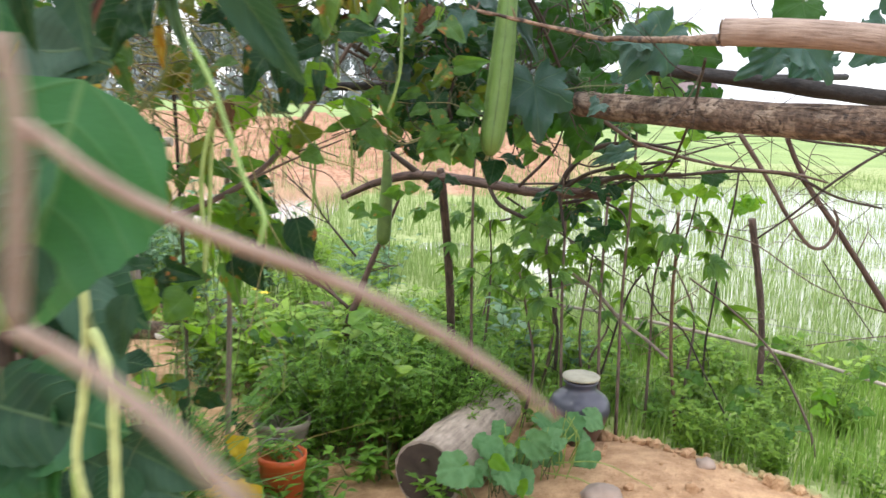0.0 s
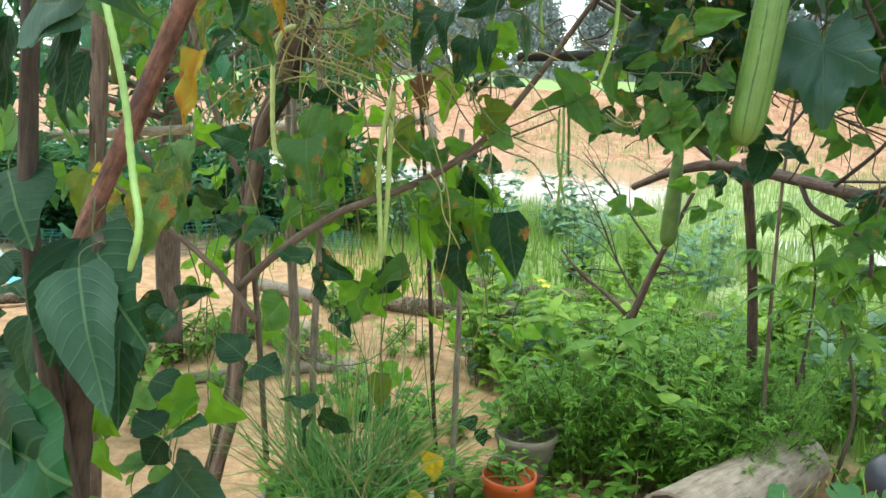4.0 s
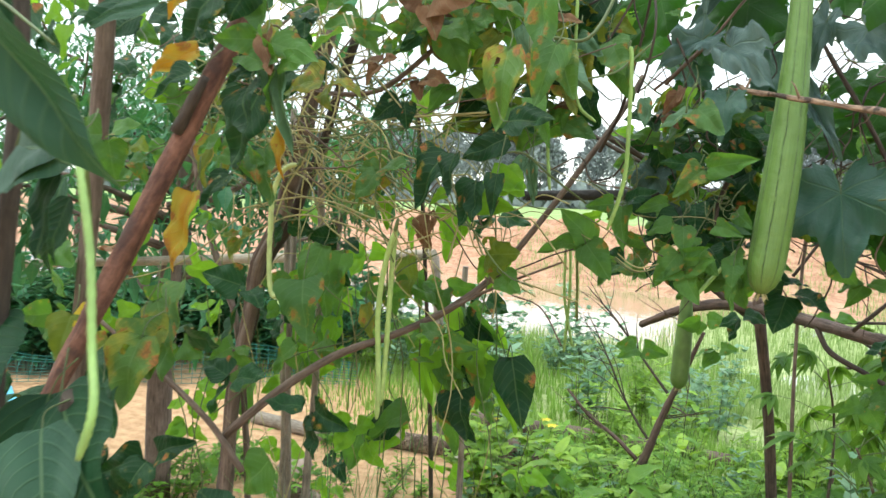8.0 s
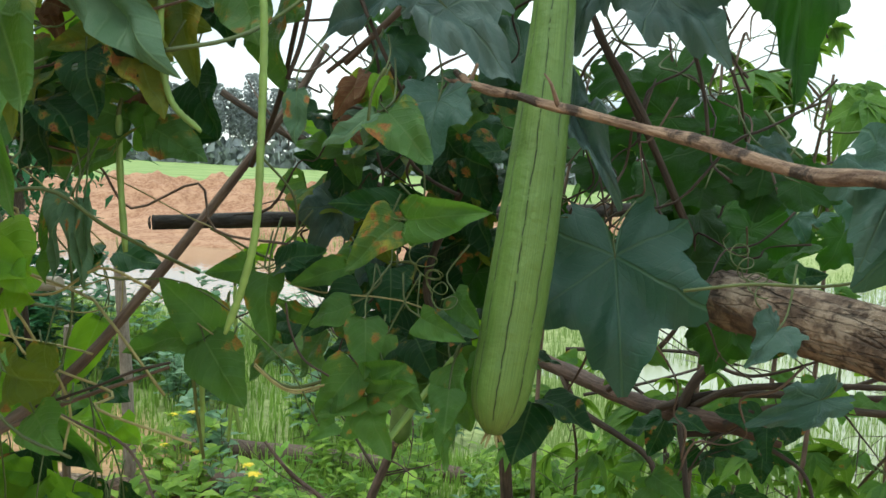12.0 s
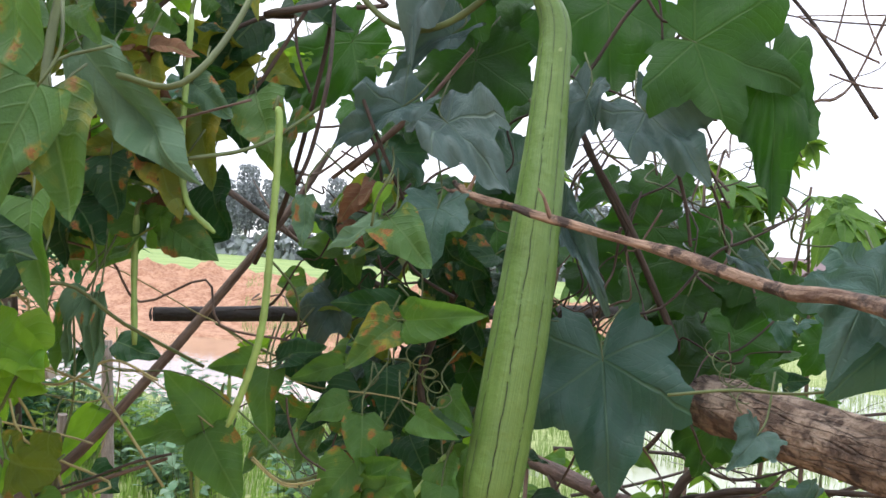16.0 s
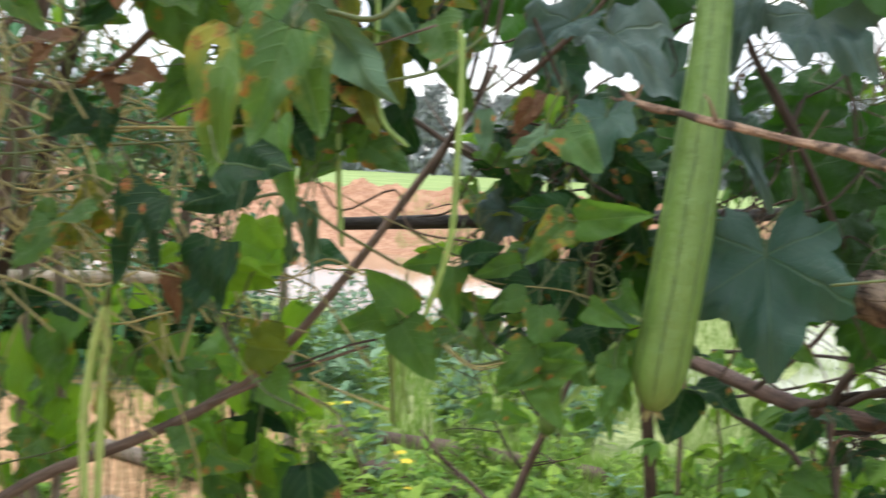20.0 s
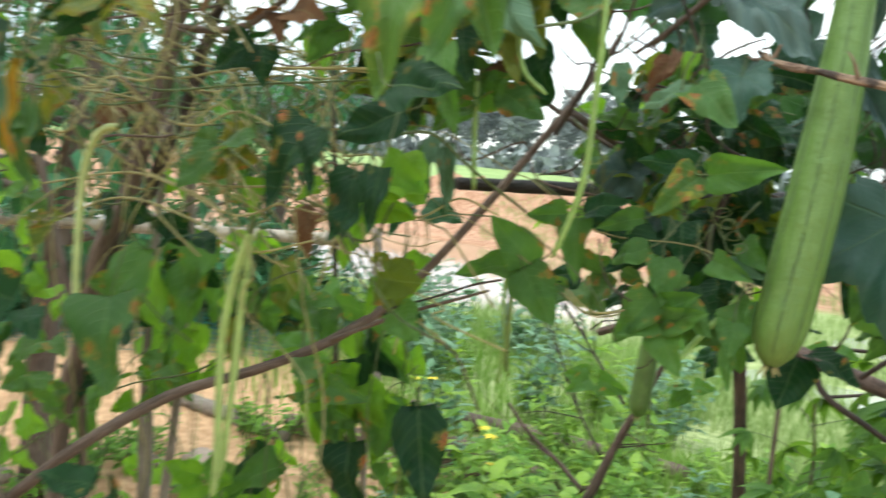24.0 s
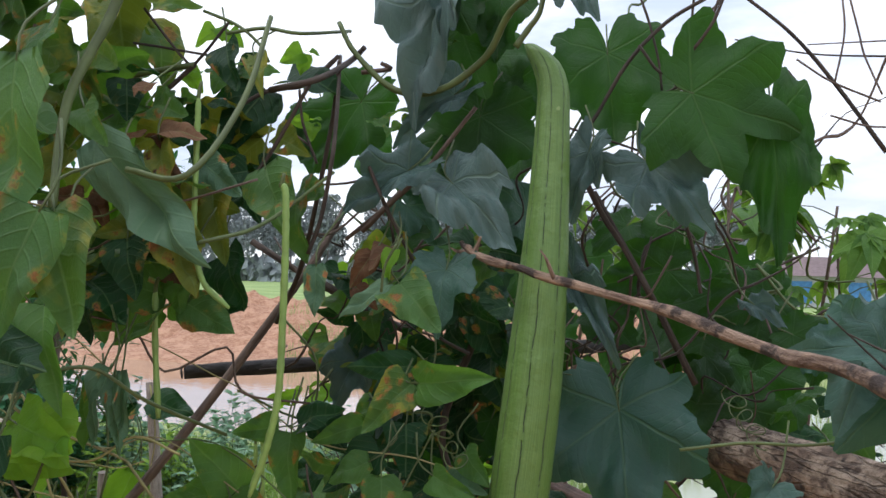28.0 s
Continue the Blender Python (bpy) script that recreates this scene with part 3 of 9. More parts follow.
def tube_into(bm, line, segs=8, rough=0.0, rng=None, cap=True, uv=None, ovals=0.0):
    """Sweep a ring along line ((x, y, z, r) vectors) into bm, with lumps of size rough."""
    rng = rng or random.Random(1)
    pts = [v.xyz for v in line]
    n = len(pts)
    up = Vector((0.31, 0.2, 0.93))
    rings, prev = [], None
    uvl = bm.loops.layers.uv.get("leaf") or bm.loops.layers.uv.new("leaf")
    girth = 6.283 * sum(v[3] for v in line) / n / segs
    run = [0.0]
    for p_, q_ in zip(pts, pts[1:]):
        run.append(run[-1] + (q_ - p_).length)
    ph = rng.random() * 9
    for i in range(n):
        tan = (pts[min(i + 1, n - 1)] - pts[max(i - 1, 0)])
        tan = tan.normalized() if tan.length > 1e-9 else Vector((0, 0, 1))
        if prev is None:
            side = tan.cross(up)
            side = side.normalized() if side.length > 1e-3 else tan.orthogonal().normalized()
        else:
            side = (prev - tan * prev.dot(tan)).normalized()
        prev, oth = side, tan.cross(side)
        r = max(line[i][3], 0.0003)
        ring = []
        for k in range(segs):
            a = 2 * math.pi * k / segs
            lump = 1 + rough * (0.6 * noise.noise(Vector((math.cos(a) * 1.3 + ph, math.sin(a) * 1.3, i * 0.55))) + 0.4 * rng.uniform(-1, 1))
            ring.append(bm.verts.new(pts[i] + (side * math.cos(a) + oth * math.sin(a) * (1 - ovals)) * r * lump))
        rings.append(ring)
    for i in range(n - 1):
        for k in range(segs):
            f = bm.faces.new((rings[i][k], rings[i][(k + 1) % segs], rings[i + 1][(k + 1) % segs], rings[i + 1][k]))
            f.smooth = True
            for lo, uv_ in zip(f.loops, ((k, i), (k + 1, i), (k + 1, i + 1), (k, i + 1))):
                lo[uvl].uv = (girth * uv_[0], run[uv_[1]])
    if cap:
        bm.faces.new(list(reversed(rings[0])))
        bm.faces.new(rings[-1])


def stem(name, pts, mat, parent=None, segs=7, rough=0.12, steps=5, seed=1, label=""):
    """A branch or vine through pts (x, y, z, r): its mesh starts at the first point."""
    o = Vector(pts[0][:3])
    line = smooth_line([(p[0] - o.x, p[1] - o.y, p[2] - o.z, p[3]) for p in pts], steps)
    bm = bmesh.new()
    tube_into(bm, line, segs, rough, random.Random(seed))
    ob = part(name, bm, mat, None, label)
    ob.location = o
    return child(ob, parent) if parent is not None else ob


def lathe(profile, segs=40, uvs=False):
    """A turned body: profile of (r, z) from bottom to top."""
    bm = bmesh.new()
    rings = [[bm.verts.new((r * math.cos(2 * math.pi * k / segs), r * math.sin(2 * math.pi * k / segs), z)) for k in range(segs)] for r, z in profile]
    for a, b in zip(rings, rings[1:]):
        for k in range(segs):
            bm.faces.new((a[k], a[(k + 1) % segs], b[(k + 1) % segs], b[k])).smooth = True
    return bm


# ---- leaves ----
def outline(kind, rng, count=36):
    """Outline of a unit leaf: petiole at (0, 0), tip at (0, 1)."""
    pts = []
    if kind.startswith("palmate"):
        lobes = [(0, 1.0), (0.85, 0.97), (1.72, 0.86), (2.45, 0.46)] if kind == "palmate_star" else [(0, 1.0), (0.95, 0.86), (1.80, 0.66), (2.50, 0.54)]
        for i in range(count * 2):
            a = -math.pi + 2 * math.pi * (i + 0.5) / (count * 2)
            aa = abs(a)
            r = {"palmate_star": 0.36, "palmate_deep": 0.42}.get(kind, 0.48)
            for c, s in lobes:
                d = abs(aa - c)
                r = max(r, s * (1 - min(1.0, d / 0.62) ** 1.1 * {"palmate_star": 0.56, "palmate_deep": 0.42, "palmate_round": 0.20}.get(kind, 0.31)) if d < 0.62 else 0)
            if aa > 2.75:
                r *= max(0.06, 1 - (aa - 2.75) / 0.40)
            r *= 1 + 0.035 * math.sin(aa * 23 + rng.random()) + rng.uniform(-0.02, 0.02)
            pts.append((r * math.sin(a), r * math.cos(a)))
        return pts
    for i in range(count):
        a = 2 * math.pi * i / count
        side = 1 if a < math.pi else -1
        t = (a if a < math.pi else 2 * math.pi - a) / math.pi
        if kind == "bean":
            y = -0.06 + 1.06 * t if t > 0.08 else -0.06 * t / 0.08
            w = 0.43 * math.sin(math.pi * min(1, t ** 0.60)) ** 0.80 * (1 - 0.16 * t)
        elif kind == "lobed":
            y = -0.07 * math.sin(math.pi * min(1.0, t / 0.2)) + 1.0 * t ** 1.15
            w = (0.46 if side > 0 else 0.40) * math.sin(math.pi * min(1, t ** 0.46)) ** 0.75
        else:  # broad
            y, w = t, 0.41 * math.sin(math.pi * t ** 0.64) ** 0.85 * (1 + 0.02 * math.sin(t * 60))
        pts.append((side * w * (1 + rng.uniform(-0.03, 0.03)), y))
    return pts


def leaf_mesh(name, kind, mat, seed, fold=0.25, droop=0.25, ripple=0.04, count=40, rings=5, eaten=0.0):
    rng = random.Random(seed)
    pts = outline(kind, rng, count)
    me = bpy.data.meshes.new(name)
    verts, uvs, faces = [], [], []
    ph = rng.random() * 6

    def lift(x, y):
        r2 = x * x + y * y
        z = fold * abs(x) - droop * max(0.0, y) ** 2 - 0.5 * droop * x * x
        z += ripple * math.sin(9 * y + 5 * x + ph) * min(1.0, r2 * 3) + 0.6 * ripple * math.sin(17 * x - 6 * y + ph * 2) * min(1.0, r2 * 3)
        if kind.startswith("palmate"):
            z += 0.5 * ripple * math.cos(6 * math.atan2(x, y + 1e-6)) * math.sqrt(r2)
        return z
    n = len(pts)
    for j in range(rings + 1):
        f = (j / rings) ** 0.8
        for x, y in pts:
            if kind.startswith("palmate"):
                px_, py_ = x * f, y * f
            else:
                px_, py_ = x * f, y if j == rings else 0.02 + (y - 0.02) * (0.25 + 0.75 * f) if f < 1 else y
                if j == 0:
                    px_, py_ = 0.0, y * 0.97 + 0.01
                else:
                    py_ = (y * 0.97 + 0.01) * (1 - f) + y * f
            verts.append((px_, py_, lift(px_, py_)))
            uvs.append((px_, py_))
    for j in range(rings):
        for k in range(n):
            a, b = j * n + k, j * n + (k + 1) % n
            faces.append((a, b, b + n, a + n))
    if eaten > 0:
        faces = [f for f in faces if not (f[0] >= n and noise.noise(Vector((verts[f[0]][0] * 4.2 + seed, verts[f[0]][1] * 4.2, 1.3))) > 0.62 - eaten)]
    me.from_pydata(verts, [], faces)
    lay = me.uv_layers.new(name="leaf")
    for poly in me.polygons:
        poly.use_smooth = True
        for li in poly.loop_indices:
            lay.data[li].uv = uvs[me.loops[li].vertex_index]
    me.materials.append(M[mat])
    TIP[me.name] = lift(0.0, 1.0)
    return me


TIP = {}
KINDS = {"luffa_grey": ("palmate_deep", 0.42, 0.42, 0.10), "fresh_broad": ("broad", 0.18, 0.22, 0.04), "luffa": ("palmate", 0.16, 0.22, 0.07), "luffa_star": ("palmate_star", 0.12, 0.15, 0.05), "luffa_pale": ("palmate_deep", 0.30, 0.34, 0.08), "broad": ("broad", 0.16, 0.28, 0.035), "broad_pale": ("broad", 0.28, 0.30, 0.03)}
LEAF = {}
for kk in ("luffa", "luffa_star", "bean_rust", "bean_olive", "luffa_pale", "luffa_grey", "fresh", "fresh_broad", "yellow_leaf", "bean", "bean_grey", "bean_dark", "bean_light", "bean_spot", "bean_yellow", "bean_orange", "bean_brown", "broad", "broad_pale"):
    shape, fo, dr, ri = KINDS.get(kk, ("bean", 0.24, 0.28, 0.06))
    LEAF[kk] = [leaf_mesh("leaf", "lobed" if shape == "bean" and s in (1, 3) else shape, kk, 11 * s + len(kk), fo * (0.7 + 0.3 * s), dr * (0.5 + 0.4 * s), ri, eaten=0.10 if s == 2 and shape in ("bean", "palmate") else 0.0) for s in range(4)]


def leaf(kind, base, tip, width=1.0, twist=0.0, parent=None, seed=0, lean=0.0, stalk=0.0, side=0.0):
    """One leaf from petiole to tip. It faces the gardener's side (-y), or side of it (+x), turned by twist degrees about its length; lean tips its face up."""
    b, t = Vector(base), Vector(tip)
    y = t - b
    size = y.length
    y.normalize()
    face = Vector((side, -1, 0.35 + lean))
    zax = (face - y * face.dot(y)).normalized()
    zax = Matrix.Rotation(radians(twist), 3, y) @ zax
    phi = math.atan(TIP[LEAF[kind][seed % len(LEAF[kind])].name])
    y, zax = y * math.cos(phi) - zax * math.sin(phi), y * math.sin(phi) + zax * math.cos(phi)
    size *= math.cos(phi)
    xax = y.cross(zax)
    m = Matrix((xax * size * width, y * size, zax * size)).transposed().to_4x4()
    m.translation = b - (parent.location if parent else Vector())
    me = LEAF[kind][seed % len(LEAF[kind])]
    ob = new("leaf", me)
    ob.matrix_basis = m
    ob.parent = parent
    if stalk:
        rg = random.Random(seed)
        back = (b - t).normalized()
        p1 = b + back * stalk * 0.4 + Vector((0, 0.006, 0.004))
        p2 = p1 + Vector((rg.uniform(-0.5, 0.5), rg.uniform(0.1, 0.5), rg.uniform(0.3, 0.9))) * stalk
        stem("petiole", [(*(b - back * size * 0.02), 0.0009), (*p1, 0.0011), (*p2, 0.0012)], "vine", parent, 5, 0.0, 3, seed)
    return ob


# ---- ground, water, distance ----
def smooth01(v, a, b):
    t = min(1.0, max(0.0, (v - a) / (b - a)))
    return t * t * (3 - 2 * t)


def ground_z(x, y):
    p = Vector((x * 0.8, y * 0.8, 0.0))
    z = 0.03 * noise.noise(p) + 0.015 * noise.noise(p * 4)
    # sandy mound with the jar
    z += 0.10 * math.exp(-((x - 0.75) / 0.65) ** 2 - ((y - 2.75) / 0.5) ** 2)
    z -= 0.05 * smooth01(y + 0.65 * x, 3.6, 3.75) * smooth01(x, 0.5, 0.7)
    wet = smooth01(y + 0.75 * x, 5.0, 7.0)
    z -= 0.104 * wet * (1 - smooth01(y, 17, 20))
    pond = smooth01(y, 8.8, 9.4) * (1 - smooth01(y, 14.2, 14.9)) * (1 - smooth01(x, -3.0, -1.6))
    z -= 0.25 * pond
    bank = smooth01(y, 14.3, 19.0) * (1 - smooth01(y, 20.2, 22.6)) * (1 - 0.85 * smooth01(x, 0.5, 3.5))
    z += bank * (0.78 + 0.24 * noise.noise(Vector((x * 0.5, y * 0.6, 3))) + 0.26 * noise.noise(Vector((x * 1.6, y * 2.3, 7))) + 0.15 * noise.noise(Vector((x * 4, y * 5, 2))) + 0.05 * noise.noise(Vector((x * 11, y * 12, 2))))
    return z


def spread(a, b, near, far, centre):
    """Grid lines from a to b, close together round centre."""
    vals, v, s = [centre], centre, near
    while v < b:
        s = min(far, near + abs(v - centre) * 0.045)
        v += s
        vals.append(v)
    v = centre
    while v > a:
        s = min(far, near + abs(v - centre) * 0.045)
        v -= s
        vals.insert(0, v)
    return vals


gx, gy = spread(-900, 900, 0.10, 60, -1.0), spread(-900, 900, 0.10, 60, 3.0)
gx = sorted(set([v for v in gx if not -13 < v < 1] + [-13 + 0.14 * i for i in range(101)]))
gy = sorted(set([v for v in gy if not 13 < v < 23] + [13 + 0.14 * i for i in range(72)]))
gverts = [(x, y, ground_z(x, y)) for y in gy for x in gx]
w_ = len(gx)
gme = bpy.data.meshes.new("ground")
gme.from_pydata(gverts, [], [(j * w_ + i, j * w_ + i + 1, (j + 1) * w_ + i + 1, (j + 1) * w_ + i) for j in range(len(gy) - 1) for i in range(w_ - 1)])
for poly in gme.polygons:
    poly.use_smooth = True
gme.materials.append(M["ground"])
tagged(new("ground", gme), "orange sandy garden soil running into wet grass, a clay bank and fields", "ground", kind="structure")


def sheet(name, x0, x1, y0, y1, z, mat, label):
    bm = bmesh.new()
    bm.faces.new([bm.verts.new(p) for p in ((x0, y0, z), (x1, y0, z), (x1, y1, z), (x0, y1, z))])
    return tagged(part(name, bm, mat, None), label, "water", kind="structure")


sheet("pond_water", -30, -1.0, 8.7, 15.2, -0.13, "pond", "muddy brown pond water below the clay bank")
sheet("paddy_water", -0.9, 70, 5.0, 17.5, -0.110, "paddy", "shallow still water standing between pale paddy grass")


def blade_field(name, count, place, height, width, mat, label, category, seed, segs=3, bend=0.5):
    """Many grass blades as one body of stuff."""
    rng = random.Random(seed)
    verts, faces, uvs = [], [], []
    for _ in range(count):
        x, y = place(rng)
        z = ground_z(x, y)
        h = height * rng.uniform(0.5, 1.25)
        w = width * rng.uniform(0.6, 1.3)
        a = rng.uniform(0, 6.283)
        dx, dy = math.cos(a), math.sin(a)
        b = rng.uniform(0.05, bend) * h
        k = len(verts)
        for s in range(segs + 1):
            t = s / segs
            ww = w * (1 - t) ** 0.7
            cx, cy, cz = x + dx * b * t * t, y + dy * b * t * t, z + h * t * (1 - 0.15 * t * b / h)
            verts += [(cx - dy * ww, cy + dx * ww, cz), (cx + dy * ww, cy - dx * ww, cz)]
            uvs += [(-0.2, t), (0.2, t)]
        for s in range(segs):
            i = k + 2 * s
            faces.append((i, i + 1, i + 3, i + 2))
    me = bpy.data.meshes.new(name)
    me.from_pydata(verts, [], faces)
    lay = me.uv_layers.new(name="leaf")
    lay.data.foreach_set("uv", [c for lo in me.loops for c in uvs[lo.vertex_index]])
    me.materials.append(M[mat])
    return tagged(new(name, me), label, category, kind="stuff")


def in_paddy(rng):
    while True:
        y = 4.6 + 14 * rng.random() ** 1.6
        x = rng.uniform(-0.45 * y + 0.6, 0.75 * y)
        if y + 0.75 * x > 5.2 + rng.uniform(-0.6, 0.6) and noise.noise(Vector((x * 0.9, y * 0.9, 4))) > -0.28:
            return x, y


def in_lawn(rng):
    while True:
        x, y = rng.uniform(-1.2, 3.4), rng.uniform(2.3, 5.4)
        if y + 0.65 * x > 3.72 + rng.uniform(-0.08, 0.3):
            return x, y


def in_left_green(rng):
    while True:
        x, y = rng.uniform(-7.0, -0.6), rng.uniform(4.6, 8.1)
        if y + 0.35 * x > 3.9 + rng.uniform(-0.4, 0.4):
            return x, y


blade_field("paddy_grass", 44000, in_paddy, 0.17, 0.0055, "reed", "pale green paddy grass standing in shallow water", "grass", 3)
blade_field("lawn_grass", 19000, in_lawn, 0.12, 0.004, "grass", "bright green grass at the edge of the paddy", "grass", 4)
blade_field("meadow_grass", 16000, in_left_green, 0.13, 0.005, "grass", "rank green grass before the pond", "grass", 5)


# far trees and houses
def far_tree_meshes(seed):
    rng = random.Random(seed)
    bm = bmesh.new()
    h = rng.uniform(9, 13)
    tube_into(bm, smooth_line([(0, 0, 0, 0.16), (0.1, 0, h * 0.5, 0.11), (rng.uniform(-.3, .3), 0, h, 0.03)], 4), 6, 0.05, rng)
    for _ in range(9):
        z = h * rng.uniform(0.45, 0.95)
        a = rng.uniform(0, 6.28)
        ln = rng.uniform(0.8, 2.0)
        tube_into(bm, smooth_line([(0.05, 0, z, 0.05), (math.cos(a) * ln, math.sin(a) * ln, z + ln * 0.8, 0.015)], 2), 4, 0, rng)
    cr = bmesh.new()
    for _ in range(1300):
        z = h * (0.42 + 0.66 * rng.random() ** 0.8)
        rad = 2.1 * (1.1 - abs(z / h - 0.75)) * rng.random() ** 0.5
        a = rng.uniform(0, 6.28)
        c = Vector((rad * math.cos(a), rad * math.sin(a), z))
        s = rng.uniform(0.13, 0.34)
        q = Euler((rng.uniform(0, 6), rng.uniform(0, 6), rng.uniform(0, 6))).to_matrix()
        vs = [cr.verts.new(c + q @ Vector(v) * s) for v in ((-1, -.4, 0), (0.2, -.6, .2), (1, .1, 0), (-.1, .7, -.1))]
        cr.faces.new(vs)
    return bm, cr


trees = []
for s in range(4):
    tb, tcr = far_tree_meshes(50 + s)
    tr_ = thing("plantation_tree", (0, 120, 0), "slender plantation tree with painted haze in the row behind the field", "tree", "far row of trees")
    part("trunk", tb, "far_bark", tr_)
    part("crown", tcr, "hazed_leaf", tr_)
    trees.append(tr_)
rng = random.Random(9)
first = True
for i in range(120):
    x = -150 + i * 1.36 + rng.uniform(-1.5, 1.5)
    m = pose(x, 118 + rng.uniform(-6, 30), 0, 0, 0, rng.uniform(0, 360))
    if i < 4:
        trees[i].matrix_basis = m
    else:
        copy_thing(trees[i % 4], m).scale = (1, 1, rng.uniform(0.75, 1.1))
# low undergrowth at the foot of the row
rng = random.Random(10)
bm = bmesh.new()
for _ in range(5200):
    c = Vector((rng.uniform(-160, 14), 112 + rng.uniform(0, 14), 3.6 * rng.random() ** 1.5))
    q = Euler((rng.uniform(0, 6), rng.uniform(0, 6), rng.uniform(0, 6))).to_matrix()
    s = rng.uniform(0.4, 1.1)
    bm.faces.new([bm.verts.new(c + q @ Vector(v) * s) for v in ((-1, -.4, 0), (0.2, -.6, .2), (1, .1, 0), (-.1, .7, -.1))])
tagged(part("far_undergrowth", bm, "hazed_leaf", None), "undergrowth below the far row of trees, haze in its colour", "bushes", kind="stuff")


def box(bm, x0, x1, y0, y1, z0, z1, bevel=0.0):
    r = bmesh.ops.create_cube(bm, size=1.0)
    for v in r["verts"]:
        v.co = Vector(((x0 + x1) / 2 + v.co.x * (x1 - x0), (y0 + y1) / 2 + v.co.y * (y1 - y0), (z0 + z1) / 2 + v.co.z * (z1 - z0)))
    if bevel:
        bmesh.ops.bevel(bm, geom=list({e for v in r["verts"] for e in v.link_edges}), offset=bevel, segments=2, profile=0.5, affect="EDGES")


house = thing("farm_house", (13.0, 72.0, 0), "far farm house with a dull red roof and blue panels", "house")
bm = bmesh.new()
box(bm, -4, 5, 0, 6, 0, 2.4)
part("wall", bm, "wallpaint", house)
bm = bmesh.new()
rv = [bm.verts.new(p) for p in ((-4.6, -0.6, 2.4), (5.6, -0.6, 2.4), (5.6, 6.6, 2.4), (-4.6, 6.6, 2.4), (-4.2, 3, 4.0), (5.2, 3, 4.0))]
for ids in ((0, 1, 5, 4), (2, 3, 4, 5), (0, 4, 3), (1, 2, 5), (3, 2, 1, 0)):
    bm.faces.new([rv[i] for i in ids])
part("roof", bm, "redroof", house)
for k, x in enumerate((-3.2, 1.0)):
    bm = bmesh.new()
    box(bm, x, x + 1.6, -0.06, 0.02, 0.3, 2.0)
    part("door_panel", bm, "bluepaint", house, "blue painted panel")


# ---- trellis timber ----
branch_ob = stem("branch", [(-0.869, 1.800, 0.869, 0.0095), (-0.766, 1.830, 0.966, 0.0090), (-0.684, 1.920, 1.041, 0.0085), (-0.593, 2.000, 1.085, 0.0080), (-0.504, 2.060, 1.137, 0.0080), (-0.437, 2.140, 1.207, 0.0075), (-0.378, 2.200, 1.302, 0.0070), (-0.322, 2.270, 1.411, 0.0070), (-0.237, 2.360, 1.579, 0.0060), (-0.208, 2.420, 1.672, 0.0050)], "twig", None, 7, 0.12, seed=21, steps=4)
stem("side_twig", [(-0.499, 2.060, 1.140, 0.0040), (-0.383, 2.050, 1.200, 0.0030), (-0.240, 2.050, 1.262, 0.0020)], "twig", branch_ob, 7, 0.12, seed=22)
tagged(branch_ob, "thin brown diagonal branch propping the bean vines", "branch")
twig_ob = stem("twig", [(0.066, 2.066, 1.599, 0.0028), (0.070, 2.061, 1.595, 0.0029), (0.075, 2.058, 1.593, 0.0042), (0.083, 2.054, 1.587, 0.0039), (0.109, 2.033, 1.578, 0.0049), (0.140, 2.016, 1.572, 0.0038), (0.166, 1.996, 1.564, 0.0048), (0.203, 1.978, 1.556, 0.0048), (0.235, 1.964, 1.548, 0.0040), (0.271, 1.952, 1.540, 0.0047), (0.303, 1.917, 1.532, 0.0061), (0.333, 1.883, 1.521, 0.0056), (0.364, 1.849, 1.512, 0.0050), (0.377, 1.817, 1.508, 0.0062), (0.392, 1.783, 1.509, 0.0055), (0.406, 1.749, 1.506, 0.0057), (0.423, 1.668, 1.499, 0.0067), (0.444, 1.582, 1.493, 0.0062), (0.461, 1.501, 1.489, 0.0068), (0.469, 1.426, 1.482, 0.0085), (0.482, 1.355, 1.479, 0.0100), (0.488, 1.279, 1.474, 0.0100)], "broken", None, 11, 0.16, 4, 23)
stem("spur", [(0.084, 2.053, 1.587, 0.0030), (0.092, 2.046, 1.605, 0.0015)], "broken", twig_ob, 6, 0.2, 3, 24)
stem("spur", [(0.080, 2.056, 1.589, 0.0030), (0.062, 2.063, 1.589, 0.0018), (0.054, 2.065, 1.593, 0.0008)], "broken", twig_ob, 6, 0.2, 3, 25)
stem("spur", [(0.180, 1.986, 1.561, 0.0026), (0.173, 1.980, 1.580, 0.0016), (0.166, 1.980, 1.590, 0.0008)], "broken", twig_ob, 6, 0.2, 3, 26)
tagged(twig_ob, "broken pinkish-brown twig with a splintered end before the gourd", "twig")


def log_thing(name, pts, mat, label, category, segs=18, rough=0.10, cut="cut", seed=1):
    o = Vector(pts[0][:3])
    t = thing(name, o, label, category)
    stem("bark", pts, mat, t, segs, rough, 6, seed)
    d = (Vector(pts[1][:3]) - o).normalized()
    bm = bmesh.new()
    r = pts[0][3] * 0.94
    q = d.to_track_quat("Z", "Y").to_matrix()
    rg = random.Random(seed)
    rims = [[bm.verts.new(q @ Vector((math.cos(a) * r * s, math.sin(a) * r * s, -0.004 - 0.003 * (1 - s) + rg.uniform(-.001, .001)))) for a in [2 * math.pi * k / 14 for k in range(14)]] for s in (1, 0.6, 0.25)]
    for a, b in zip(rims, rims[1:]):
        for k in range(14):
            bm.faces.new((a[k], b[k], b[(k + 1) % 14], a[(k + 1) % 14]))
    bm.faces.new(list(reversed(rims[2])))
    part("cut_end", bm, cut, t, "sawn end grain")
    return t


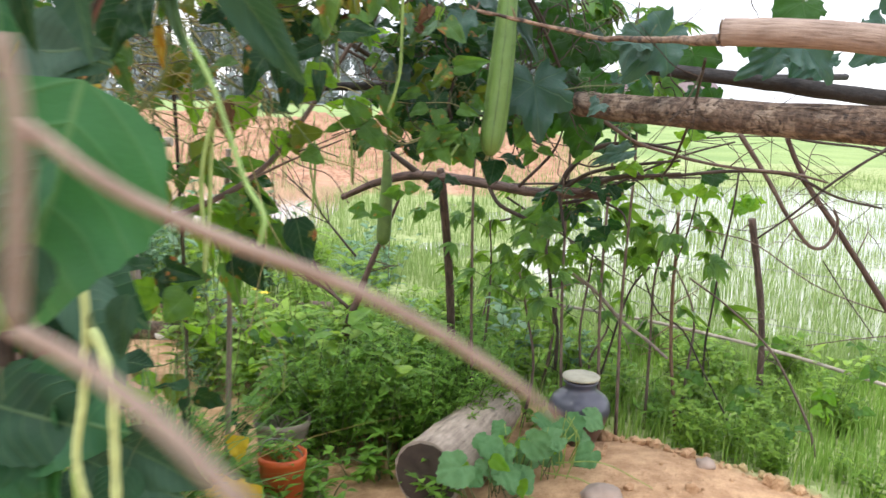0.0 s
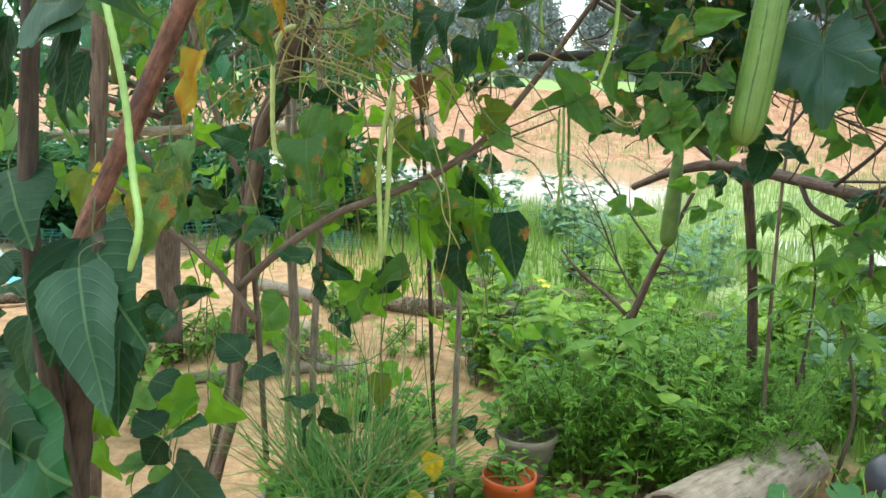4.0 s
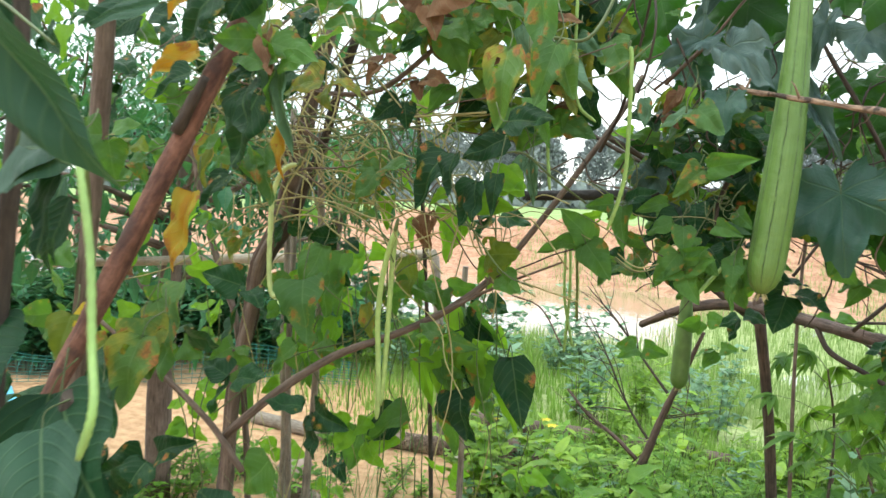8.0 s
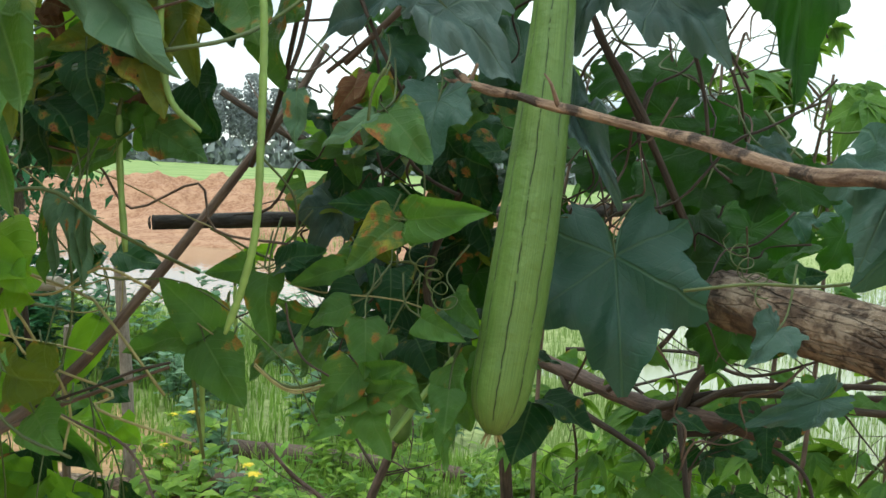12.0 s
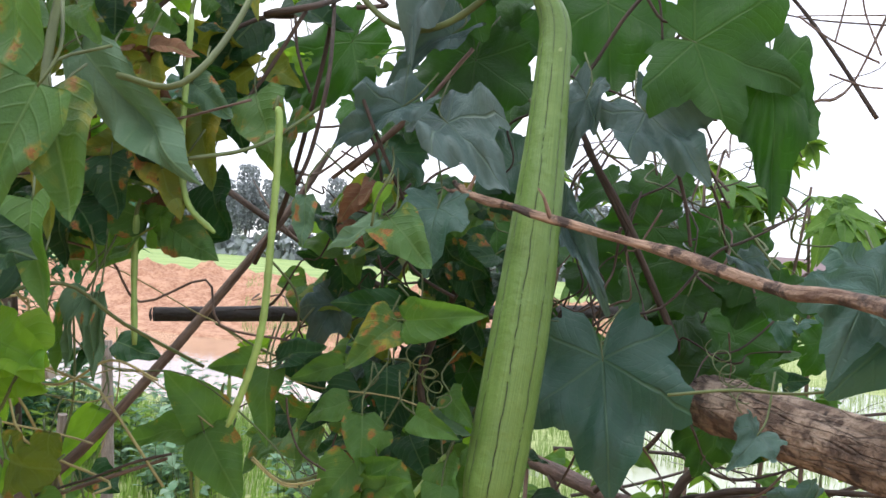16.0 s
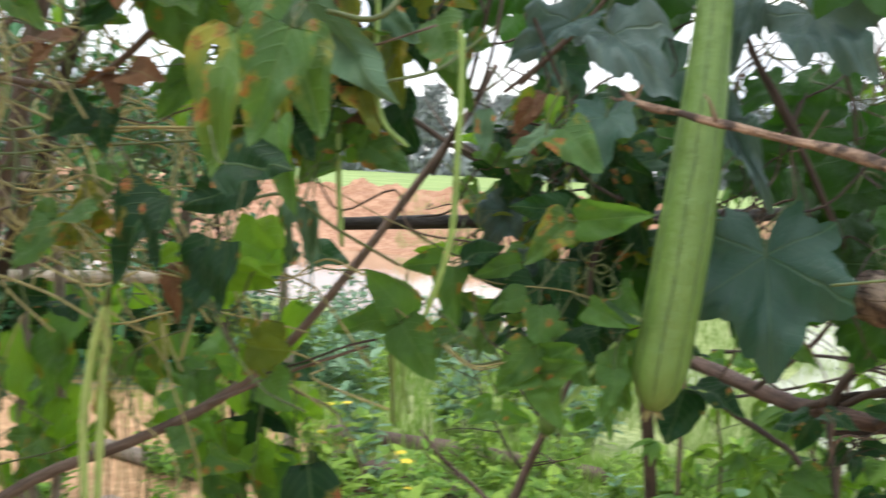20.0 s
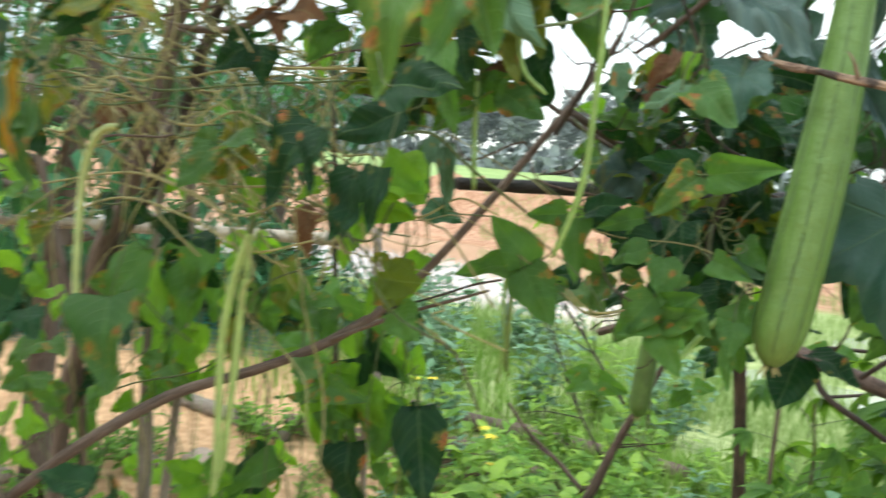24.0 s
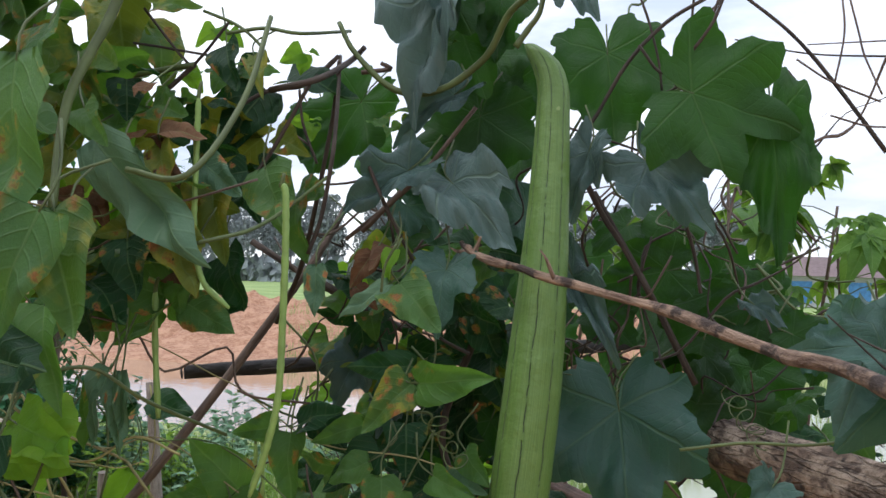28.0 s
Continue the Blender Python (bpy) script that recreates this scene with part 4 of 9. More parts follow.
log_thing("trellis_log", [(0.36, 2.22, 1.370, 0.031), (0.47, 2.08, 1.361, 0.033), (0.80, 1.66, 1.349, 0.036), (1.4, 0.9, 1.338, 0.038)], "log", "weathered grey-brown log lying across the trellis", "log", 30, 0.20, seed=4)
log_thing("charred_pole", [(-0.480, 2.405, 1.390, 0.012), (-0.30, 2.55, 1.400, 0.0135), (0.2, 2.97, 1.430, 0.014), (0.8, 3.47, 1.475, 0.015), (1.9, 4.4, 1.54, 0.016)], "char", "charred black pole laid across the trellis", "pole", 14, 0.2, "char", 5)
log_thing("trellis_pole", [(0.487, 1.285, 1.486, 0.021), (0.62, 1.22, 1.480, 0.0215), (1.0, 1.05, 1.44, 0.023), (1.6, 0.8, 1.41, 0.024)], "pink", "smooth pale pinkish pole with a sawn end", "pole", 20, 0.06, "cut", 6)
log_thing("dark_plank_pole", [(0.546, 2.400, 1.477, 0.018), (0.780, 2.300, 1.449, 0.020), (1.015, 2.200, 1.420, 0.021), (1.296, 2.080, 1.386, 0.021)], "char", "dark burnt pole behind the grey log", "pole", 14, 0.2, "char", 7)

red = log_thing("leaning_stick", [(-0.722, 1.275, 1.06, 0.014), (-0.68, 1.325, 1.20, 0.0155), (-0.625, 1.386, 1.376, 0.016), (-0.56, 1.455, 1.585, 0.0155), (-0.50, 1.53, 1.79, 0.014), (-0.45, 1.60, 2.0, 0.012)], "red", "reddish-brown peeled stick leaning against the vines", "stick", 16, 0.22, "red", 8)
stem("broken_stub", [(-0.596, 1.395, 1.462, 0.0095), (-0.570, 1.400, 1.507, 0.0090), (-0.553, 1.410, 1.544, 0.0060)], "darktwig", red, 9, 0.25, 4, 14, "dark broken side branch")

# forked post
post = thing("forked_post", (-0.01, 3.6, ground_z(-0.01, 3.6)), "brown forked post carrying dead branches over the weeds", "post")
stem("post", [(-0.01, 3.60, -0.05, 0.020), (-0.012, 3.55, 0.30, 0.019), (-0.035, 3.47, 0.70, 0.018), (-0.066, 3.37, 1.03, 0.019), (-0.075, 3.36, 1.09, 0.015)], "postwood", post, 10, 0.12, 5, 9)
stem("arm", [(-0.520, 3.620, 0.925, 0.0120), (-0.360, 3.530, 1.005, 0.0162), (-0.200, 3.440, 1.050, 0.0180), (-0.070, 3.360, 1.056, 0.0198), (0.050, 3.220, 1.058, 0.0186), (0.210, 3.010, 1.056, 0.0174), (0.310, 2.880, 1.058, 0.0180), (0.378, 2.800, 1.066, 0.0198), (0.448, 2.740, 1.075, 0.0144), (0.530, 2.700, 1.062, 0.0060)], "postwood", post, 12, 0.34, 5, 10)
stem("limb", [(0.367, 2.800, 1.068, 0.0105), (0.393, 2.790, 1.143, 0.0094), (0.475, 2.780, 1.222, 0.0083), (0.572, 2.770, 1.243, 0.0072), (0.669, 2.760, 1.240, 0.0061), (0.754, 2.750, 1.224, 0.0050)], "darktwig", post, 9, 0.2, 4, 41)
stem("limb", [(0.441, 2.720, 1.080, 0.0095), (0.485, 2.690, 1.118, 0.0085), (0.563, 2.660, 1.145, 0.0075), (0.639, 2.630, 1.151, 0.0065), (0.726, 2.600, 1.163, 0.0055)], "darktwig", post, 9, 0.2, 4, 42)
stem("limb", [(0.383, 2.800, 1.083, 0.0075), (0.442, 2.750, 1.134, 0.0067), (0.511, 2.700, 1.163, 0.0060), (0.603, 2.650, 1.185, 0.0052), (0.721, 2.600, 1.204, 0.0045)], "darktwig", post, 9, 0.2, 4, 43)
stem("limb", [(0.130, 3.100, 1.047, 0.0085), (0.171, 3.062, 0.987, 0.0079), (0.267, 3.025, 0.945, 0.0073), (0.333, 2.988, 0.908, 0.0066), (0.346, 2.950, 0.828, 0.0060)], "darktwig", post, 8, 0.2, 4, 44)
stem("limb", [(0.232, 2.900, 1.074, 0.0060), (0.326, 2.883, 1.175, 0.0050), (0.363, 2.867, 1.241, 0.0040), (0.380, 2.850, 1.326, 0.0030)], "darktwig", post, 7, 0.2, 4, 45)
stem("limb", [(0.367, 2.800, 1.068, 0.0070), (0.376, 2.750, 1.009, 0.0060), (0.387, 2.700, 0.929, 0.0050)], "darktwig", post, 7, 0.2, 4, 46)
stem("twig", [(0.418, 2.780, 1.173, 0.0040), (0.468, 2.753, 1.164, 0.0033), (0.522, 2.727, 1.182, 0.0027), (0.600, 2.700, 1.224, 0.0020)], "darktwig", post, 6, 0.15, 4, 47)
stem("twig", [(0.496, 2.720, 1.058, 0.0050), (0.563, 2.685, 1.026, 0.0040), (0.581, 2.650, 0.980, 0.0030)], "darktwig", post, 6, 0.15, 4, 48)
stem("prong", [(-0.08, 3.44, 1.00, 0.015), (-0.238, 3.43, 1.11, 0.012), (-0.367, 3.42, 1.208, 0.008)], "darktwig", post, 8, 0.15, 4, 11)


def dead_branch(name, start, way, length, r, seed, mat="darktwig", forks=6, label="dry brown dead branch of the brush fence", droop=0.0, spread_=0.9):
    """A dead branch with forking side twigs."""
    rg = random.Random(seed)
    w = Vector(way).normalized()
    t = thing(name, start, label, "branch")
    o = Vector(start)
    pts, p = [], o.copy()
    d = w.copy()
    for i in range(6):
        pts.append((*p, r * (1 - i * 0.14)))
        d = (d + Vector((rg.uniform(-.12, .12), rg.uniform(-.12, .12), rg.uniform(-.12, .12) - droop))).normalized()
        p = p + d * length / 5
    stem("limb", pts, mat, t, 7, 0.15, 3, seed)
    for k in range(forks):
        q = rg.uniform(0.25, 0.95)
        i = min(4, int(q * 5))
        s0 = Vector(pts[i][:3]).lerp(Vector(pts[i + 1][:3]), q * 5 - i)
        dd = (w + Vector((rg.uniform(-1, 1), rg.uniform(-1, 1), rg.uniform(-1, 1))) * spread_).normalized()
        ln = length * rg.uniform(0.2, 0.5)
        rr = r * (1 - q * 0.7) * 0.6
        m1 = s0 + dd * ln * 0.5 + Vector((rg.uniform(-1, 1), rg.uniform(-1, 1), rg.uniform(-1, 1))) * ln * 0.12
        stem("twig", [(*s0, rr), (*m1, rr * 0.7), (*(s0 + dd * ln), rr * 0.3)], mat, t, 5, 0.12, 3, seed + k)
    return t


# brush fence of dead branches behind the post
for k, (s, w, ln, r) in enumerate([
        ((0.10, 3.62, 1.0), (1, 0.1, 0.12), 1.2, 0.006), ((0.2, 3.7, 0.95), (0.8, 0.2, -0.6), 0.9, 0.006),
        ((0.55, 3.3, 1.2), (1, 0.2, -0.05), 1.0, 0.005), ((1.15, 3.0, 1.28), (0.8, 0.3, -0.2), 0.9, 0.006),
        ((-0.66, 4.4, 0.25), (-0.5, 0.1, 0.6), 0.7, 0.007), ((-0.55, 4.2, 0.55), (-0.7, 0.1, 0.75), 0.6, 0.007),
        ((0.15, 3.9, 0.8), (1.0, 0.4, 0.25), 1.0, 0.006), ((0.0, 3.6, 1.15), (0.7, 0, 0.8), 0.9, 0.006),
        ((-0.35, 2.62, 1.55), (0.6, 0.3, -0.45), 0.85, 0.0085), ((-0.52, 2.7, 1.62), (0.75, 0.35, -0.42), 0.9, 0.007)]):
    dead_branch("dead_branch", s, w, ln, r, 60 + k, "darktwig", 10)


def stake(p, top, r, mat, label, seed, lean_mid=0.0):
    rg = random.Random(seed)
    a, b = Vector((p[0], p[1], ground_z(p[0], p[1]) - 0.03)), Vector(top)
    pts = []
    for i in range(6):
        q = a.lerp(b, i / 5) + Vector((lean_mid * math.sin(math.pi * i / 5), 0, 0))
        if 0 < i < 5:
            q += Vector((rg.gauss(0, 1), rg.gauss(0, 1), 0)) * r * 0.9
        pts.append((*q, r * (1.12 - 0.05 * i) * rg.uniform(0.88, 1.1)))
    return tagged(stem("stake", pts, mat, None, 9, 0.16, 4, seed), label, "stake")


stake((-0.72, 2.56), (-0.66, 2.45, 1.20), 0.0085, "stake", "thin upright stake carrying bean leaves", 8)
stake((-0.96, 2.9), (-0.86, 2.5, 1.7), 0.0065, "darktwig", "thin dark upright stake among the beans", 9)
stake((-1.05, 2.3), (-0.95, 2.2, 1.5), 0.010, "stake", "pale grey stake among the vines", 10)
stake((-1.3, 2.5), (-1.12, 2.3, 1.6), 0.010, "stake", "pale grey stake among the vines", 14)
stake((-0.55, 1.12), (-0.62, 1.15, 1.9), 0.0125, "darktwig", "dark brown upright shrub trunk", 15)
stake((-1.11, 1.55), (-0.86, 1.5, 1.9), 0.018, "twig", "grey leaning trunk among the vines", 16)
stem("side_branch", [(-0.82, 1.80, 0.80, 0.007), (-0.90, 1.78, 0.90, 0.007), (-1.03, 1.75, 1.0, 0.006), (-1.15, 1.7, 1.1, 0.005)], "twig", tagged(thing("crooked_side_branch", (-0.82, 1.80, 0.80), "crooked grey side branch at the bean trellis", "branch"), ""), 7, 0.14, 4, 18)
tagged(stem("old_post", [(-1.82, 4.48, -0.05, 0.027), (-1.87, 4.5, 0.55, 0.026), (-1.92, 4.5, 1.05, 0.023)], "stake", None, 12, 0.12, 6, 91), "weathered pale grey post before the pond", "post")
def brush_limb(label, mat, seed, twigs, pts):
    """One dead limb with a few crooked side twigs."""
    rg = random.Random(seed)
    t = thing("dead_branch", pts[0][:3], label, "branch", "brush fence")
    stem("limb", pts, mat, t, 9, 0.24, 4, seed)
    for k in range(twigs):
        i = rg.randrange(1, len(pts))
        a = Vector(pts[i][:3]).lerp(Vector(pts[i - 1][:3]), rg.random())
        r = min(0.0030, 0.45 * pts[i][3])
        d = Vector((rg.uniform(-1, 1), rg.uniform(-0.5, 0.5), rg.uniform(-0.9, 0.7))).normalized()
        ln = rg.uniform(0.10, 0.30)
        line = [(*a, r)]
        for q in range(1, 5):
            d = (d + Vector((rg.uniform(-1, 1), rg.uniform(-1, 1), rg.uniform(-1, 1))) * 0.30).normalized()
            line.append((*(Vector(line[-1][:3]) + d * ln / 4), r * (1 - 0.19 * q)))
        stem("twig", line, mat, t, 5, 0.12, 3, seed + k)
        b = Vector(line[2][:3])
        e = b + Vector((rg.uniform(-1, 1), rg.uniform(-0.6, 0.6), rg.uniform(-1, 1))).normalized() * ln * 0.45
        stem("twig", [(*b, r * 0.55), (*(b.lerp(e, 0.5) + Vector((0, 0, 0.01))), r * 0.45), (*e, r * 0.25)], mat, t, 4, 0.1, 3, seed + k)
    return t


tagged(stem("trellis_pole", [(-1.309, 2.076, -0.030, 0.0165), (-1.151, 2.082, 0.450, 0.0161), (-1.103, 2.078, 0.900, 0.0156), (-1.079, 2.084, 1.000, 0.0152), (-1.052, 2.080, 1.100, 0.0147), (-1.030, 2.076, 1.200, 0.0143), (-0.975, 2.082, 1.300, 0.0138), (-0.935, 2.078, 1.400, 0.0134), (-0.903, 2.084, 1.500, 0.0129), (-0.879, 2.080, 1.600, 0.0124), (-0.831, 2.076, 1.750, 0.0120)], "twig", None, 12, 0.24, 5, 31), "grey-brown leaning pole of the bean trellis", "pole")
tagged(stem("trellis_pole", [(-1.386, 2.124, -0.030, 0.0155), (-1.215, 2.133, 0.450, 0.0150), (-1.155, 2.127, 0.900, 0.0146), (-1.119, 2.136, 1.000, 0.0141), (-1.084, 2.130, 1.100, 0.0137), (-1.050, 2.124, 1.200, 0.0132), (-0.983, 2.133, 1.300, 0.0128), (-0.935, 2.127, 1.400, 0.0123), (-0.891, 2.136, 1.500, 0.0119), (-0.854, 2.130, 1.600, 0.0114), (-0.794, 2.124, 1.750, 0.0110)], "darktwig", None, 12, 0.26, 5, 32), "dark brown leaning pole of the bean trellis", "pole")
tagged(stem("trellis_pole", [(-1.345, 2.105, -0.030, 0.0140), (-1.187, 2.112, 0.450, 0.0136), (-1.139, 2.107, 0.900, 0.0132), (-1.116, 2.115, 1.000, 0.0128), (-1.091, 2.110, 1.100, 0.0124), (-1.070, 2.105, 1.200, 0.0120), (-1.016, 2.112, 1.300, 0.0116), (-0.978, 2.107, 1.400, 0.0112), (-0.947, 2.115, 1.500, 0.0108), (-0.922, 2.110, 1.600, 0.0104), (-0.875, 2.105, 1.750, 0.0100)], "postwood", None, 12, 0.26, 5, 33), "rough dark leaning pole of the bean trellis", "pole")
tagged(stem("trellis_pole", [(-1.052, 2.250, 1.450, 0.0078), (-1.065, 2.250, 1.294, 0.0078), (-1.076, 2.250, 1.007, 0.0078), (-1.074, 2.250, 0.794, 0.0078), (-1.068, 2.250, 0.669, 0.0078), (-1.063, 2.250, 0.200, 0.0078)], "stake", None, 10, 0.2, 5, 34), "thin pale stake in the bean trellis", "pole")
tagged(stem("trellis_pole", [(-1.352, 2.160, 1.518, 0.0085), (-1.315, 2.160, 1.362, 0.0085), (-1.262, 2.160, 1.218, 0.0085), (-1.219, 2.160, 1.120, 0.0085), (-1.174, 2.160, 1.011, 0.0085), (-1.136, 2.160, 0.716, 0.0085), (-1.112, 2.160, 0.238, 0.0085)], "twig", None, 10, 0.2, 5, 35), "thin grey crossing pole of the bean trellis", "pole")
brush_limb("crooked orange-brown stake in the weeds", "stakewood", 500, 5, [(0.902, 3.400, 0.944, 0.0066), (0.907, 3.400, 0.781, 0.0069), (0.903, 3.400, 0.633, 0.0072), (0.913, 3.400, 0.408, 0.0074), (0.928, 3.400, 0.256, 0.0077), (0.966, 3.400, -0.016, 0.0080)])
brush_limb("thin dark upright stick of the brush fence", "darktwig", 501, 4, [(1.173, 3.550, 1.120, 0.0042), (1.164, 3.560, 0.952, 0.0044), (1.139, 3.570, 0.741, 0.0045), (1.117, 3.580, 0.485, 0.0047), (1.105, 3.590, 0.322, 0.0048), (1.113, 3.600, 0.014, 0.0050)])
brush_limb("thick dark fence post with a pale band", "postwood", 502, 2, [(1.319, 3.800, 0.878, 0.0165), (1.352, 3.810, 0.726, 0.0162), (1.388, 3.820, 0.561, 0.0159), (1.427, 3.830, 0.309, 0.0156), (1.437, 3.840, 0.135, 0.0153), (1.446, 3.850, -0.064, 0.0150)])
brush_limb("slanting pale brushwood prop", "stake", 503, 3, [(0.486, 3.350, 0.681, 0.0090), (0.583, 3.300, 0.614, 0.0083), (0.679, 3.250, 0.516, 0.0075), (0.770, 3.200, 0.459, 0.0067), (0.850, 3.150, 0.397, 0.0060)])
brush_limb("long slanting grey-brown stick of the brush fence", "twig", 504, 5, [(0.991, 3.500, 0.653, 0.0042), (1.128, 3.467, 0.562, 0.0045), (1.256, 3.433, 0.453, 0.0049), (1.345, 3.400, 0.353, 0.0052), (1.429, 3.367, 0.207, 0.0055), (1.495, 3.333, 0.061, 0.0059), (1.520, 3.300, -0.058, 0.0062)])
brush_limb("thin dark slanting twig of the brush fence", "darktwig", 505, 4, [(0.809, 3.500, 0.626, 0.0036), (0.866, 3.460, 0.504, 0.0037), (0.963, 3.420, 0.443, 0.0038), (1.048, 3.380, 0.287, 0.0038), (1.122, 3.340, 0.152, 0.0039), (1.195, 3.300, 0.019, 0.0040)])
brush_limb("stout dark dead branch of the brush fence", "postwood", 506, 7, [(1.148, 2.950, 1.289, 0.0085), (1.198, 2.958, 1.191, 0.0092), (1.265, 2.967, 1.085, 0.0098), (1.364, 2.975, 0.963, 0.0105), (1.476, 2.983, 0.816, 0.0112), (1.607, 2.992, 0.642, 0.0118), (1.777, 3.000, 0.432, 0.0125)])
brush_limb("hooked pale grey dead branch of the brush fence", "twig", 507, 4, [(0.978, 2.900, 1.285, 0.0088), (1.046, 2.900, 1.190, 0.0083), (1.106, 2.900, 1.102, 0.0077), (1.167, 2.900, 1.005, 0.0072), (1.252, 2.900, 0.904, 0.0066), (1.311, 2.900, 0.911, 0.0061), (1.338, 2.900, 0.989, 0.0055), (1.320, 2.900, 1.034, 0.0050)])
brush_limb("thin brown dead twig of the brush fence", "darktwig", 508, 5, [(1.071, 2.900, 0.924, 0.0036), (1.173, 2.875, 1.016, 0.0040), (1.270, 2.850, 1.117, 0.0043), (1.353, 2.825, 1.192, 0.0046), (1.447, 2.800, 1.262, 0.0050)])
brush_limb("dark dead branch of the brush fence", "darktwig", 509, 8, [(0.326, 2.800, 1.075, 0.0080), (0.413, 2.800, 1.111, 0.0075), (0.515, 2.800, 1.124, 0.0070), (0.638, 2.800, 1.131, 0.0065), (0.761, 2.800, 1.142, 0.0060), (0.947, 2.800, 1.163, 0.0055), (1.134, 2.800, 1.154, 0.0050), (1.283, 2.800, 1.089, 0.0045), (1.436, 2.800, 1.056, 0.0040)])
brush_limb("curved brown dead branch of the brush fence", "twig", 510, 6, [(0.464, 2.600, 1.327, 0.0062), (0.581, 2.633, 1.257, 0.0059), (0.699, 2.667, 1.222, 0.0055), (0.805, 2.700, 1.196, 0.0052), (0.955, 2.733, 1.175, 0.0049), (1.121, 2.767, 1.164, 0.0045), (1.249, 2.800, 1.136, 0.0042)])
brush_limb("dark thin twig hanging over the log", "darktwig", 511, 3, [(0.513, 1.500, 1.456, 0.0030), (0.568, 1.775, 1.407, 0.0033), (0.616, 2.050, 1.333, 0.0035), (0.643, 2.325, 1.223, 0.0037), (0.667, 2.600, 1.151, 0.0040)])
brush_limb("dark thin twig of the brush fence", "darktwig", 512, 2, [(0.908, 3.100, 1.090, 0.0034), (0.900, 3.133, 0.979, 0.0032), (0.888, 3.167, 0.881, 0.0030), (0.866, 3.200, 0.780, 0.0028)])
brush_limb("thin grey twig of the brush fence", "twig", 513, 5, [(0.872, 3.100, 0.933, 0.0022), (0.998, 3.080, 0.908, 0.0023), (1.123, 3.060, 0.875, 0.0024), (1.318, 3.040, 0.748, 0.0024), (1.475, 3.020, 0.686, 0.0025), (1.610, 3.000, 0.648, 0.0026)])
brush_limb("thin grey twig of the brush fence", "twig", 514, 2, [(1.351, 3.100, 0.490, 0.0020), (1.417, 3.067, 0.515, 0.0021), (1.496, 3.033, 0.542, 0.0021), (1.620, 3.000, 0.571, 0.0022)])
brush_limb("thin dark twig of the brush fence", "darktwig", 515, 3, [(1.380, 3.100, 0.821, 0.0024), (1.460, 3.067, 0.699, 0.0022), (1.510, 3.033, 0.626, 0.0020), (1.551, 3.000, 0.563, 0.0018)])
brush_limb("dark dead branch of the brush fence", "darktwig", 516, 5, [(0.373, 2.800, 1.032, 0.0060), (0.459, 2.790, 1.052, 0.0054), (0.543, 2.780, 1.100, 0.0048), (0.653, 2.770, 1.161, 0.0042), (0.789, 2.760, 1.220, 0.0036), (0.924, 2.750, 1.261, 0.0030)])
brush_limb("dark stick standing among the cassava", "darktwig", 517, 2, [(0.408, 3.700, 0.706, 0.0070), (0.428, 3.700, 0.504, 0.0075), (0.465, 3.700, 0.341, 0.0080), (0.463, 3.700, 0.153, 0.0085)])
brush_limb("dark crooked stick behind the jar", "darktwig", 518, 2, [(0.823, 3.500, 0.693, 0.0046), (0.755, 3.500, 0.604, 0.0047), (0.709, 3.500, 0.467, 0.0049), (0.672, 3.500, 0.308, 0.0050), (0.645, 3.500, 0.208, 0.0052)])
brush_limb("forked dead branch standing in the weeds", "postwood", 530, 9, [(-0.534, 3.400, 0.000, 0.0190), (-0.455, 3.400, 0.391, 0.0170), (-0.406, 3.400, 0.533, 0.0150), (-0.367, 3.400, 0.650, 0.0130), (-0.304, 3.400, 0.805, 0.0100), (-0.243, 3.400, 0.955, 0.0060)])
brush_limb("low side fork of the dead branch", "postwood", 531, 4, [(-0.449, 3.400, 0.480, 0.0080), (-0.535, 3.400, 0.550, 0.0070), (-0.633, 3.400, 0.610, 0.0060), (-0.716, 3.400, 0.694, 0.0040)])
rail = stem("bamboo_rail", [(-3.3, 2.92, 0.99, 0.019), (-2.15, 2.9, 1.09, 0.019), (-1.0, 2.88, 1.19, 0.017)], "bamboo", None, 10, 0.05, 6, 20)
tagged(rail, "bleached bamboo rail behind the bean vines", "rail")
rail = stem("bamboo_pole", [(0.30, 4.2, 0.36, 0.009), (0.85, 4.05, 0.331, 0.0085), (1.47, 3.82, 0.262, 0.009), (2.05, 3.7, 0.13, 0.009), (2.8, 3.5, -0.02, 0.010)], "bamboo", None, 10, 0.08, 6, 21)
tagged(rail, "pale bamboo rail tied along the fence", "pole")

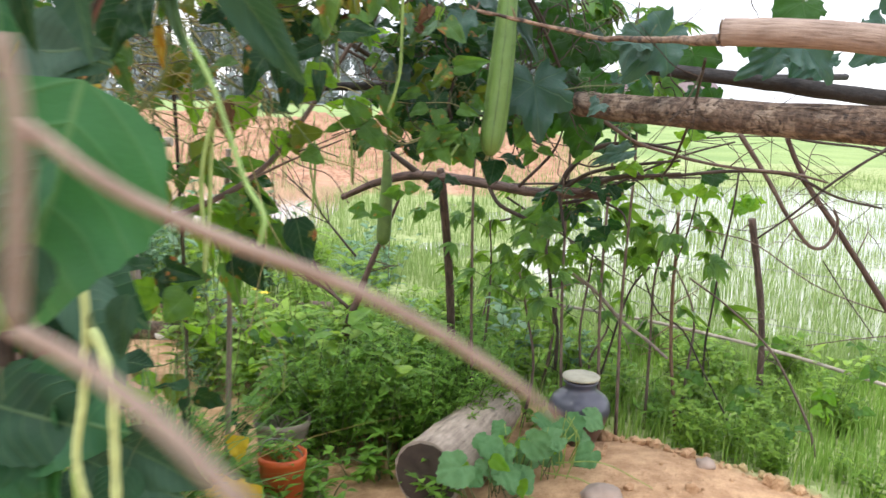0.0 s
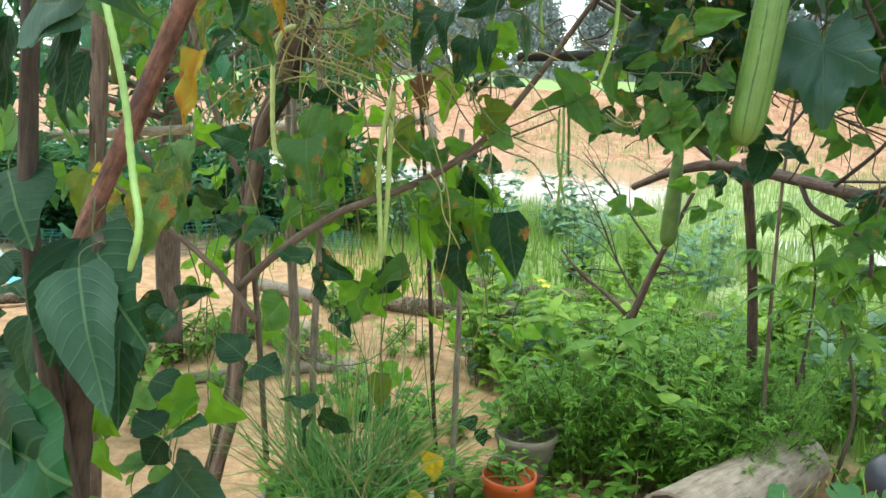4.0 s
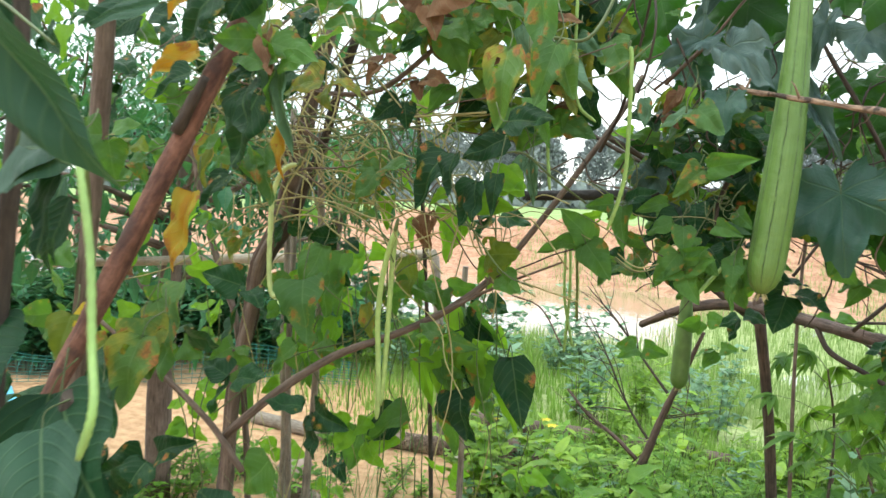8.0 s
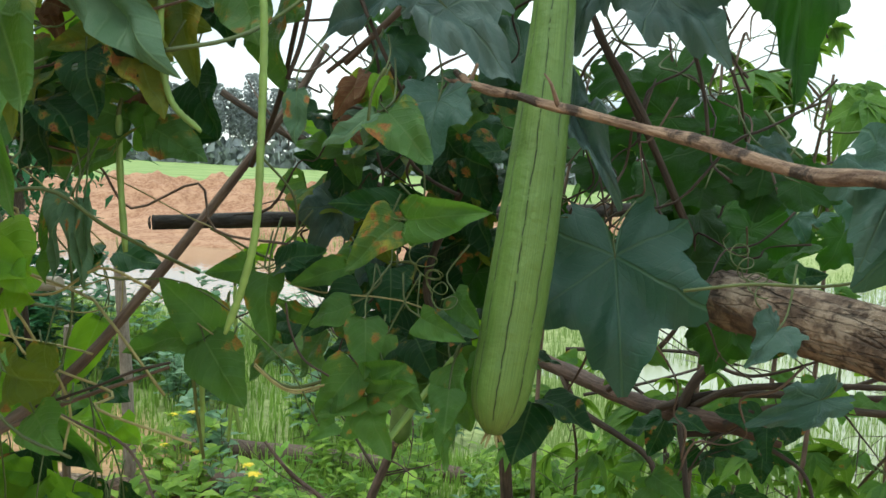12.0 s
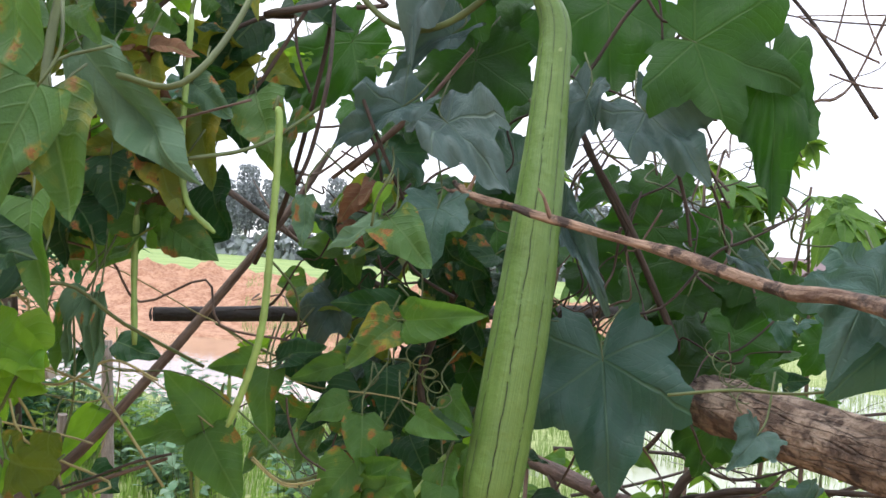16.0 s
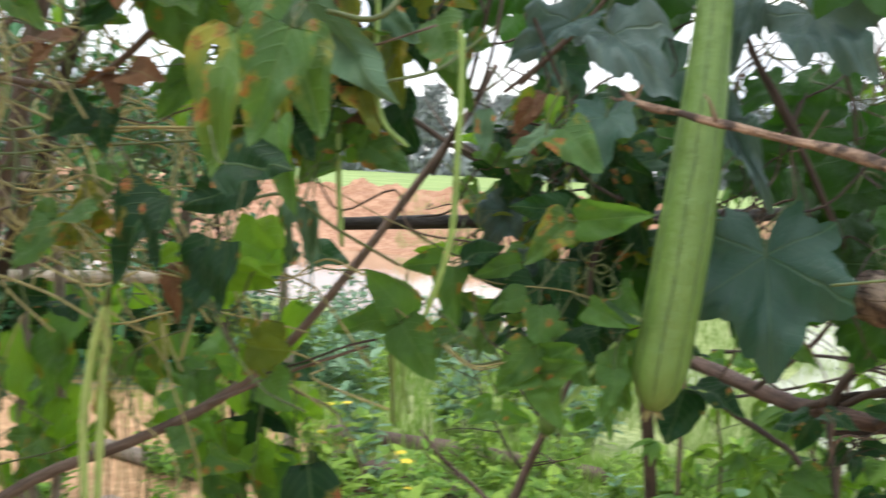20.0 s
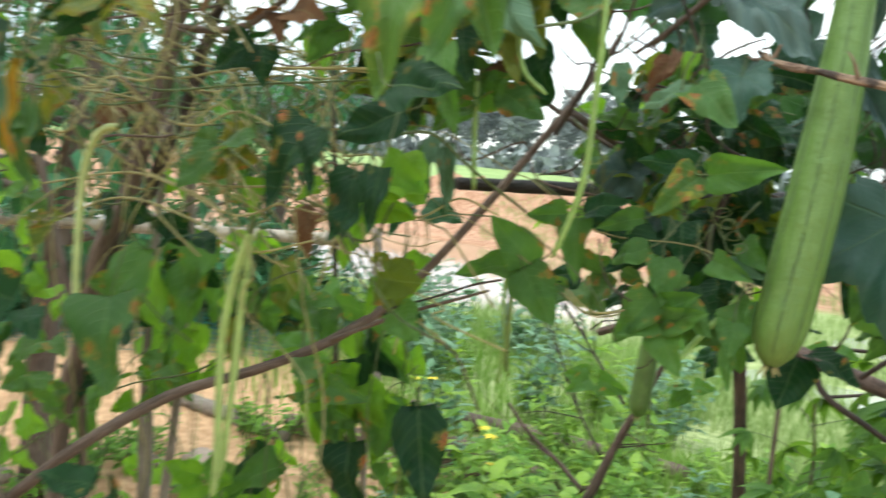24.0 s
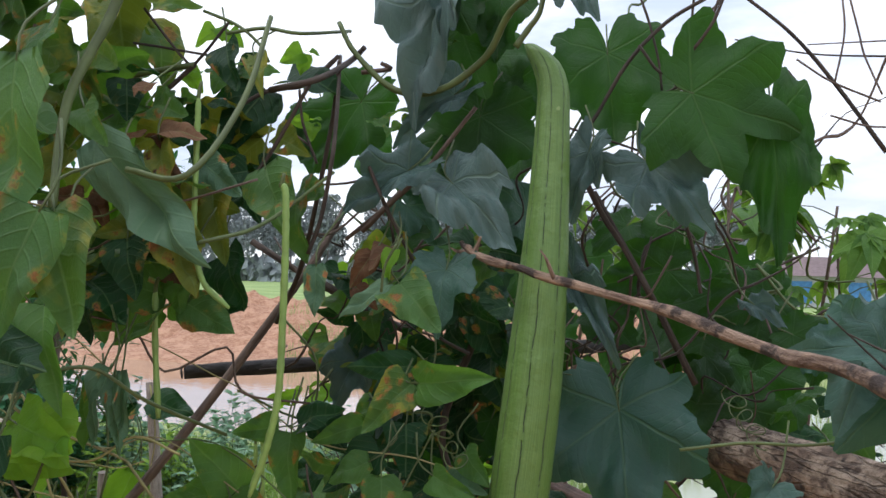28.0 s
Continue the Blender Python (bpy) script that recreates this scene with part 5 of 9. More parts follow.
# ---- hanging gourds and beans ----
def gourd_mesh(length, radius, bend, neck, seed, segs=40):
    """A ridged gourd hanging from the origin: mesh down -z with a hooked neck."""
    bm = bmesh.new()
    uvl = bm.loops.layers.uv.new("leaf")
    rings = 44
    rows = []
    for i in range(rings + 1):
        t = i / rings
        body = 0.55 + 0.45 * smooth01(t, 0.02, 0.75)
        r = radius * body * (1 if t < 0.9 else math.sqrt(max(0.0, 1 - ((t - 0.9) / 0.105) ** 2)))
        if t < 0.05:
            r *= 0.45 + 0.55 * (t / 0.05) ** 0.6
        hook = neck * max(0.0, 1 - t / 0.13) ** 2
        c = Vector((bend * math.sin(math.pi * t) - hook * 0.9, 0, -length * t + (length * 0.055) * (1 - max(0.0, 1 - t / 0.10) ** 2) * 0 - hook * 0.5))
        row = []
        for k in range(segs):
            a = 2 * math.pi * k / segs
            g = 1 - 0.022 * max(0.0, math.cos(a * 8)) ** 6 + 0.016 * noise.noise(Vector((math.cos(a) * 2.2, math.sin(a) * 2.2, t * 26 + seed)))
            row.append(bm.verts.new(c + Vector((math.cos(a), math.sin(a), 0)) * r * g))
        rows.append((row, t))
    for (ra, ta), (rb, tb_) in zip(rows, rows[1:]):
        for k in range(segs):
            f = bm.faces.new((ra[(k + 1) % segs], ra[k], rb[k], rb[(k + 1) % segs]))
            f.smooth = True
            for lo, uv in zip(f.loops, (((k + 1) / segs, ta), (k / segs, ta), (k / segs, tb_), ((k + 1) / segs, tb_))):
                lo[uvl].uv = uv
    bm.faces.new(rows[0][0])
    bm.faces.new(list(reversed(rows[-1][0])))
    return bm


def gourd(top, tip, radius, bend, neck, label, seed, skin="gourd"):
    t = thing("sponge_gourd", top, label, "gourd", "hanging sponge gourds")
    v = Vector(tip) - Vector(top)
    bm = gourd_mesh(v.length, radius, bend, neck, seed)
    ob = part("fruit", bm, skin, t)
    ob.rotation_mode = "QUATERNION"
    ob.rotation_quaternion = Vector((0, 0, -1)).rotation_difference(v.normalized())
    tipv = v
    bm = bmesh.new()
    rg = random.Random(seed)
    for k in range(6):
        a = k * 1.05
        o = tipv + Vector((math.cos(a), math.sin(a), 0)) * 0.006
        tube_into(bm, smooth_line([(*o, 0.002), (*(o + Vector((math.cos(a) * 0.006, math.sin(a) * 0.006, -0.010 - 0.006 * rg.random()))), 0.0008)], 2), 5, 0.1, rg)
    part("blossom_end", bm, "dryvine", t, "withered yellow blossom end")
    return t


gourd((0.163, 2.085, 1.836), (0.131, 2.04, 1.235), 0.0315, 0.010, 0.030, "long pale green ridged sponge gourd hanging on the vine", 1)
gourd((-0.285, 3.31, 1.17), (-0.296, 3.30, 0.775), 0.029, 0.004, 0.01, "darker green sponge gourd hanging in the shade behind", 2, "dark_gourd")


def pod(pts, r, mat, label, lumps=24):
    o = Vector(pts[0])
    t = thing("bean_pod", o, label, "long bean", "hanging long beans")
    line = smooth_line([(*(Vector(p) - o), r) for p in pts], 10)
    n = len(line)
    for i, v in enumerate(line):
        e = min(i / n, 1 - i / n)
        line[i][3] = r * (0.35 + 0.65 * min(1, e * 14)) * (1 + 0.10 * math.sin(i * lumps / n * 6.283))
    bm = bmesh.new()
    tube_into(bm, line, 9, 0.05, random.Random(n))
    shell = part("pod", bm, mat, t)
    top = line[0].xyz
    bm = bmesh.new()
    tube_into(bm, smooth_line([(*(top + Vector((0.003, 0, 0.012))), 0.0016), (*top, r * 0.75), (*line[2].xyz, r * 0.6)], 3), 7, 0.1, random.Random(3))
    part("calyx", bm, "vine", shell)
    return t


pod([(-0.090, 1.930, 1.648), (-0.085, 1.930, 1.640), (-0.083, 1.930, 1.595), (-0.083, 1.930, 1.516), (-0.085, 1.930, 1.437), (-0.097, 1.930, 1.380), (-0.113, 1.930, 1.334)], 0.0037, "bean_pod", "long pale green bean pod hanging straight")
pod([(-0.187, 1.930, 1.744), (-0.187, 1.930, 1.705), (-0.187, 1.930, 1.646), (-0.185, 1.930, 1.588), (-0.173, 1.930, 1.547), (-0.143, 1.930, 1.522)], 0.0031, "bean_pod", "thin green bean pod with a bent tip")
pod([(-0.242, 1.950, 1.539), (-0.239, 1.950, 1.473), (-0.232, 1.950, 1.401)], 0.0033, "bean_pod", "thin green bean pod")
pod([(-0.503, 1.860, 1.326), (-0.528, 1.860, 1.241), (-0.539, 1.860, 1.155), (-0.536, 1.860, 1.069), (-0.533, 1.860, 0.998), (-0.535, 1.860, 0.945)], 0.0054, "pair_pod", "lumpy pale green bean pod of a hanging pair")
pod([(-0.510, 1.870, 1.324), (-0.517, 1.870, 1.241), (-0.521, 1.870, 1.156), (-0.526, 1.870, 1.060), (-0.534, 1.870, 0.970)], 0.0052, "pair_pod", "pale green bean pod of a hanging pair")
pod([(-0.708, 1.820, 1.435), (-0.737, 1.820, 1.429), (-0.759, 1.820, 1.409), (-0.775, 1.820, 1.365), (-0.779, 1.820, 1.293), (-0.779, 1.820, 1.212), (-0.770, 1.820, 1.171), (-0.747, 1.820, 1.170)], 0.0052, "ripe_pod", "pale hooked bean pod hanging on the poles")
pod([(-0.238, 0.950, 1.443), (-0.201, 0.930, 1.388), (-0.177, 0.920, 1.331), (-0.149, 0.900, 1.268), (-0.122, 0.880, 1.232), (-0.124, 0.870, 1.198)], 0.0032, "bean_pod", "bright green bean pod hanging in front")
pod([(-0.351, 0.860, 1.213), (-0.336, 0.860, 1.182), (-0.325, 0.850, 1.102), (-0.333, 0.850, 1.009), (-0.344, 0.850, 0.929), (-0.324, 0.850, 0.833)], 0.0054, "ripe_pod", "pale ripening bean pod of a hanging trio")
pod([(-0.321, 0.850, 1.103), (-0.295, 0.840, 1.043), (-0.292, 0.840, 0.958), (-0.293, 0.840, 0.847)], 0.0062, "ripe_pod", "knobbly whitish bean pod of a hanging trio")
pod([(-0.330, 0.860, 1.105), (-0.335, 0.860, 1.018), (-0.352, 0.860, 0.910), (-0.343, 0.860, 0.823)], 0.0048, "bean_pod", "slim green bean pod of a hanging trio")
pod([(0.086, 2.050, 1.308), (0.063, 2.050, 1.276), (0.028, 2.000, 1.222)], 0.0035, "bean_pod", "slanting green bean pod under the gourd leaves")
pod([(-0.230, 2.100, 1.290), (-0.225, 2.100, 1.220), (-0.224, 2.100, 1.149)], 0.0031, "bean_pod", "thin green bean pod")
pod([(-0.432, 2.600, 1.278), (-0.427, 2.600, 1.139), (-0.436, 2.600, 0.980)], 0.0039, "bean_pod", "pale green bean pod hanging far back")
pod([(-0.444, 2.600, 1.247), (-0.440, 2.600, 1.122), (-0.413, 2.600, 0.999)], 0.0039, "bean_pod", "pale green bean pod hanging far back")

# blurred-near brushwood by the path
near = thing("brushwood_branch", (-0.2, 0.42, 1.3), "pale pinkish dry branch forking beside the path", "branch")
stem("limb", [(-0.007, 0.170, 1.388, 0.0032), (-0.003, 0.170, 1.361, 0.0032), (-0.005, 0.170, 1.330, 0.0032), (-0.008, 0.170, 1.296, 0.0032)], "pink", near, 9, 0.15, seed=51)
stem("limb", [(-0.003, 0.170, 1.363, 0.0024), (0.026, 0.170, 1.343, 0.0025), (0.058, 0.180, 1.326, 0.0025), (0.092, 0.190, 1.312, 0.0024), (0.122, 0.200, 1.295, 0.0022), (0.150, 0.210, 1.275, 0.0018), (0.170, 0.220, 1.257, 0.0012)], "pink", near, 9, 0.15, seed=52)
stem("limb", [(-0.008, 0.170, 1.297, 0.0032), (0.015, 0.170, 1.285, 0.0032), (0.044, 0.160, 1.270, 0.0032), (0.073, 0.150, 1.250, 0.0032)], "pink", near, 9, 0.15, seed=53)
stem("limb", [(0.073, 0.15, 1.25, 0.0032), (0.09, 0.12, 0.6, 0.0045), (0.08, 0.10, 0.0, 0.006)], "pink", near, 9, 0.15, 6, 70)

# ---- vines ----
bean_vine = thing("bean_vine", (-0.5, 1.95, 0.0), "climbing bean vine with green, spotted and yellowing leaves", "vine")
luffa_vine = thing("luffa_vine", (0.3, 2.2, 1.4), "sponge gourd vine with large lobed leaves, some coloured with sky sheen", "vine")
roselle_shrub = thing("broad_leaved_shrub", (-0.8, 1.1, 0.0), "shrub with large dark green veined leaves", "shrub")
leaf("bean_spot", (-0.106, 1.585, 1.689), (-0.099, 1.577, 1.573), 0.62, 3, bean_vine, 0, stalk=0.05)
leaf("bean_spot", (-0.08, 1.58, 1.594), (-0.105, 1.568, 1.509), 0.70, -21, bean_vine, 1, stalk=0.05)
leaf("bean_rust", (-0.093, 1.608, 1.596), (-0.05, 1.577, 1.517), 0.66, -19, bean_vine, 2, stalk=0.05)
leaf("bean", (-0.143, 1.664, 1.532), (-0.111, 1.647, 1.456), 0.55, -5, bean_vine, 3, stalk=0.05)
leaf("bean_dark", (-0.173, 1.636, 1.496), (-0.085, 1.599, 1.494), 0.68, -6, bean_vine, 4, stalk=0.05)
leaf("bean_spot", (-0.183, 1.704, 1.75), (-0.172, 1.677, 1.695), 0.85, 19, bean_vine, 5, stalk=0.05)
leaf("bean_yellow", (-0.207, 1.816, 1.806), (-0.198, 1.78, 1.739), 0.60, -10, bean_vine, 6, stalk=0.05)
leaf("bean_spot", (-0.187, 1.753, 1.693), (-0.155, 1.743, 1.658), 0.80, 1, bean_vine, 7, stalk=0.05)
leaf("bean_grey", (-0.257, 1.862, 1.683), (-0.115, 1.845, 1.561), 0.42, 20, bean_vine, 8, stalk=0.05)
leaf("bean_grey", (-0.229, 1.873, 1.672), (-0.196, 1.859, 1.617), 0.60, -7, bean_vine, 9, stalk=0.05)
leaf("bean_yellow", (-0.216, 1.909, 1.686), (-0.183, 1.898, 1.619), 0.80, 13, bean_vine, 10, stalk=0.05)
leaf("bean_yellow", (-0.195, 1.977, 1.659), (-0.165, 1.96, 1.564), 0.68, -4, bean_vine, 11, stalk=0.05)
leaf("bean_spot", (-0.149, 2.011, 1.676), (-0.11, 1.978, 1.608), 1.00, 10, bean_vine, 12, stalk=0.05)
leaf("bean_grey", (-0.194, 1.954, 1.674), (-0.138, 1.939, 1.637), 0.70, -4, bean_vine, 13, stalk=0.05)
leaf("bean_dark", (-0.25, 1.909, 1.589), (-0.228, 1.896, 1.527), 1.00, -3, bean_vine, 14, stalk=0.05)
leaf("bean_dark", (-0.211, 1.925, 1.581), (-0.253, 1.9, 1.571), 0.80, -17, bean_vine, 15, stalk=0.05)
leaf("bean", (-0.225, 1.971, 1.559), (-0.214, 1.954, 1.512), 1.05, -5, bean_vine, 16, stalk=0.05)
leaf("bean_dark", (-0.193, 2.01, 1.58), (-0.154, 1.984, 1.516), 0.95, 22, bean_vine, 17, stalk=0.05)
leaf("bean_brown", (-0.225, 1.957, 1.557), (-0.177, 1.925, 1.547), 0.80, -10, bean_vine, 18, stalk=0.05)
leaf("bean_dark", (-0.239, 2.051, 1.515), (-0.172, 2.027, 1.52), 0.60, 18, bean_vine, 19, stalk=0.05)
leaf("bean_grey", (-0.076, 1.993, 1.568), (-0.067, 1.973, 1.514), 0.60, 0, bean_vine, 20, stalk=0.05)
leaf("bean_dark", (-0.202, 2.009, 1.816), (-0.173, 1.985, 1.757), 0.75, 18, bean_vine, 21, stalk=0.05)
leaf("bean_yellow", (-0.168, 2.011, 1.803), (-0.137, 1.977, 1.745), 0.55, -16, bean_vine, 22, stalk=0.05)
leaf("bean_spot", (-0.266, 1.967, 1.738), (-0.199, 1.932, 1.721), 0.80, -5, bean_vine, 23, stalk=0.05)
leaf("bean_brown", (-0.234, 1.915, 1.752), (-0.232, 1.885, 1.731), 0.80, -7, bean_vine, 24, stalk=0.05)
leaf("bean_light", (-0.282, 1.802, 1.415), (-0.201, 1.777, 1.401), 0.90, -4, bean_vine, 25, stalk=0.05)
leaf("bean", (-0.274, 1.909, 1.451), (-0.282, 1.899, 1.37), 0.40, 22, bean_vine, 26, stalk=0.05)
leaf("bean_grey", (-0.253, 1.902, 1.447), (-0.228, 1.876, 1.381), 0.32, -4, bean_vine, 27, stalk=0.05)
leaf("bean_light", (-0.278, 1.815, 1.421), (-0.204, 1.776, 1.388), 1.00, -21, bean_vine, 28, stalk=0.05)
leaf("bean_dark", (-0.232, 1.726, 1.421), (-0.233, 1.712, 1.353), 0.55, -13, bean_vine, 29, stalk=0.05)
leaf("bean", (-0.183, 2.046, 1.307), (-0.237, 2.02, 1.367), 0.92, 17, bean_vine, 30, stalk=0.05)
leaf("bean", (-0.198, 2.044, 1.301), (-0.285, 2.028, 1.278), 0.72, 17, bean_vine, 31, stalk=0.05)
leaf("bean", (-0.184, 2.024, 1.303), (-0.128, 2.009, 1.238), 0.90, -14, bean_vine, 32, stalk=0.05)
leaf("bean", (-0.147, 2.065, 1.379), (-0.197, 2.045, 1.372), 0.80, -12, bean_vine, 33, stalk=0.05)
leaf("bean_dark", (-0.122, 2.067, 1.383), (-0.062, 2.06, 1.407), 0.80, -20, bean_vine, 34, stalk=0.05)
leaf("bean", (-0.128, 2.059, 1.375), (-0.116, 2.041, 1.291), 0.72, 1, bean_vine, 35, stalk=0.05)
leaf("bean_grey", (-0.002, 2.02, 1.551), (-0.046, 1.986, 1.513), 0.42, 6, bean_vine, 36, stalk=0.05)
leaf("bean_spot", (0.009, 2.02, 1.552), (0.065, 1.989, 1.503), 0.85, -9, bean_vine, 37, stalk=0.05)
leaf("bean_brown", (-0.033, 2.052, 1.584), (-0.058, 2.048, 1.544), 0.80, -12, bean_vine, 38, stalk=0.05)
leaf("bean_brown", (-0.016, 2.062, 1.592), (-0.028, 2.026, 1.564), 0.80, 16, bean_vine, 39, stalk=0.05)
leaf("bean_brown", (-0.063, 2.081, 1.545), (-0.03, 2.068, 1.52), 0.70, -7, bean_vine, 40, stalk=0.05)
leaf("bean_light", (0.001, 2.026, 1.588), (-0.007, 2.019, 1.546), 0.60, 11, bean_vine, 41, stalk=0.05)
leaf("bean", (0.038, 2.006, 1.448), (0.128, 1.975, 1.462), 0.64, 19, bean_vine, 42, stalk=0.05)
leaf("bean_rust", (0.027, 2.02, 1.445), (-0.017, 1.988, 1.394), 0.85, -7, bean_vine, 43, stalk=0.05)
leaf("bean_dark", (0.018, 2.059, 1.459), (-0.056, 2.038, 1.457), 0.62, -8, bean_vine, 44, stalk=0.05)
leaf("bean_dark", (-0.022, 2.068, 1.359), (-0.086, 2.054, 1.312), 0.75, 5, bean_vine, 45, stalk=0.05)
leaf("bean", (-0.003, 2.017, 1.344), (0.008, 1.988, 1.289), 0.90, -20, bean_vine, 46, stalk=0.05)
leaf("bean", (0.053, 2.021, 1.35), (0.103, 2.014, 1.331), 0.80, 11, bean_vine, 47, stalk=0.05)
leaf("bean", (0.029, 2.004, 1.296), (0.067, 1.994, 1.262), 0.85, -6, bean_vine, 48, stalk=0.05)
leaf("bean", (-0.004, 2.003, 1.298), (-0.048, 1.999, 1.233), 0.75, -2, bean_vine, 49, stalk=0.05)
leaf("bean", (0.004, 2.011, 1.277), (0.054, 1.975, 1.313), 0.80, 3, bean_vine, 50, stalk=0.05)
leaf("bean_dark", (-0.008, 2.119, 1.384), (0.004, 2.084, 1.329), 1.05, -20, bean_vine, 51, stalk=0.05)
leaf("bean_dark", (-0.116, 2.11, 1.389), (-0.074, 2.098, 1.347), 1.00, -9, bean_vine, 52, stalk=0.05)
leaf("bean", (0.087, 2.019, 1.281), (0.091, 1.986, 1.245), 0.95, -12, bean_vine, 53, stalk=0.05)
leaf("bean", (0.084, 2.037, 1.375), (0.116, 2.014, 1.344), 0.90, 19, bean_vine, 54, stalk=0.05)
leaf("bean_light", (-0.348, 1.956, 1.262), (-0.367, 1.94, 1.218), 0.90, -9, bean_vine, 55, stalk=0.05)
leaf("bean", (-0.305, 1.913, 1.24), (-0.254, 1.883, 1.213), 1.00, -5, bean_vine, 56, stalk=0.05)
leaf("bean", (0.004, 2.007, 1.267), (-0.041, 1.99, 1.246), 0.85, 9, bean_vine, 57, stalk=0.05)
leaf("bean", (0.009, 2.001, 1.27), (0.065, 1.976, 1.293), 0.75, 18, bean_vine, 58, stalk=0.05)
leaf("bean", (0.012, 2.003, 1.256), (0.039, 1.989, 1.21), 1.10, 17, bean_vine, 59, stalk=0.05)
leaf("bean", (0.086, 2.023, 1.256), (0.092, 1.996, 1.203), 0.50, 20, bean_vine, 60, stalk=0.05)
leaf("bean", (0.082, 2.047, 1.3), (0.105, 2.008, 1.261), 0.90, 22, bean_vine, 61, stalk=0.05)
leaf("bean", (0.013, 2.043, 1.325), (-0.004, 2.016, 1.282), 0.90, 3, bean_vine, 62, stalk=0.05)
leaf("bean_grey", (0.061, 2.039, 1.342), (0.114, 2.015, 1.337), 0.65, -22, bean_vine, 63, stalk=0.05)
leaf("bean", (-0.03, 2.054, 1.351), (-0.075, 2.046, 1.325), 0.95, 17, bean_vine, 64, stalk=0.05)
leaf("bean_dark", (-0.002, 2.118, 1.359), (0.003, 2.097, 1.32), 1.10, 2, bean_vine, 65, stalk=0.05)
leaf("bean", (-0.05, 2.088, 1.385), (-0.103, 2.056, 1.366), 0.70, -10, bean_vine, 66, stalk=0.05)
leaf("bean_dark", (-0.324, 1.753, 1.453), (-0.325, 1.735, 1.38), 0.75, 13, bean_vine, 67, stalk=0.05)
leaf("bean_dark", (-0.295, 1.775, 1.406), (-0.284, 1.748, 1.34), 0.78, 11, bean_vine, 68, stalk=0.05)
leaf("bean_light", (-0.338, 1.859, 1.384), (-0.253, 1.848, 1.364), 0.75, 22, bean_vine, 69, stalk=0.05)
leaf("bean_light", (-0.397, 1.862, 1.392), (-0.419, 1.838, 1.367), 0.80, -6, bean_vine, 70, stalk=0.05)
leaf("bean_olive", (-0.326, 1.962, 1.24), (-0.372, 1.947, 1.266), 0.95, 1, bean_vine, 71, stalk=0.05)
leaf("bean_light", (-0.431, 2.202, 1.274), (-0.462, 2.178, 1.175), 0.60, -22, bean_vine, 72, stalk=0.05)
leaf("bean_light", (-0.701, 2.306, 0.988), (-0.656, 2.291, 0.863), 0.50, -18, bean_vine, 73, stalk=0.05)
leaf("bean", (-0.627, 2.282, 0.992), (-0.605, 2.266, 0.882), 0.75, 2, bean_vine, 74, stalk=0.05)
leaf("bean_light", (-0.487, 2.284, 0.977), (-0.539, 2.256, 0.915), 0.95, 2, bean_vine, 75, stalk=0.05)
leaf("bean", (-0.471, 2.285, 0.975), (-0.422, 2.268, 0.906), 0.85, 3, bean_vine, 76, stalk=0.05)
leaf("bean_light", (-0.586, 2.252, 1.12), (-0.524, 2.247, 1.03), 0.60, 17, bean_vine, 77, stalk=0.05)
leaf("bean", (-0.554, 2.266, 1.112), (-0.449, 2.241, 1.044), 0.60, 5, bean_vine, 78, stalk=0.05)
leaf("bean_dark", (-0.36, 1.788, 1.458), (-0.405, 1.762, 1.357), 0.90, 6, bean_vine, 79, stalk=0.05)
leaf("bean_dark", (-0.243, 1.781, 1.482), (-0.314, 1.758, 1.446), 0.78, -10, bean_vine, 80, stalk=0.05)
leaf("bean_dark", (-0.309, 1.813, 1.41), (-0.326, 1.777, 1.331), 0.80, 8, bean_vine, 81, stalk=0.05)
leaf("bean_rust", (-0.202, 1.688, 1.611), (-0.205, 1.66, 1.482), 0.62, -12, bean_vine, 82, stalk=0.05)
leaf("bean_yellow", (-0.161, 1.707, 1.6), (-0.153, 1.696, 1.504), 0.42, -13, bean_vine, 83, stalk=0.05)
leaf("bean", (-0.25, 1.807, 1.537), (-0.245, 1.779, 1.461), 0.50, -6, bean_vine, 84, stalk=0.05)
leaf("bean_yellow", (-0.601, 1.961, 1.425), (-0.666, 1.927, 1.365), 0.85, -12, bean_vine, 85, stalk=0.05)
leaf("bean_brown", (-0.513, 2.0, 1.345), (-0.504, 1.992, 1.268), 0.55, 12, bean_vine, 86, stalk=0.05)
leaf("bean_grey", (-0.258, 1.902, 1.457), (-0.261, 1.88, 1.378), 0.40, 16, bean_vine, 87, stalk=0.05)
leaf("bean_grey", (-0.251, 1.91, 1.452), (-0.24, 1.898, 1.368), 0.32, -7, bean_vine, 88, stalk=0.05)
leaf("bean_light", (-0.619, 2.008, 1.377), (-0.61, 1.993, 1.304), 0.60, -8, bean_vine, 89, stalk=0.05)
leaf("bean_olive", (-0.338, 1.915, 1.276), (-0.251, 1.875, 1.286), 0.90, 18, bean_vine, 90, stalk=0.05)
leaf("bean_light", (-0.613, 2.25, 1.04), (-0.605, 2.249, 0.881), 0.46, -2, bean_vine, 91, stalk=0.05)
leaf("bean", (-0.557, 2.231, 1.026), (-0.525, 2.197, 0.915), 0.62, 14, bean_vine, 92, stalk=0.05)
leaf("bean_light", (-0.482, 2.256, 1.015), (-0.503, 2.228, 0.89), 0.75, 6, bean_vine, 93, stalk=0.05)
leaf("bean", (-0.418, 2.212, 1.008), (-0.369, 2.189, 0.871), 0.50, -13, bean_vine, 94, stalk=0.05)
leaf("bean_dark", (-0.557, 2.205, 0.92), (-0.478, 2.185, 0.828), 0.85, 20, bean_vine, 95, stalk=0.05)
leaf("bean_light", (-0.886, 2.107, 1.064), (-0.892, 2.089, 0.965), 0.75, 16, bean_vine, 96, stalk=0.05)
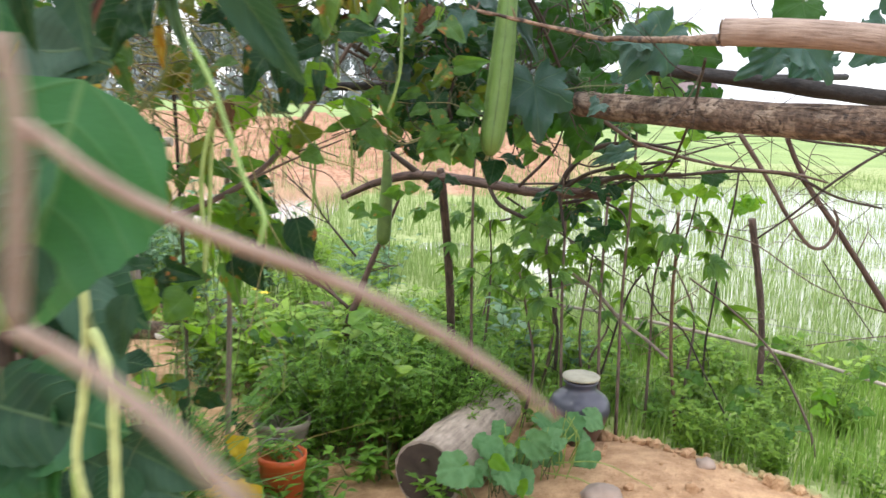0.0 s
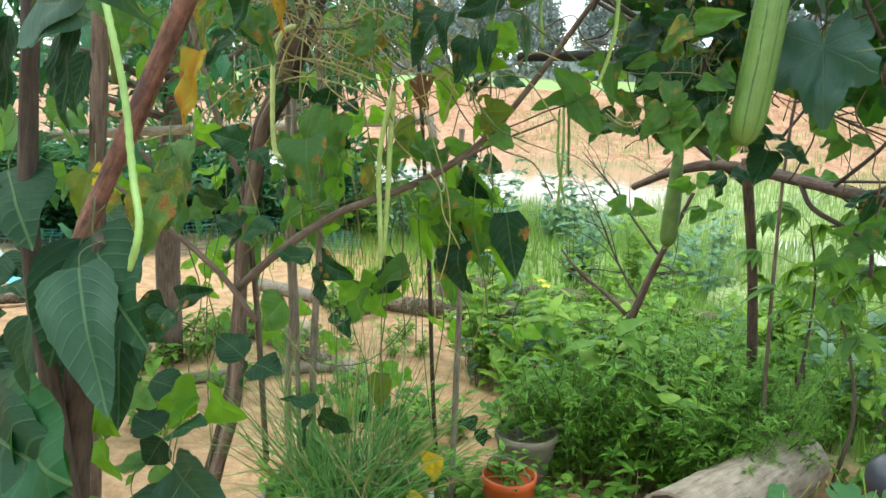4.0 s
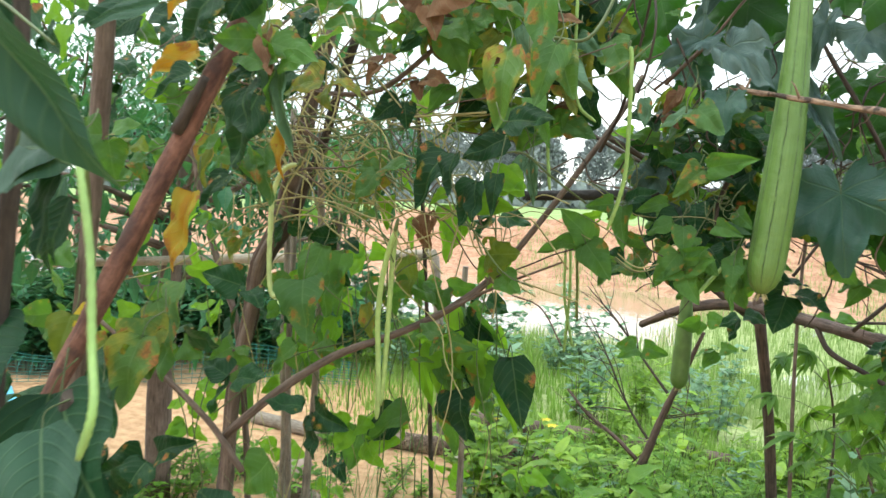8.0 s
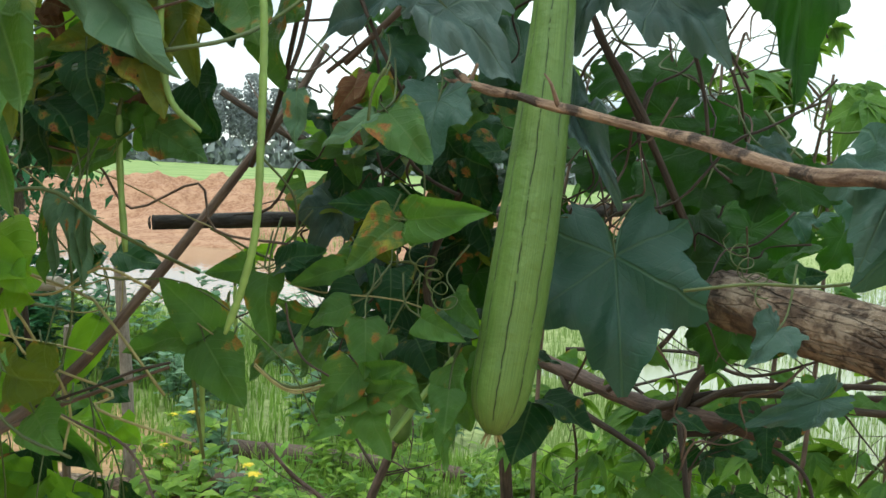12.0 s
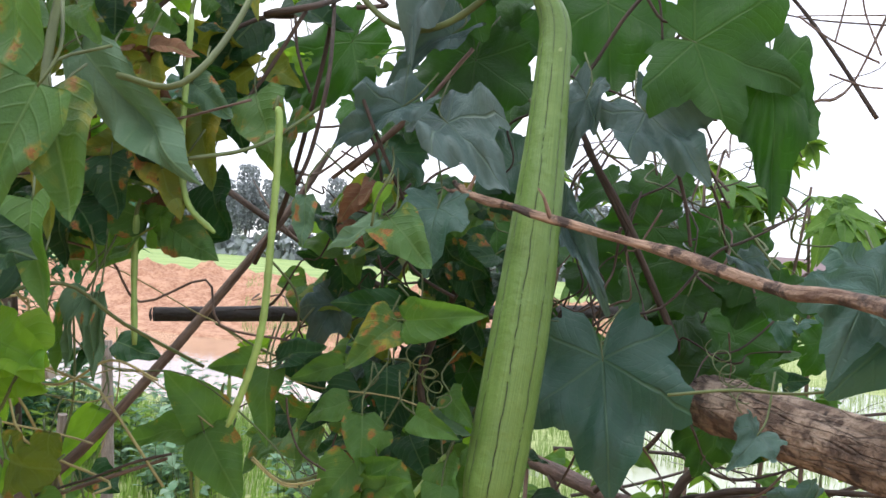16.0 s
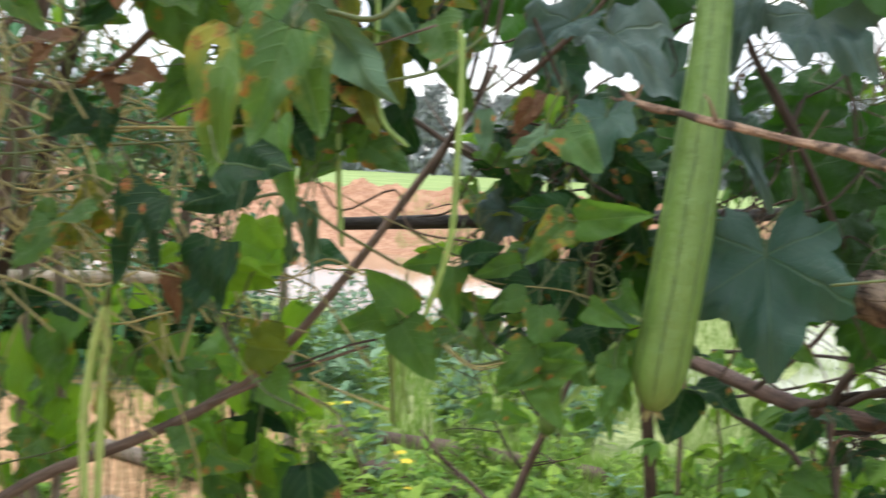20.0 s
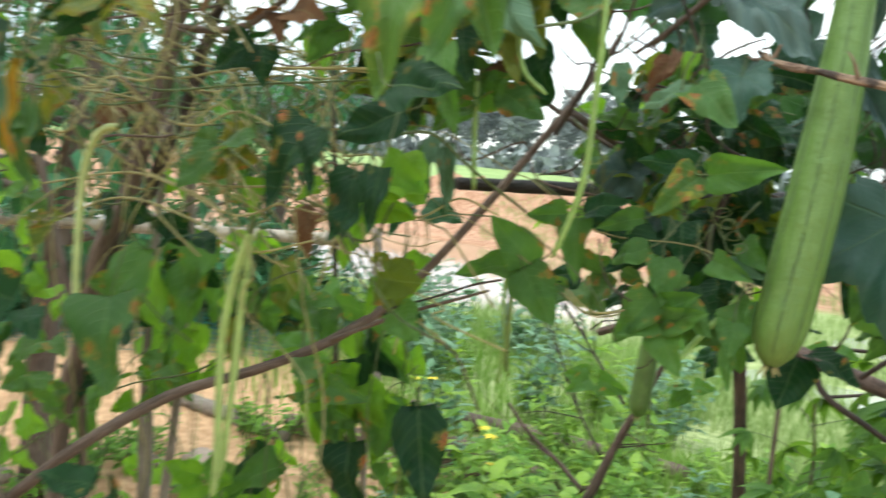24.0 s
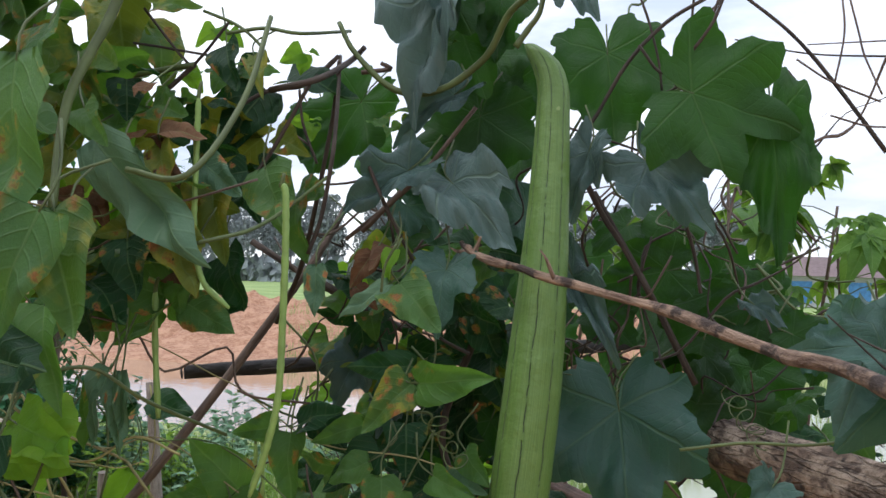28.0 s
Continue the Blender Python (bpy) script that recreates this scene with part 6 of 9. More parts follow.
leaf("bean", (-0.804, 2.103, 1.24), (-0.805, 2.08, 1.156), 1.00, -11, bean_vine, 97, stalk=0.05)
leaf("bean_light", (-0.819, 2.106, 1.087), (-0.813, 2.077, 0.987), 0.65, -10, bean_vine, 98, stalk=0.05)
leaf("bean", (-0.616, 2.112, 0.89), (-0.71, 2.091, 0.814), 0.75, 17, bean_vine, 99, stalk=0.05)
leaf("bean_yellow", (-0.978, 1.868, 1.528), (-0.971, 1.848, 1.358), 0.50, 19, bean_vine, 100, stalk=0.05)
leaf("bean_light", (-0.475, 2.119, 1.373), (-0.481, 2.096, 1.293), 0.70, 19, bean_vine, 101, stalk=0.05)
leaf("bean", (-1.201, 2.207, 0.877), (-1.16, 2.196, 0.755), 0.80, -21, bean_vine, 102, stalk=0.05)
leaf("bean_yellow", (-0.993, 1.962, 1.492), (-1.024, 1.937, 1.414), 0.80, -17, bean_vine, 103, stalk=0.05)
leaf("bean_light", (-0.614, 2.116, 1.611), (-0.564, 2.08, 1.529), 0.60, -16, bean_vine, 104, stalk=0.05)
leaf("bean", (-0.654, 2.203, 1.204), (-0.637, 2.185, 1.112), 0.60, 9, bean_vine, 105, stalk=0.05)
leaf("bean_rust", (-0.637, 1.373, 1.157), (-0.638, 1.335, 1.054), 1.00, -18, bean_vine, 106, stalk=0.05)
leaf("bean_dark", (-0.698, 1.355, 1.082), (-0.625, 1.316, 1.019), 1.00, -15, bean_vine, 107, stalk=0.05)
leaf("bean_rust", (-0.747, 1.503, 1.19), (-0.706, 1.488, 1.114), 1.00, -8, bean_vine, 108, stalk=0.05)
leaf("bean_orange", (-0.578, 1.412, 1.375), (-0.58, 1.379, 1.257), 0.45, -3, bean_vine, 109, stalk=0.05)
leaf("bean_dark", (-0.495, 1.437, 1.532), (-0.472, 1.403, 1.46), 1.35, 16, bean_vine, 110, stalk=0.05)
leaf("bean_grey", (-0.457, 1.455, 1.561), (-0.411, 1.438, 1.429), 0.34, -8, bean_vine, 111, stalk=0.05)
leaf("bean_orange", (-0.489, 1.506, 1.486), (-0.473, 1.494, 1.395), 0.30, -2, bean_vine, 112, stalk=0.05)
leaf("bean_spot", (-0.615, 1.611, 1.453), (-0.579, 1.587, 1.354), 0.70, 6, bean_vine, 113, stalk=0.05)
leaf("bean_dark", (-0.607, 1.518, 1.404), (-0.646, 1.49, 1.348), 0.75, 3, bean_vine, 114, stalk=0.05)
leaf("bean_dark", (-0.489, 1.319, 1.534), (-0.532, 1.292, 1.497), 0.75, 6, bean_vine, 115, stalk=0.05)
leaf("bean_orange", (-0.568, 1.408, 1.582), (-0.659, 1.4, 1.544), 0.50, -11, bean_vine, 116, stalk=0.05)
leaf("bean_brown", (-0.446, 1.418, 1.601), (-0.413, 1.389, 1.536), 0.60, 13, bean_vine, 117, stalk=0.05)
leaf("bean_light", (-0.996, 1.712, 1.311), (-1.031, 1.691, 1.216), 0.70, 2, bean_vine, 118, stalk=0.05)
leaf("bean", (-0.916, 2.212, 1.232), (-0.911, 2.196, 1.068), 0.90, -18, bean_vine, 119, stalk=0.05)
leaf("bean_olive", (-0.631, 2.109, 1.243), (-0.592, 2.076, 1.156), 0.90, 18, bean_vine, 120, stalk=0.05)
leaf("bean_light", (-0.518, 2.118, 1.363), (-0.501, 2.085, 1.274), 0.95, -3, bean_vine, 121, stalk=0.05)
leaf("bean_brown", (-0.557, 2.068, 1.342), (-0.537, 2.031, 1.265), 0.90, 8, bean_vine, 122, stalk=0.05)
leaf("bean_yellow", (-0.591, 1.954, 1.442), (-0.645, 1.927, 1.351), 0.65, 16, bean_vine, 123, stalk=0.05)
leaf("bean_yellow", (-0.331, 1.916, 1.685), (-0.371, 1.896, 1.62), 0.70, -7, bean_vine, 124, stalk=0.05)
leaf("bean_light", (-0.419, 2.101, 1.662), (-0.422, 2.097, 1.563), 0.60, -19, bean_vine, 125, stalk=0.05)
leaf("bean_light", (-0.724, 2.103, 0.807), (-0.655, 2.08, 0.765), 0.90, 21, bean_vine, 126, stalk=0.05)
leaf("bean", (-1.015, 2.212, 0.917), (-0.927, 2.182, 1.023), 0.80, 12, bean_vine, 127, stalk=0.05)
leaf("bean_light", (-1.139, 2.305, 0.993), (-1.022, 2.287, 0.955), 0.80, -12, bean_vine, 128, stalk=0.05)
leaf("bean", (-0.611, 2.315, 0.877), (-0.59, 2.295, 0.75), 0.70, -2, bean_vine, 129, stalk=0.05)
leaf("bean_light", (-0.463, 2.302, 0.975), (-0.43, 2.293, 0.828), 0.50, 19, bean_vine, 130, stalk=0.05)
leaf("bean_light", (-0.696, 2.206, 1.443), (-0.662, 2.178, 1.375), 0.50, 22, bean_vine, 131, stalk=0.05)
leaf("bean_yellow", (-0.731, 2.103, 1.127), (-0.698, 2.096, 1.041), 0.60, 4, bean_vine, 132, stalk=0.05)
leaf("bean", (-1.101, 2.319, 1.173), (-1.004, 2.278, 1.249), 0.80, -17, bean_vine, 133, stalk=0.05)
leaf("bean_spot", (-0.491, 1.461, 1.716), (-0.478, 1.433, 1.604), 1.20, 13, bean_vine, 134, stalk=0.05)
leaf("bean_dark", (-0.542, 1.423, 1.668), (-0.601, 1.41, 1.591), 1.00, -9, bean_vine, 135, stalk=0.05)
leaf("bean_orange", (-0.606, 1.477, 1.729), (-0.674, 1.448, 1.639), 0.70, -18, bean_vine, 136, stalk=0.05)
leaf("bean_dark", (-0.558, 1.528, 1.531), (-0.601, 1.516, 1.419), 1.00, -6, bean_vine, 137, stalk=0.05)
leaf("bean_yellow", (-0.644, 1.41, 1.166), (-0.675, 1.387, 1.059), 1.00, -3, bean_vine, 138, stalk=0.05)
leaf("bean_spot", (-0.708, 1.517, 1.223), (-0.689, 1.492, 1.141), 0.70, 2, bean_vine, 139, stalk=0.05)
leaf("bean_light", (-0.825, 1.501, 1.75), (-0.931, 1.475, 1.706), 0.70, -5, bean_vine, 140, stalk=0.05)
leaf("bean_light", (-1.134, 1.618, 1.693), (-1.128, 1.6, 1.619), 0.70, -13, bean_vine, 141, stalk=0.05)
leaf("bean_light", (-1.187, 1.502, 1.376), (-1.236, 1.497, 1.469), 0.80, 16, bean_vine, 142, stalk=0.05)
leaf("bean_yellow", (-1.126, 1.716, 1.046), (-1.194, 1.694, 0.975), 0.70, 13, bean_vine, 143, stalk=0.05)
leaf("bean_light", (-0.928, 2.1, 1.193), (-0.853, 2.077, 1.073), 0.70, 12, bean_vine, 144, stalk=0.05)
leaf("bean", (-0.635, 2.004, 1.479), (-0.63, 1.979, 1.364), 0.70, 21, bean_vine, 145, stalk=0.05)
leaf("bean_light", (-1.258, 2.119, 1.166), (-1.274, 2.091, 1.244), 0.80, -11, bean_vine, 146, stalk=0.05)
leaf("bean_spot", (-0.649, 1.767, 1.214), (-0.613, 1.735, 1.101), 1.00, -16, bean_vine, 147, stalk=0.05)
leaf("bean", (-0.637, 1.809, 1.277), (-0.658, 1.777, 1.17), 0.80, 0, bean_vine, 148, stalk=0.05)
leaf("bean_light", (-0.563, 2.206, 1.326), (-0.572, 2.184, 1.226), 0.70, 4, bean_vine, 149, stalk=0.05)
leaf("bean", (-0.78, 1.912, 1.056), (-0.826, 1.899, 0.982), 0.90, 18, bean_vine, 150, stalk=0.05)
leaf("bean_light", (-0.657, 2.204, 1.324), (-0.668, 2.186, 1.25), 0.80, 20, bean_vine, 151, stalk=0.05)
leaf("bean", (-0.835, 2.112, 1.211), (-0.83, 2.08, 1.088), 1.00, 8, bean_vine, 152, stalk=0.05)
leaf("bean", (-0.878, 2.313, 0.768), (-0.901, 2.292, 0.653), 1.00, -17, bean_vine, 153, stalk=0.05)
leaf("bean_light", (-0.709, 2.218, 0.826), (-0.753, 2.178, 0.751), 1.00, -16, bean_vine, 154, stalk=0.05)
leaf("bean_light", (-1.196, 2.413, 0.953), (-1.046, 2.383, 0.911), 0.90, 16, bean_vine, 155, stalk=0.05)
leaf("bean_olive", (-0.75, 2.206, 0.564), (-0.745, 2.188, 0.473), 1.00, 0, bean_vine, 156, stalk=0.05)
leaf("bean_light", (-0.556, 2.219, 1.333), (-0.564, 2.196, 1.26), 0.90, -20, bean_vine, 157, stalk=0.05)
leaf("bean", (-1.034, 2.31, 0.995), (-1.027, 2.286, 0.852), 0.70, 16, bean_vine, 158, stalk=0.05)
leaf("luffa", (-0.132, 2.264, 1.803), (-0.19, 2.249, 1.704), 0.75, -8, luffa_vine, 0, stalk=0.05)
leaf("luffa", (-0.218, 2.307, 1.789), (-0.228, 2.285, 1.719), 0.90, -6, luffa_vine, 1, stalk=0.05)
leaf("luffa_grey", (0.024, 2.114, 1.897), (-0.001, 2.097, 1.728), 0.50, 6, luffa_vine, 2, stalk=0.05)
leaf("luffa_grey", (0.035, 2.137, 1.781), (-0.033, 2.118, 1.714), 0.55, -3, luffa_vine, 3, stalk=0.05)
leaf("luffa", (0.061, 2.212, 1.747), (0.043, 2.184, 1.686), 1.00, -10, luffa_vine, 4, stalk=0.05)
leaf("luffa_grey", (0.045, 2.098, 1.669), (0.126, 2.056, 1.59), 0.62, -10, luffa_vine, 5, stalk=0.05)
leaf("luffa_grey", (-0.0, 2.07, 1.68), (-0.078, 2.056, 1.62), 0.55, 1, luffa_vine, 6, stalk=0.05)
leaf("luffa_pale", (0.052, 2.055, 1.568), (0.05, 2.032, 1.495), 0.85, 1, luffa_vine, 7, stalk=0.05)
leaf("luffa", (-0.007, 2.166, 1.96), (0.051, 2.143, 1.86), 0.85, 2, luffa_vine, 8, stalk=0.05)
leaf("luffa", (0.211, 2.213, 1.845), (0.224, 2.19, 1.725), 0.90, -5, luffa_vine, 9, stalk=0.05)
leaf("luffa_star", (0.310, 2.100, 1.768), (0.425, 2.120, 1.726), 0.92, 6, luffa_vine, 10, stalk=0.05)
leaf("luffa", (0.396, 2.137, 1.742), (0.403, 2.113, 1.583), 0.40, -1, luffa_vine, 11, stalk=0.05)
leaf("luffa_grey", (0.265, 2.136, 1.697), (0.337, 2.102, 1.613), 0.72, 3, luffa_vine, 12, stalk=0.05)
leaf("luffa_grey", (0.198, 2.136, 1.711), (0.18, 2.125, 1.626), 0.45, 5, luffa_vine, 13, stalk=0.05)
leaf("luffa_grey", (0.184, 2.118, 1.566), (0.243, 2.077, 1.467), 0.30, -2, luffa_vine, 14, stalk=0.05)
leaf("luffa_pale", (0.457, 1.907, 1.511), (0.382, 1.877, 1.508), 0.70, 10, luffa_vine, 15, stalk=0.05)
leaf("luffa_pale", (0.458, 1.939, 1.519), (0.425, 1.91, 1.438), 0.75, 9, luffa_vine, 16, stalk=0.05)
leaf("luffa", (0.29, 2.304, 1.577), (0.2, 2.293, 1.555), 0.75, -8, luffa_vine, 17, stalk=0.05)
leaf("luffa", (0.409, 2.301, 1.544), (0.324, 2.293, 1.498), 0.80, -1, luffa_vine, 18, stalk=0.05)
leaf("luffa", (0.296, 2.364, 1.648), (0.305, 2.334, 1.579), 0.90, 9, luffa_vine, 19, stalk=0.05)
leaf("luffa", (0.432, 2.215, 1.505), (0.473, 2.198, 1.487), 1.00, -5, luffa_vine, 20, stalk=0.05)
leaf("luffa_grey", (0.384, 2.162, 1.539), (0.414, 2.132, 1.516), 0.50, -2, luffa_vine, 21, stalk=0.05)
leaf("luffa", (0.233, 2.363, 1.639), (0.19, 2.328, 1.597), 0.80, 5, luffa_vine, 22, stalk=0.05)
leaf("luffa", (0.053, 2.265, 1.861), (0.091, 2.234, 1.792), 0.90, -10, luffa_vine, 23, stalk=0.05)
leaf("luffa_grey", (0.181, 2.059, 1.876), (0.215, 2.025, 1.827), 0.70, -5, luffa_vine, 24, stalk=0.05)
leaf("luffa_grey", (-0.124, 2.252, 1.444), (-0.146, 2.237, 1.376), 0.80, -7, luffa_vine, 25, stalk=0.05)
leaf("luffa_grey", (-0.083, 2.302, 1.377), (-0.097, 2.276, 1.331), 0.80, -1, luffa_vine, 26, stalk=0.05)
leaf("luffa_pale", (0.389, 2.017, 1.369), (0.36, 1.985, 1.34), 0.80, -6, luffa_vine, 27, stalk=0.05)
leaf("luffa", (0.025, 2.218, 1.725), (0.054, 2.198, 1.673), 1.00, -5, luffa_vine, 28, stalk=0.05)
leaf("luffa", (-0.203, 2.318, 1.78), (-0.211, 2.281, 1.702), 1.00, -5, luffa_vine, 29, stalk=0.05)
leaf("luffa", (0.056, 2.314, 1.363), (0.032, 2.293, 1.292), 0.90, 8, luffa_vine, 30, stalk=0.05)
leaf("luffa", (-0.009, 2.356, 1.309), (-0.019, 2.342, 1.243), 0.90, 9, luffa_vine, 31, stalk=0.05)
leaf("luffa", (0.348, 2.367, 1.549), (0.438, 2.325, 1.477), 1.00, -5, luffa_vine, 32, stalk=0.05)
leaf("luffa_pale", (0.520, 1.953, 1.528), (0.431, 1.945, 1.420), 0.70, -9, luffa_vine, 33, stalk=0.05)
leaf("luffa_pale", (1.124, 2.219, 1.564), (1.04, 2.183, 1.48), 0.90, -9, luffa_vine, 34, stalk=0.05)
leaf("luffa_pale", (0.943, 2.313, 1.551), (0.926, 2.293, 1.452), 0.90, 5, luffa_vine, 35, stalk=0.05)
leaf("luffa", (0.816, 2.602, 1.374), (0.74, 2.595, 1.289), 0.90, -6, luffa_vine, 36, stalk=0.05)
leaf("luffa", (0.709, 1.608, 1.571), (0.649, 1.585, 1.529), 1.00, 5, luffa_vine, 37, stalk=0.05)
leaf("luffa_pale", (0.497, 2.311, 1.239), (0.409, 2.291, 1.2), 0.45, 2, luffa_vine, 38, stalk=0.05)
leaf("luffa", (0.274, 2.517, 1.351), (0.311, 2.481, 1.29), 0.80, -9, luffa_vine, 39, stalk=0.05)
leaf("luffa", (0.147, 2.404, 1.365), (0.199, 2.391, 1.323), 0.80, -1, luffa_vine, 40, stalk=0.05)
leaf("luffa", (0.336, 2.405, 1.519), (0.313, 2.386, 1.45), 1.00, -4, luffa_vine, 41, stalk=0.05)
leaf("luffa", (0.419, 2.319, 1.52), (0.395, 2.283, 1.456), 1.00, 2, luffa_vine, 42, stalk=0.05)
leaf("luffa", (0.206, 2.307, 1.516), (0.251, 2.282, 1.475), 0.90, -3, luffa_vine, 43, stalk=0.05)
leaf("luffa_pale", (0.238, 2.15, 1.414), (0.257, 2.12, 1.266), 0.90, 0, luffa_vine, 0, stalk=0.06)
leaf("yellow_leaf", (-0.537, 2.120, 0.426), (-0.537, 2.120, 0.348), 1.10, 10, bean_vine, 209)
leaf("yellow_leaf", (-0.493, 1.950, 0.370), (-0.446, 1.950, 0.306), 1.10, 10, bean_vine, 210)
leaf("yellow_leaf", (-0.458, 1.950, 0.370), (-0.464, 1.950, 0.259), 1.10, 10, bean_vine, 211)
leaf("yellow_leaf", (-0.616, 2.120, 0.281), (-0.520, 2.120, 0.226), 1.10, 10, bean_vine, 212)
stem("stem", [(-0.177, 1.800, 1.647, 0.0030), (-0.117, 1.800, 1.642, 0.0030), (-0.093, 1.850, 1.716, 0.0030), (-0.093, 1.900, 1.810, 0.0025)], "vine", bean_vine, 7, 0.12, seed=1)
stem("stem", [(-0.171, 1.700, 1.599, 0.0035), (-0.177, 1.720, 1.691, 0.0040), (-0.161, 1.750, 1.772, 0.0045), (-0.152, 1.750, 1.809, 0.0045)], "vine", bean_vine, 7, 0.12, seed=2)
stem("stem", [(-0.134, 1.850, 1.585, 0.0020), (-0.103, 1.900, 1.602, 0.0020), (-0.108, 2.000, 1.636, 0.0020), (-0.083, 2.050, 1.676, 0.0020)], "vine", bean_vine, 7, 0.12, seed=3)
stem("stem", [(-0.300, 1.800, 1.445, 0.0020), (-0.249, 1.850, 1.464, 0.0020), (-0.214, 1.900, 1.427, 0.0020), (-0.179, 2.000, 1.379, 0.0020)], "vine", bean_vine, 7, 0.12, seed=4)
stem("stem", [(-0.194, 2.050, 1.421, 0.0015), (-0.129, 2.100, 1.386, 0.0015), (-0.117, 2.100, 1.454, 0.0015), (-0.164, 2.100, 1.506, 0.0015)], "vine", bean_vine, 7, 0.12, seed=5)
stem("stem", [(-0.200, 2.030, 1.311, 0.0022), (-0.208, 2.050, 1.240, 0.0020), (-0.221, 2.100, 1.143, 0.0020)], "vine", bean_vine, 7, 0.12, seed=6)
stem("stem", [(-0.135, 2.040, 1.278, 0.0020), (-0.096, 2.050, 1.255, 0.0020), (-0.046, 2.060, 1.269, 0.0020)], "vine", bean_vine, 7, 0.12, seed=7)
stem("stem", [(-1.023, 1.900, 1.563, 0.0020), (-0.837, 1.900, 1.525, 0.0020), (-0.702, 1.900, 1.509, 0.0020), (-0.574, 1.900, 1.528, 0.0020), (-0.318, 1.850, 1.533, 0.0020)], "dryvine", bean_vine, 7, 0.12, seed=8)
stem("stem", [(-1.092, 1.900, 1.675, 0.0018), (-0.921, 1.920, 1.621, 0.0018), (-0.771, 1.950, 1.637, 0.0018), (-0.586, 1.900, 1.552, 0.0018)], "dryvine", bean_vine, 7, 0.12, seed=9)
stem("stem", [(-0.957, 1.950, 1.505, 0.0018), (-0.753, 1.900, 1.445, 0.0018), (-0.698, 1.950, 1.365, 0.0018), (-0.512, 1.950, 1.374, 0.0018)], "dryvine", bean_vine, 7, 0.12, seed=10)
stem("stem", [(-1.168, 1.700, 1.164, 0.0016), (-1.018, 1.800, 1.215, 0.0016), (-0.894, 1.900, 1.341, 0.0016), (-0.777, 1.950, 1.339, 0.0016)], "dryvine", bean_vine, 7, 0.12, seed=12)
stem("stem", [(-1.092, 1.950, 1.534, 0.0016), (-1.040, 1.950, 1.617, 0.0016), (-0.928, 1.950, 1.672, 0.0016), (-0.899, 1.950, 1.746, 0.0016)], "dryvine", bean_vine, 7, 0.12, seed=13)
stem("stem", [(-0.703, 1.900, 1.535, 0.0016), (-0.606, 1.900, 1.486, 0.0016), (-0.570, 1.900, 1.430, 0.0016), (-0.608, 1.920, 1.349, 0.0016)], "dryvine", bean_vine, 7, 0.12, seed=14)
stem("stem", [(-0.859, 1.900, 0.774, 0.0016), (-0.797, 1.950, 0.675, 0.0016), (-0.670, 2.000, 0.673, 0.0016), (-0.610, 2.100, 0.754, 0.0016), (-0.610, 2.200, 0.873, 0.0016)], "vine", bean_vine, 7, 0.12, seed=15)
stem("stem", [(-1.000, 1.900, 0.874, 0.0016), (-0.836, 1.950, 1.010, 0.0016), (-0.681, 2.000, 1.075, 0.0016), (-0.594, 2.000, 1.211, 0.0016), (-0.482, 2.000, 1.268, 0.0016)], "vine", bean_vine, 7, 0.12, seed=16)
stem("stem", [(-0.074, 1.980, 1.360, 0.0012), (-0.069, 1.980, 1.335, 0.0012), (-0.054, 1.980, 1.306, 0.0012), (-0.026, 1.980, 1.291, 0.0012)], "darktwig", bean_vine, 5, 0.1, seed=460)
stem("stem", [(-0.114, 2.000, 1.290, 0.0013), (-0.091, 2.000, 1.273, 0.0013), (-0.068, 2.000, 1.267, 0.0013), (-0.026, 2.000, 1.280, 0.0013)], "dryvine", bean_vine, 5, 0.1, seed=461)
stem("stem", [(-0.124, 2.020, 1.282, 0.0011), (-0.095, 2.020, 1.263, 0.0011), (-0.071, 2.020, 1.259, 0.0011), (-0.033, 2.020, 1.273, 0.0011)], "dryvine", bean_vine, 5, 0.1, seed=462)
stem("stem", [(-0.018, 2.080, 1.513, 0.0014), (-0.010, 2.080, 1.484, 0.0014), (-0.016, 2.080, 1.458, 0.0014), (-0.025, 2.080, 1.443, 0.0014)], "darktwig", bean_vine, 5, 0.1, seed=463)
stem("stem", [(-0.004, 2.000, 1.542, 0.0016), (-0.001, 2.000, 1.569, 0.0016), (0.011, 2.000, 1.593, 0.0016)], "vine", bean_vine, 5, 0.1, seed=464)
stem("stem", [(-0.383, 1.900, 1.381, 0.0014), (-0.327, 1.900, 1.363, 0.0014), (-0.274, 1.900, 1.363, 0.0014), (-0.225, 1.900, 1.391, 0.0014), (-0.174, 1.900, 1.377, 0.0014)], "dryvine", bean_vine, 5, 0.1, seed=465)
stem("stem", [(-0.357, 1.850, 1.332, 0.0016), (-0.312, 1.850, 1.331, 0.0016), (-0.290, 1.850, 1.372, 0.0016), (-0.269, 1.850, 1.408, 0.0016)], "vine", bean_vine, 5, 0.1, seed=466)
stem("stem", [(-0.332, 1.950, 1.233, 0.0016), (-0.265, 1.950, 1.261, 0.0016), (-0.220, 1.950, 1.282, 0.0016), (-0.181, 1.950, 1.295, 0.0016)], "darktwig", bean_vine, 5, 0.1, seed=467)
stem("stem", [(-0.325, 1.950, 1.234, 0.0014), (-0.289, 1.950, 1.221, 0.0014), (-0.250, 1.950, 1.202, 0.0014)], "dryvine", bean_vine, 5, 0.1, seed=468)
stem("stem", [(0.024, 2.120, 1.562, 0.0022), (0.007, 2.120, 1.513, 0.0022), (0.030, 2.120, 1.488, 0.0022), (0.066, 2.120, 1.471, 0.0022)], "darktwig", bean_vine, 5, 0.1, seed=469)
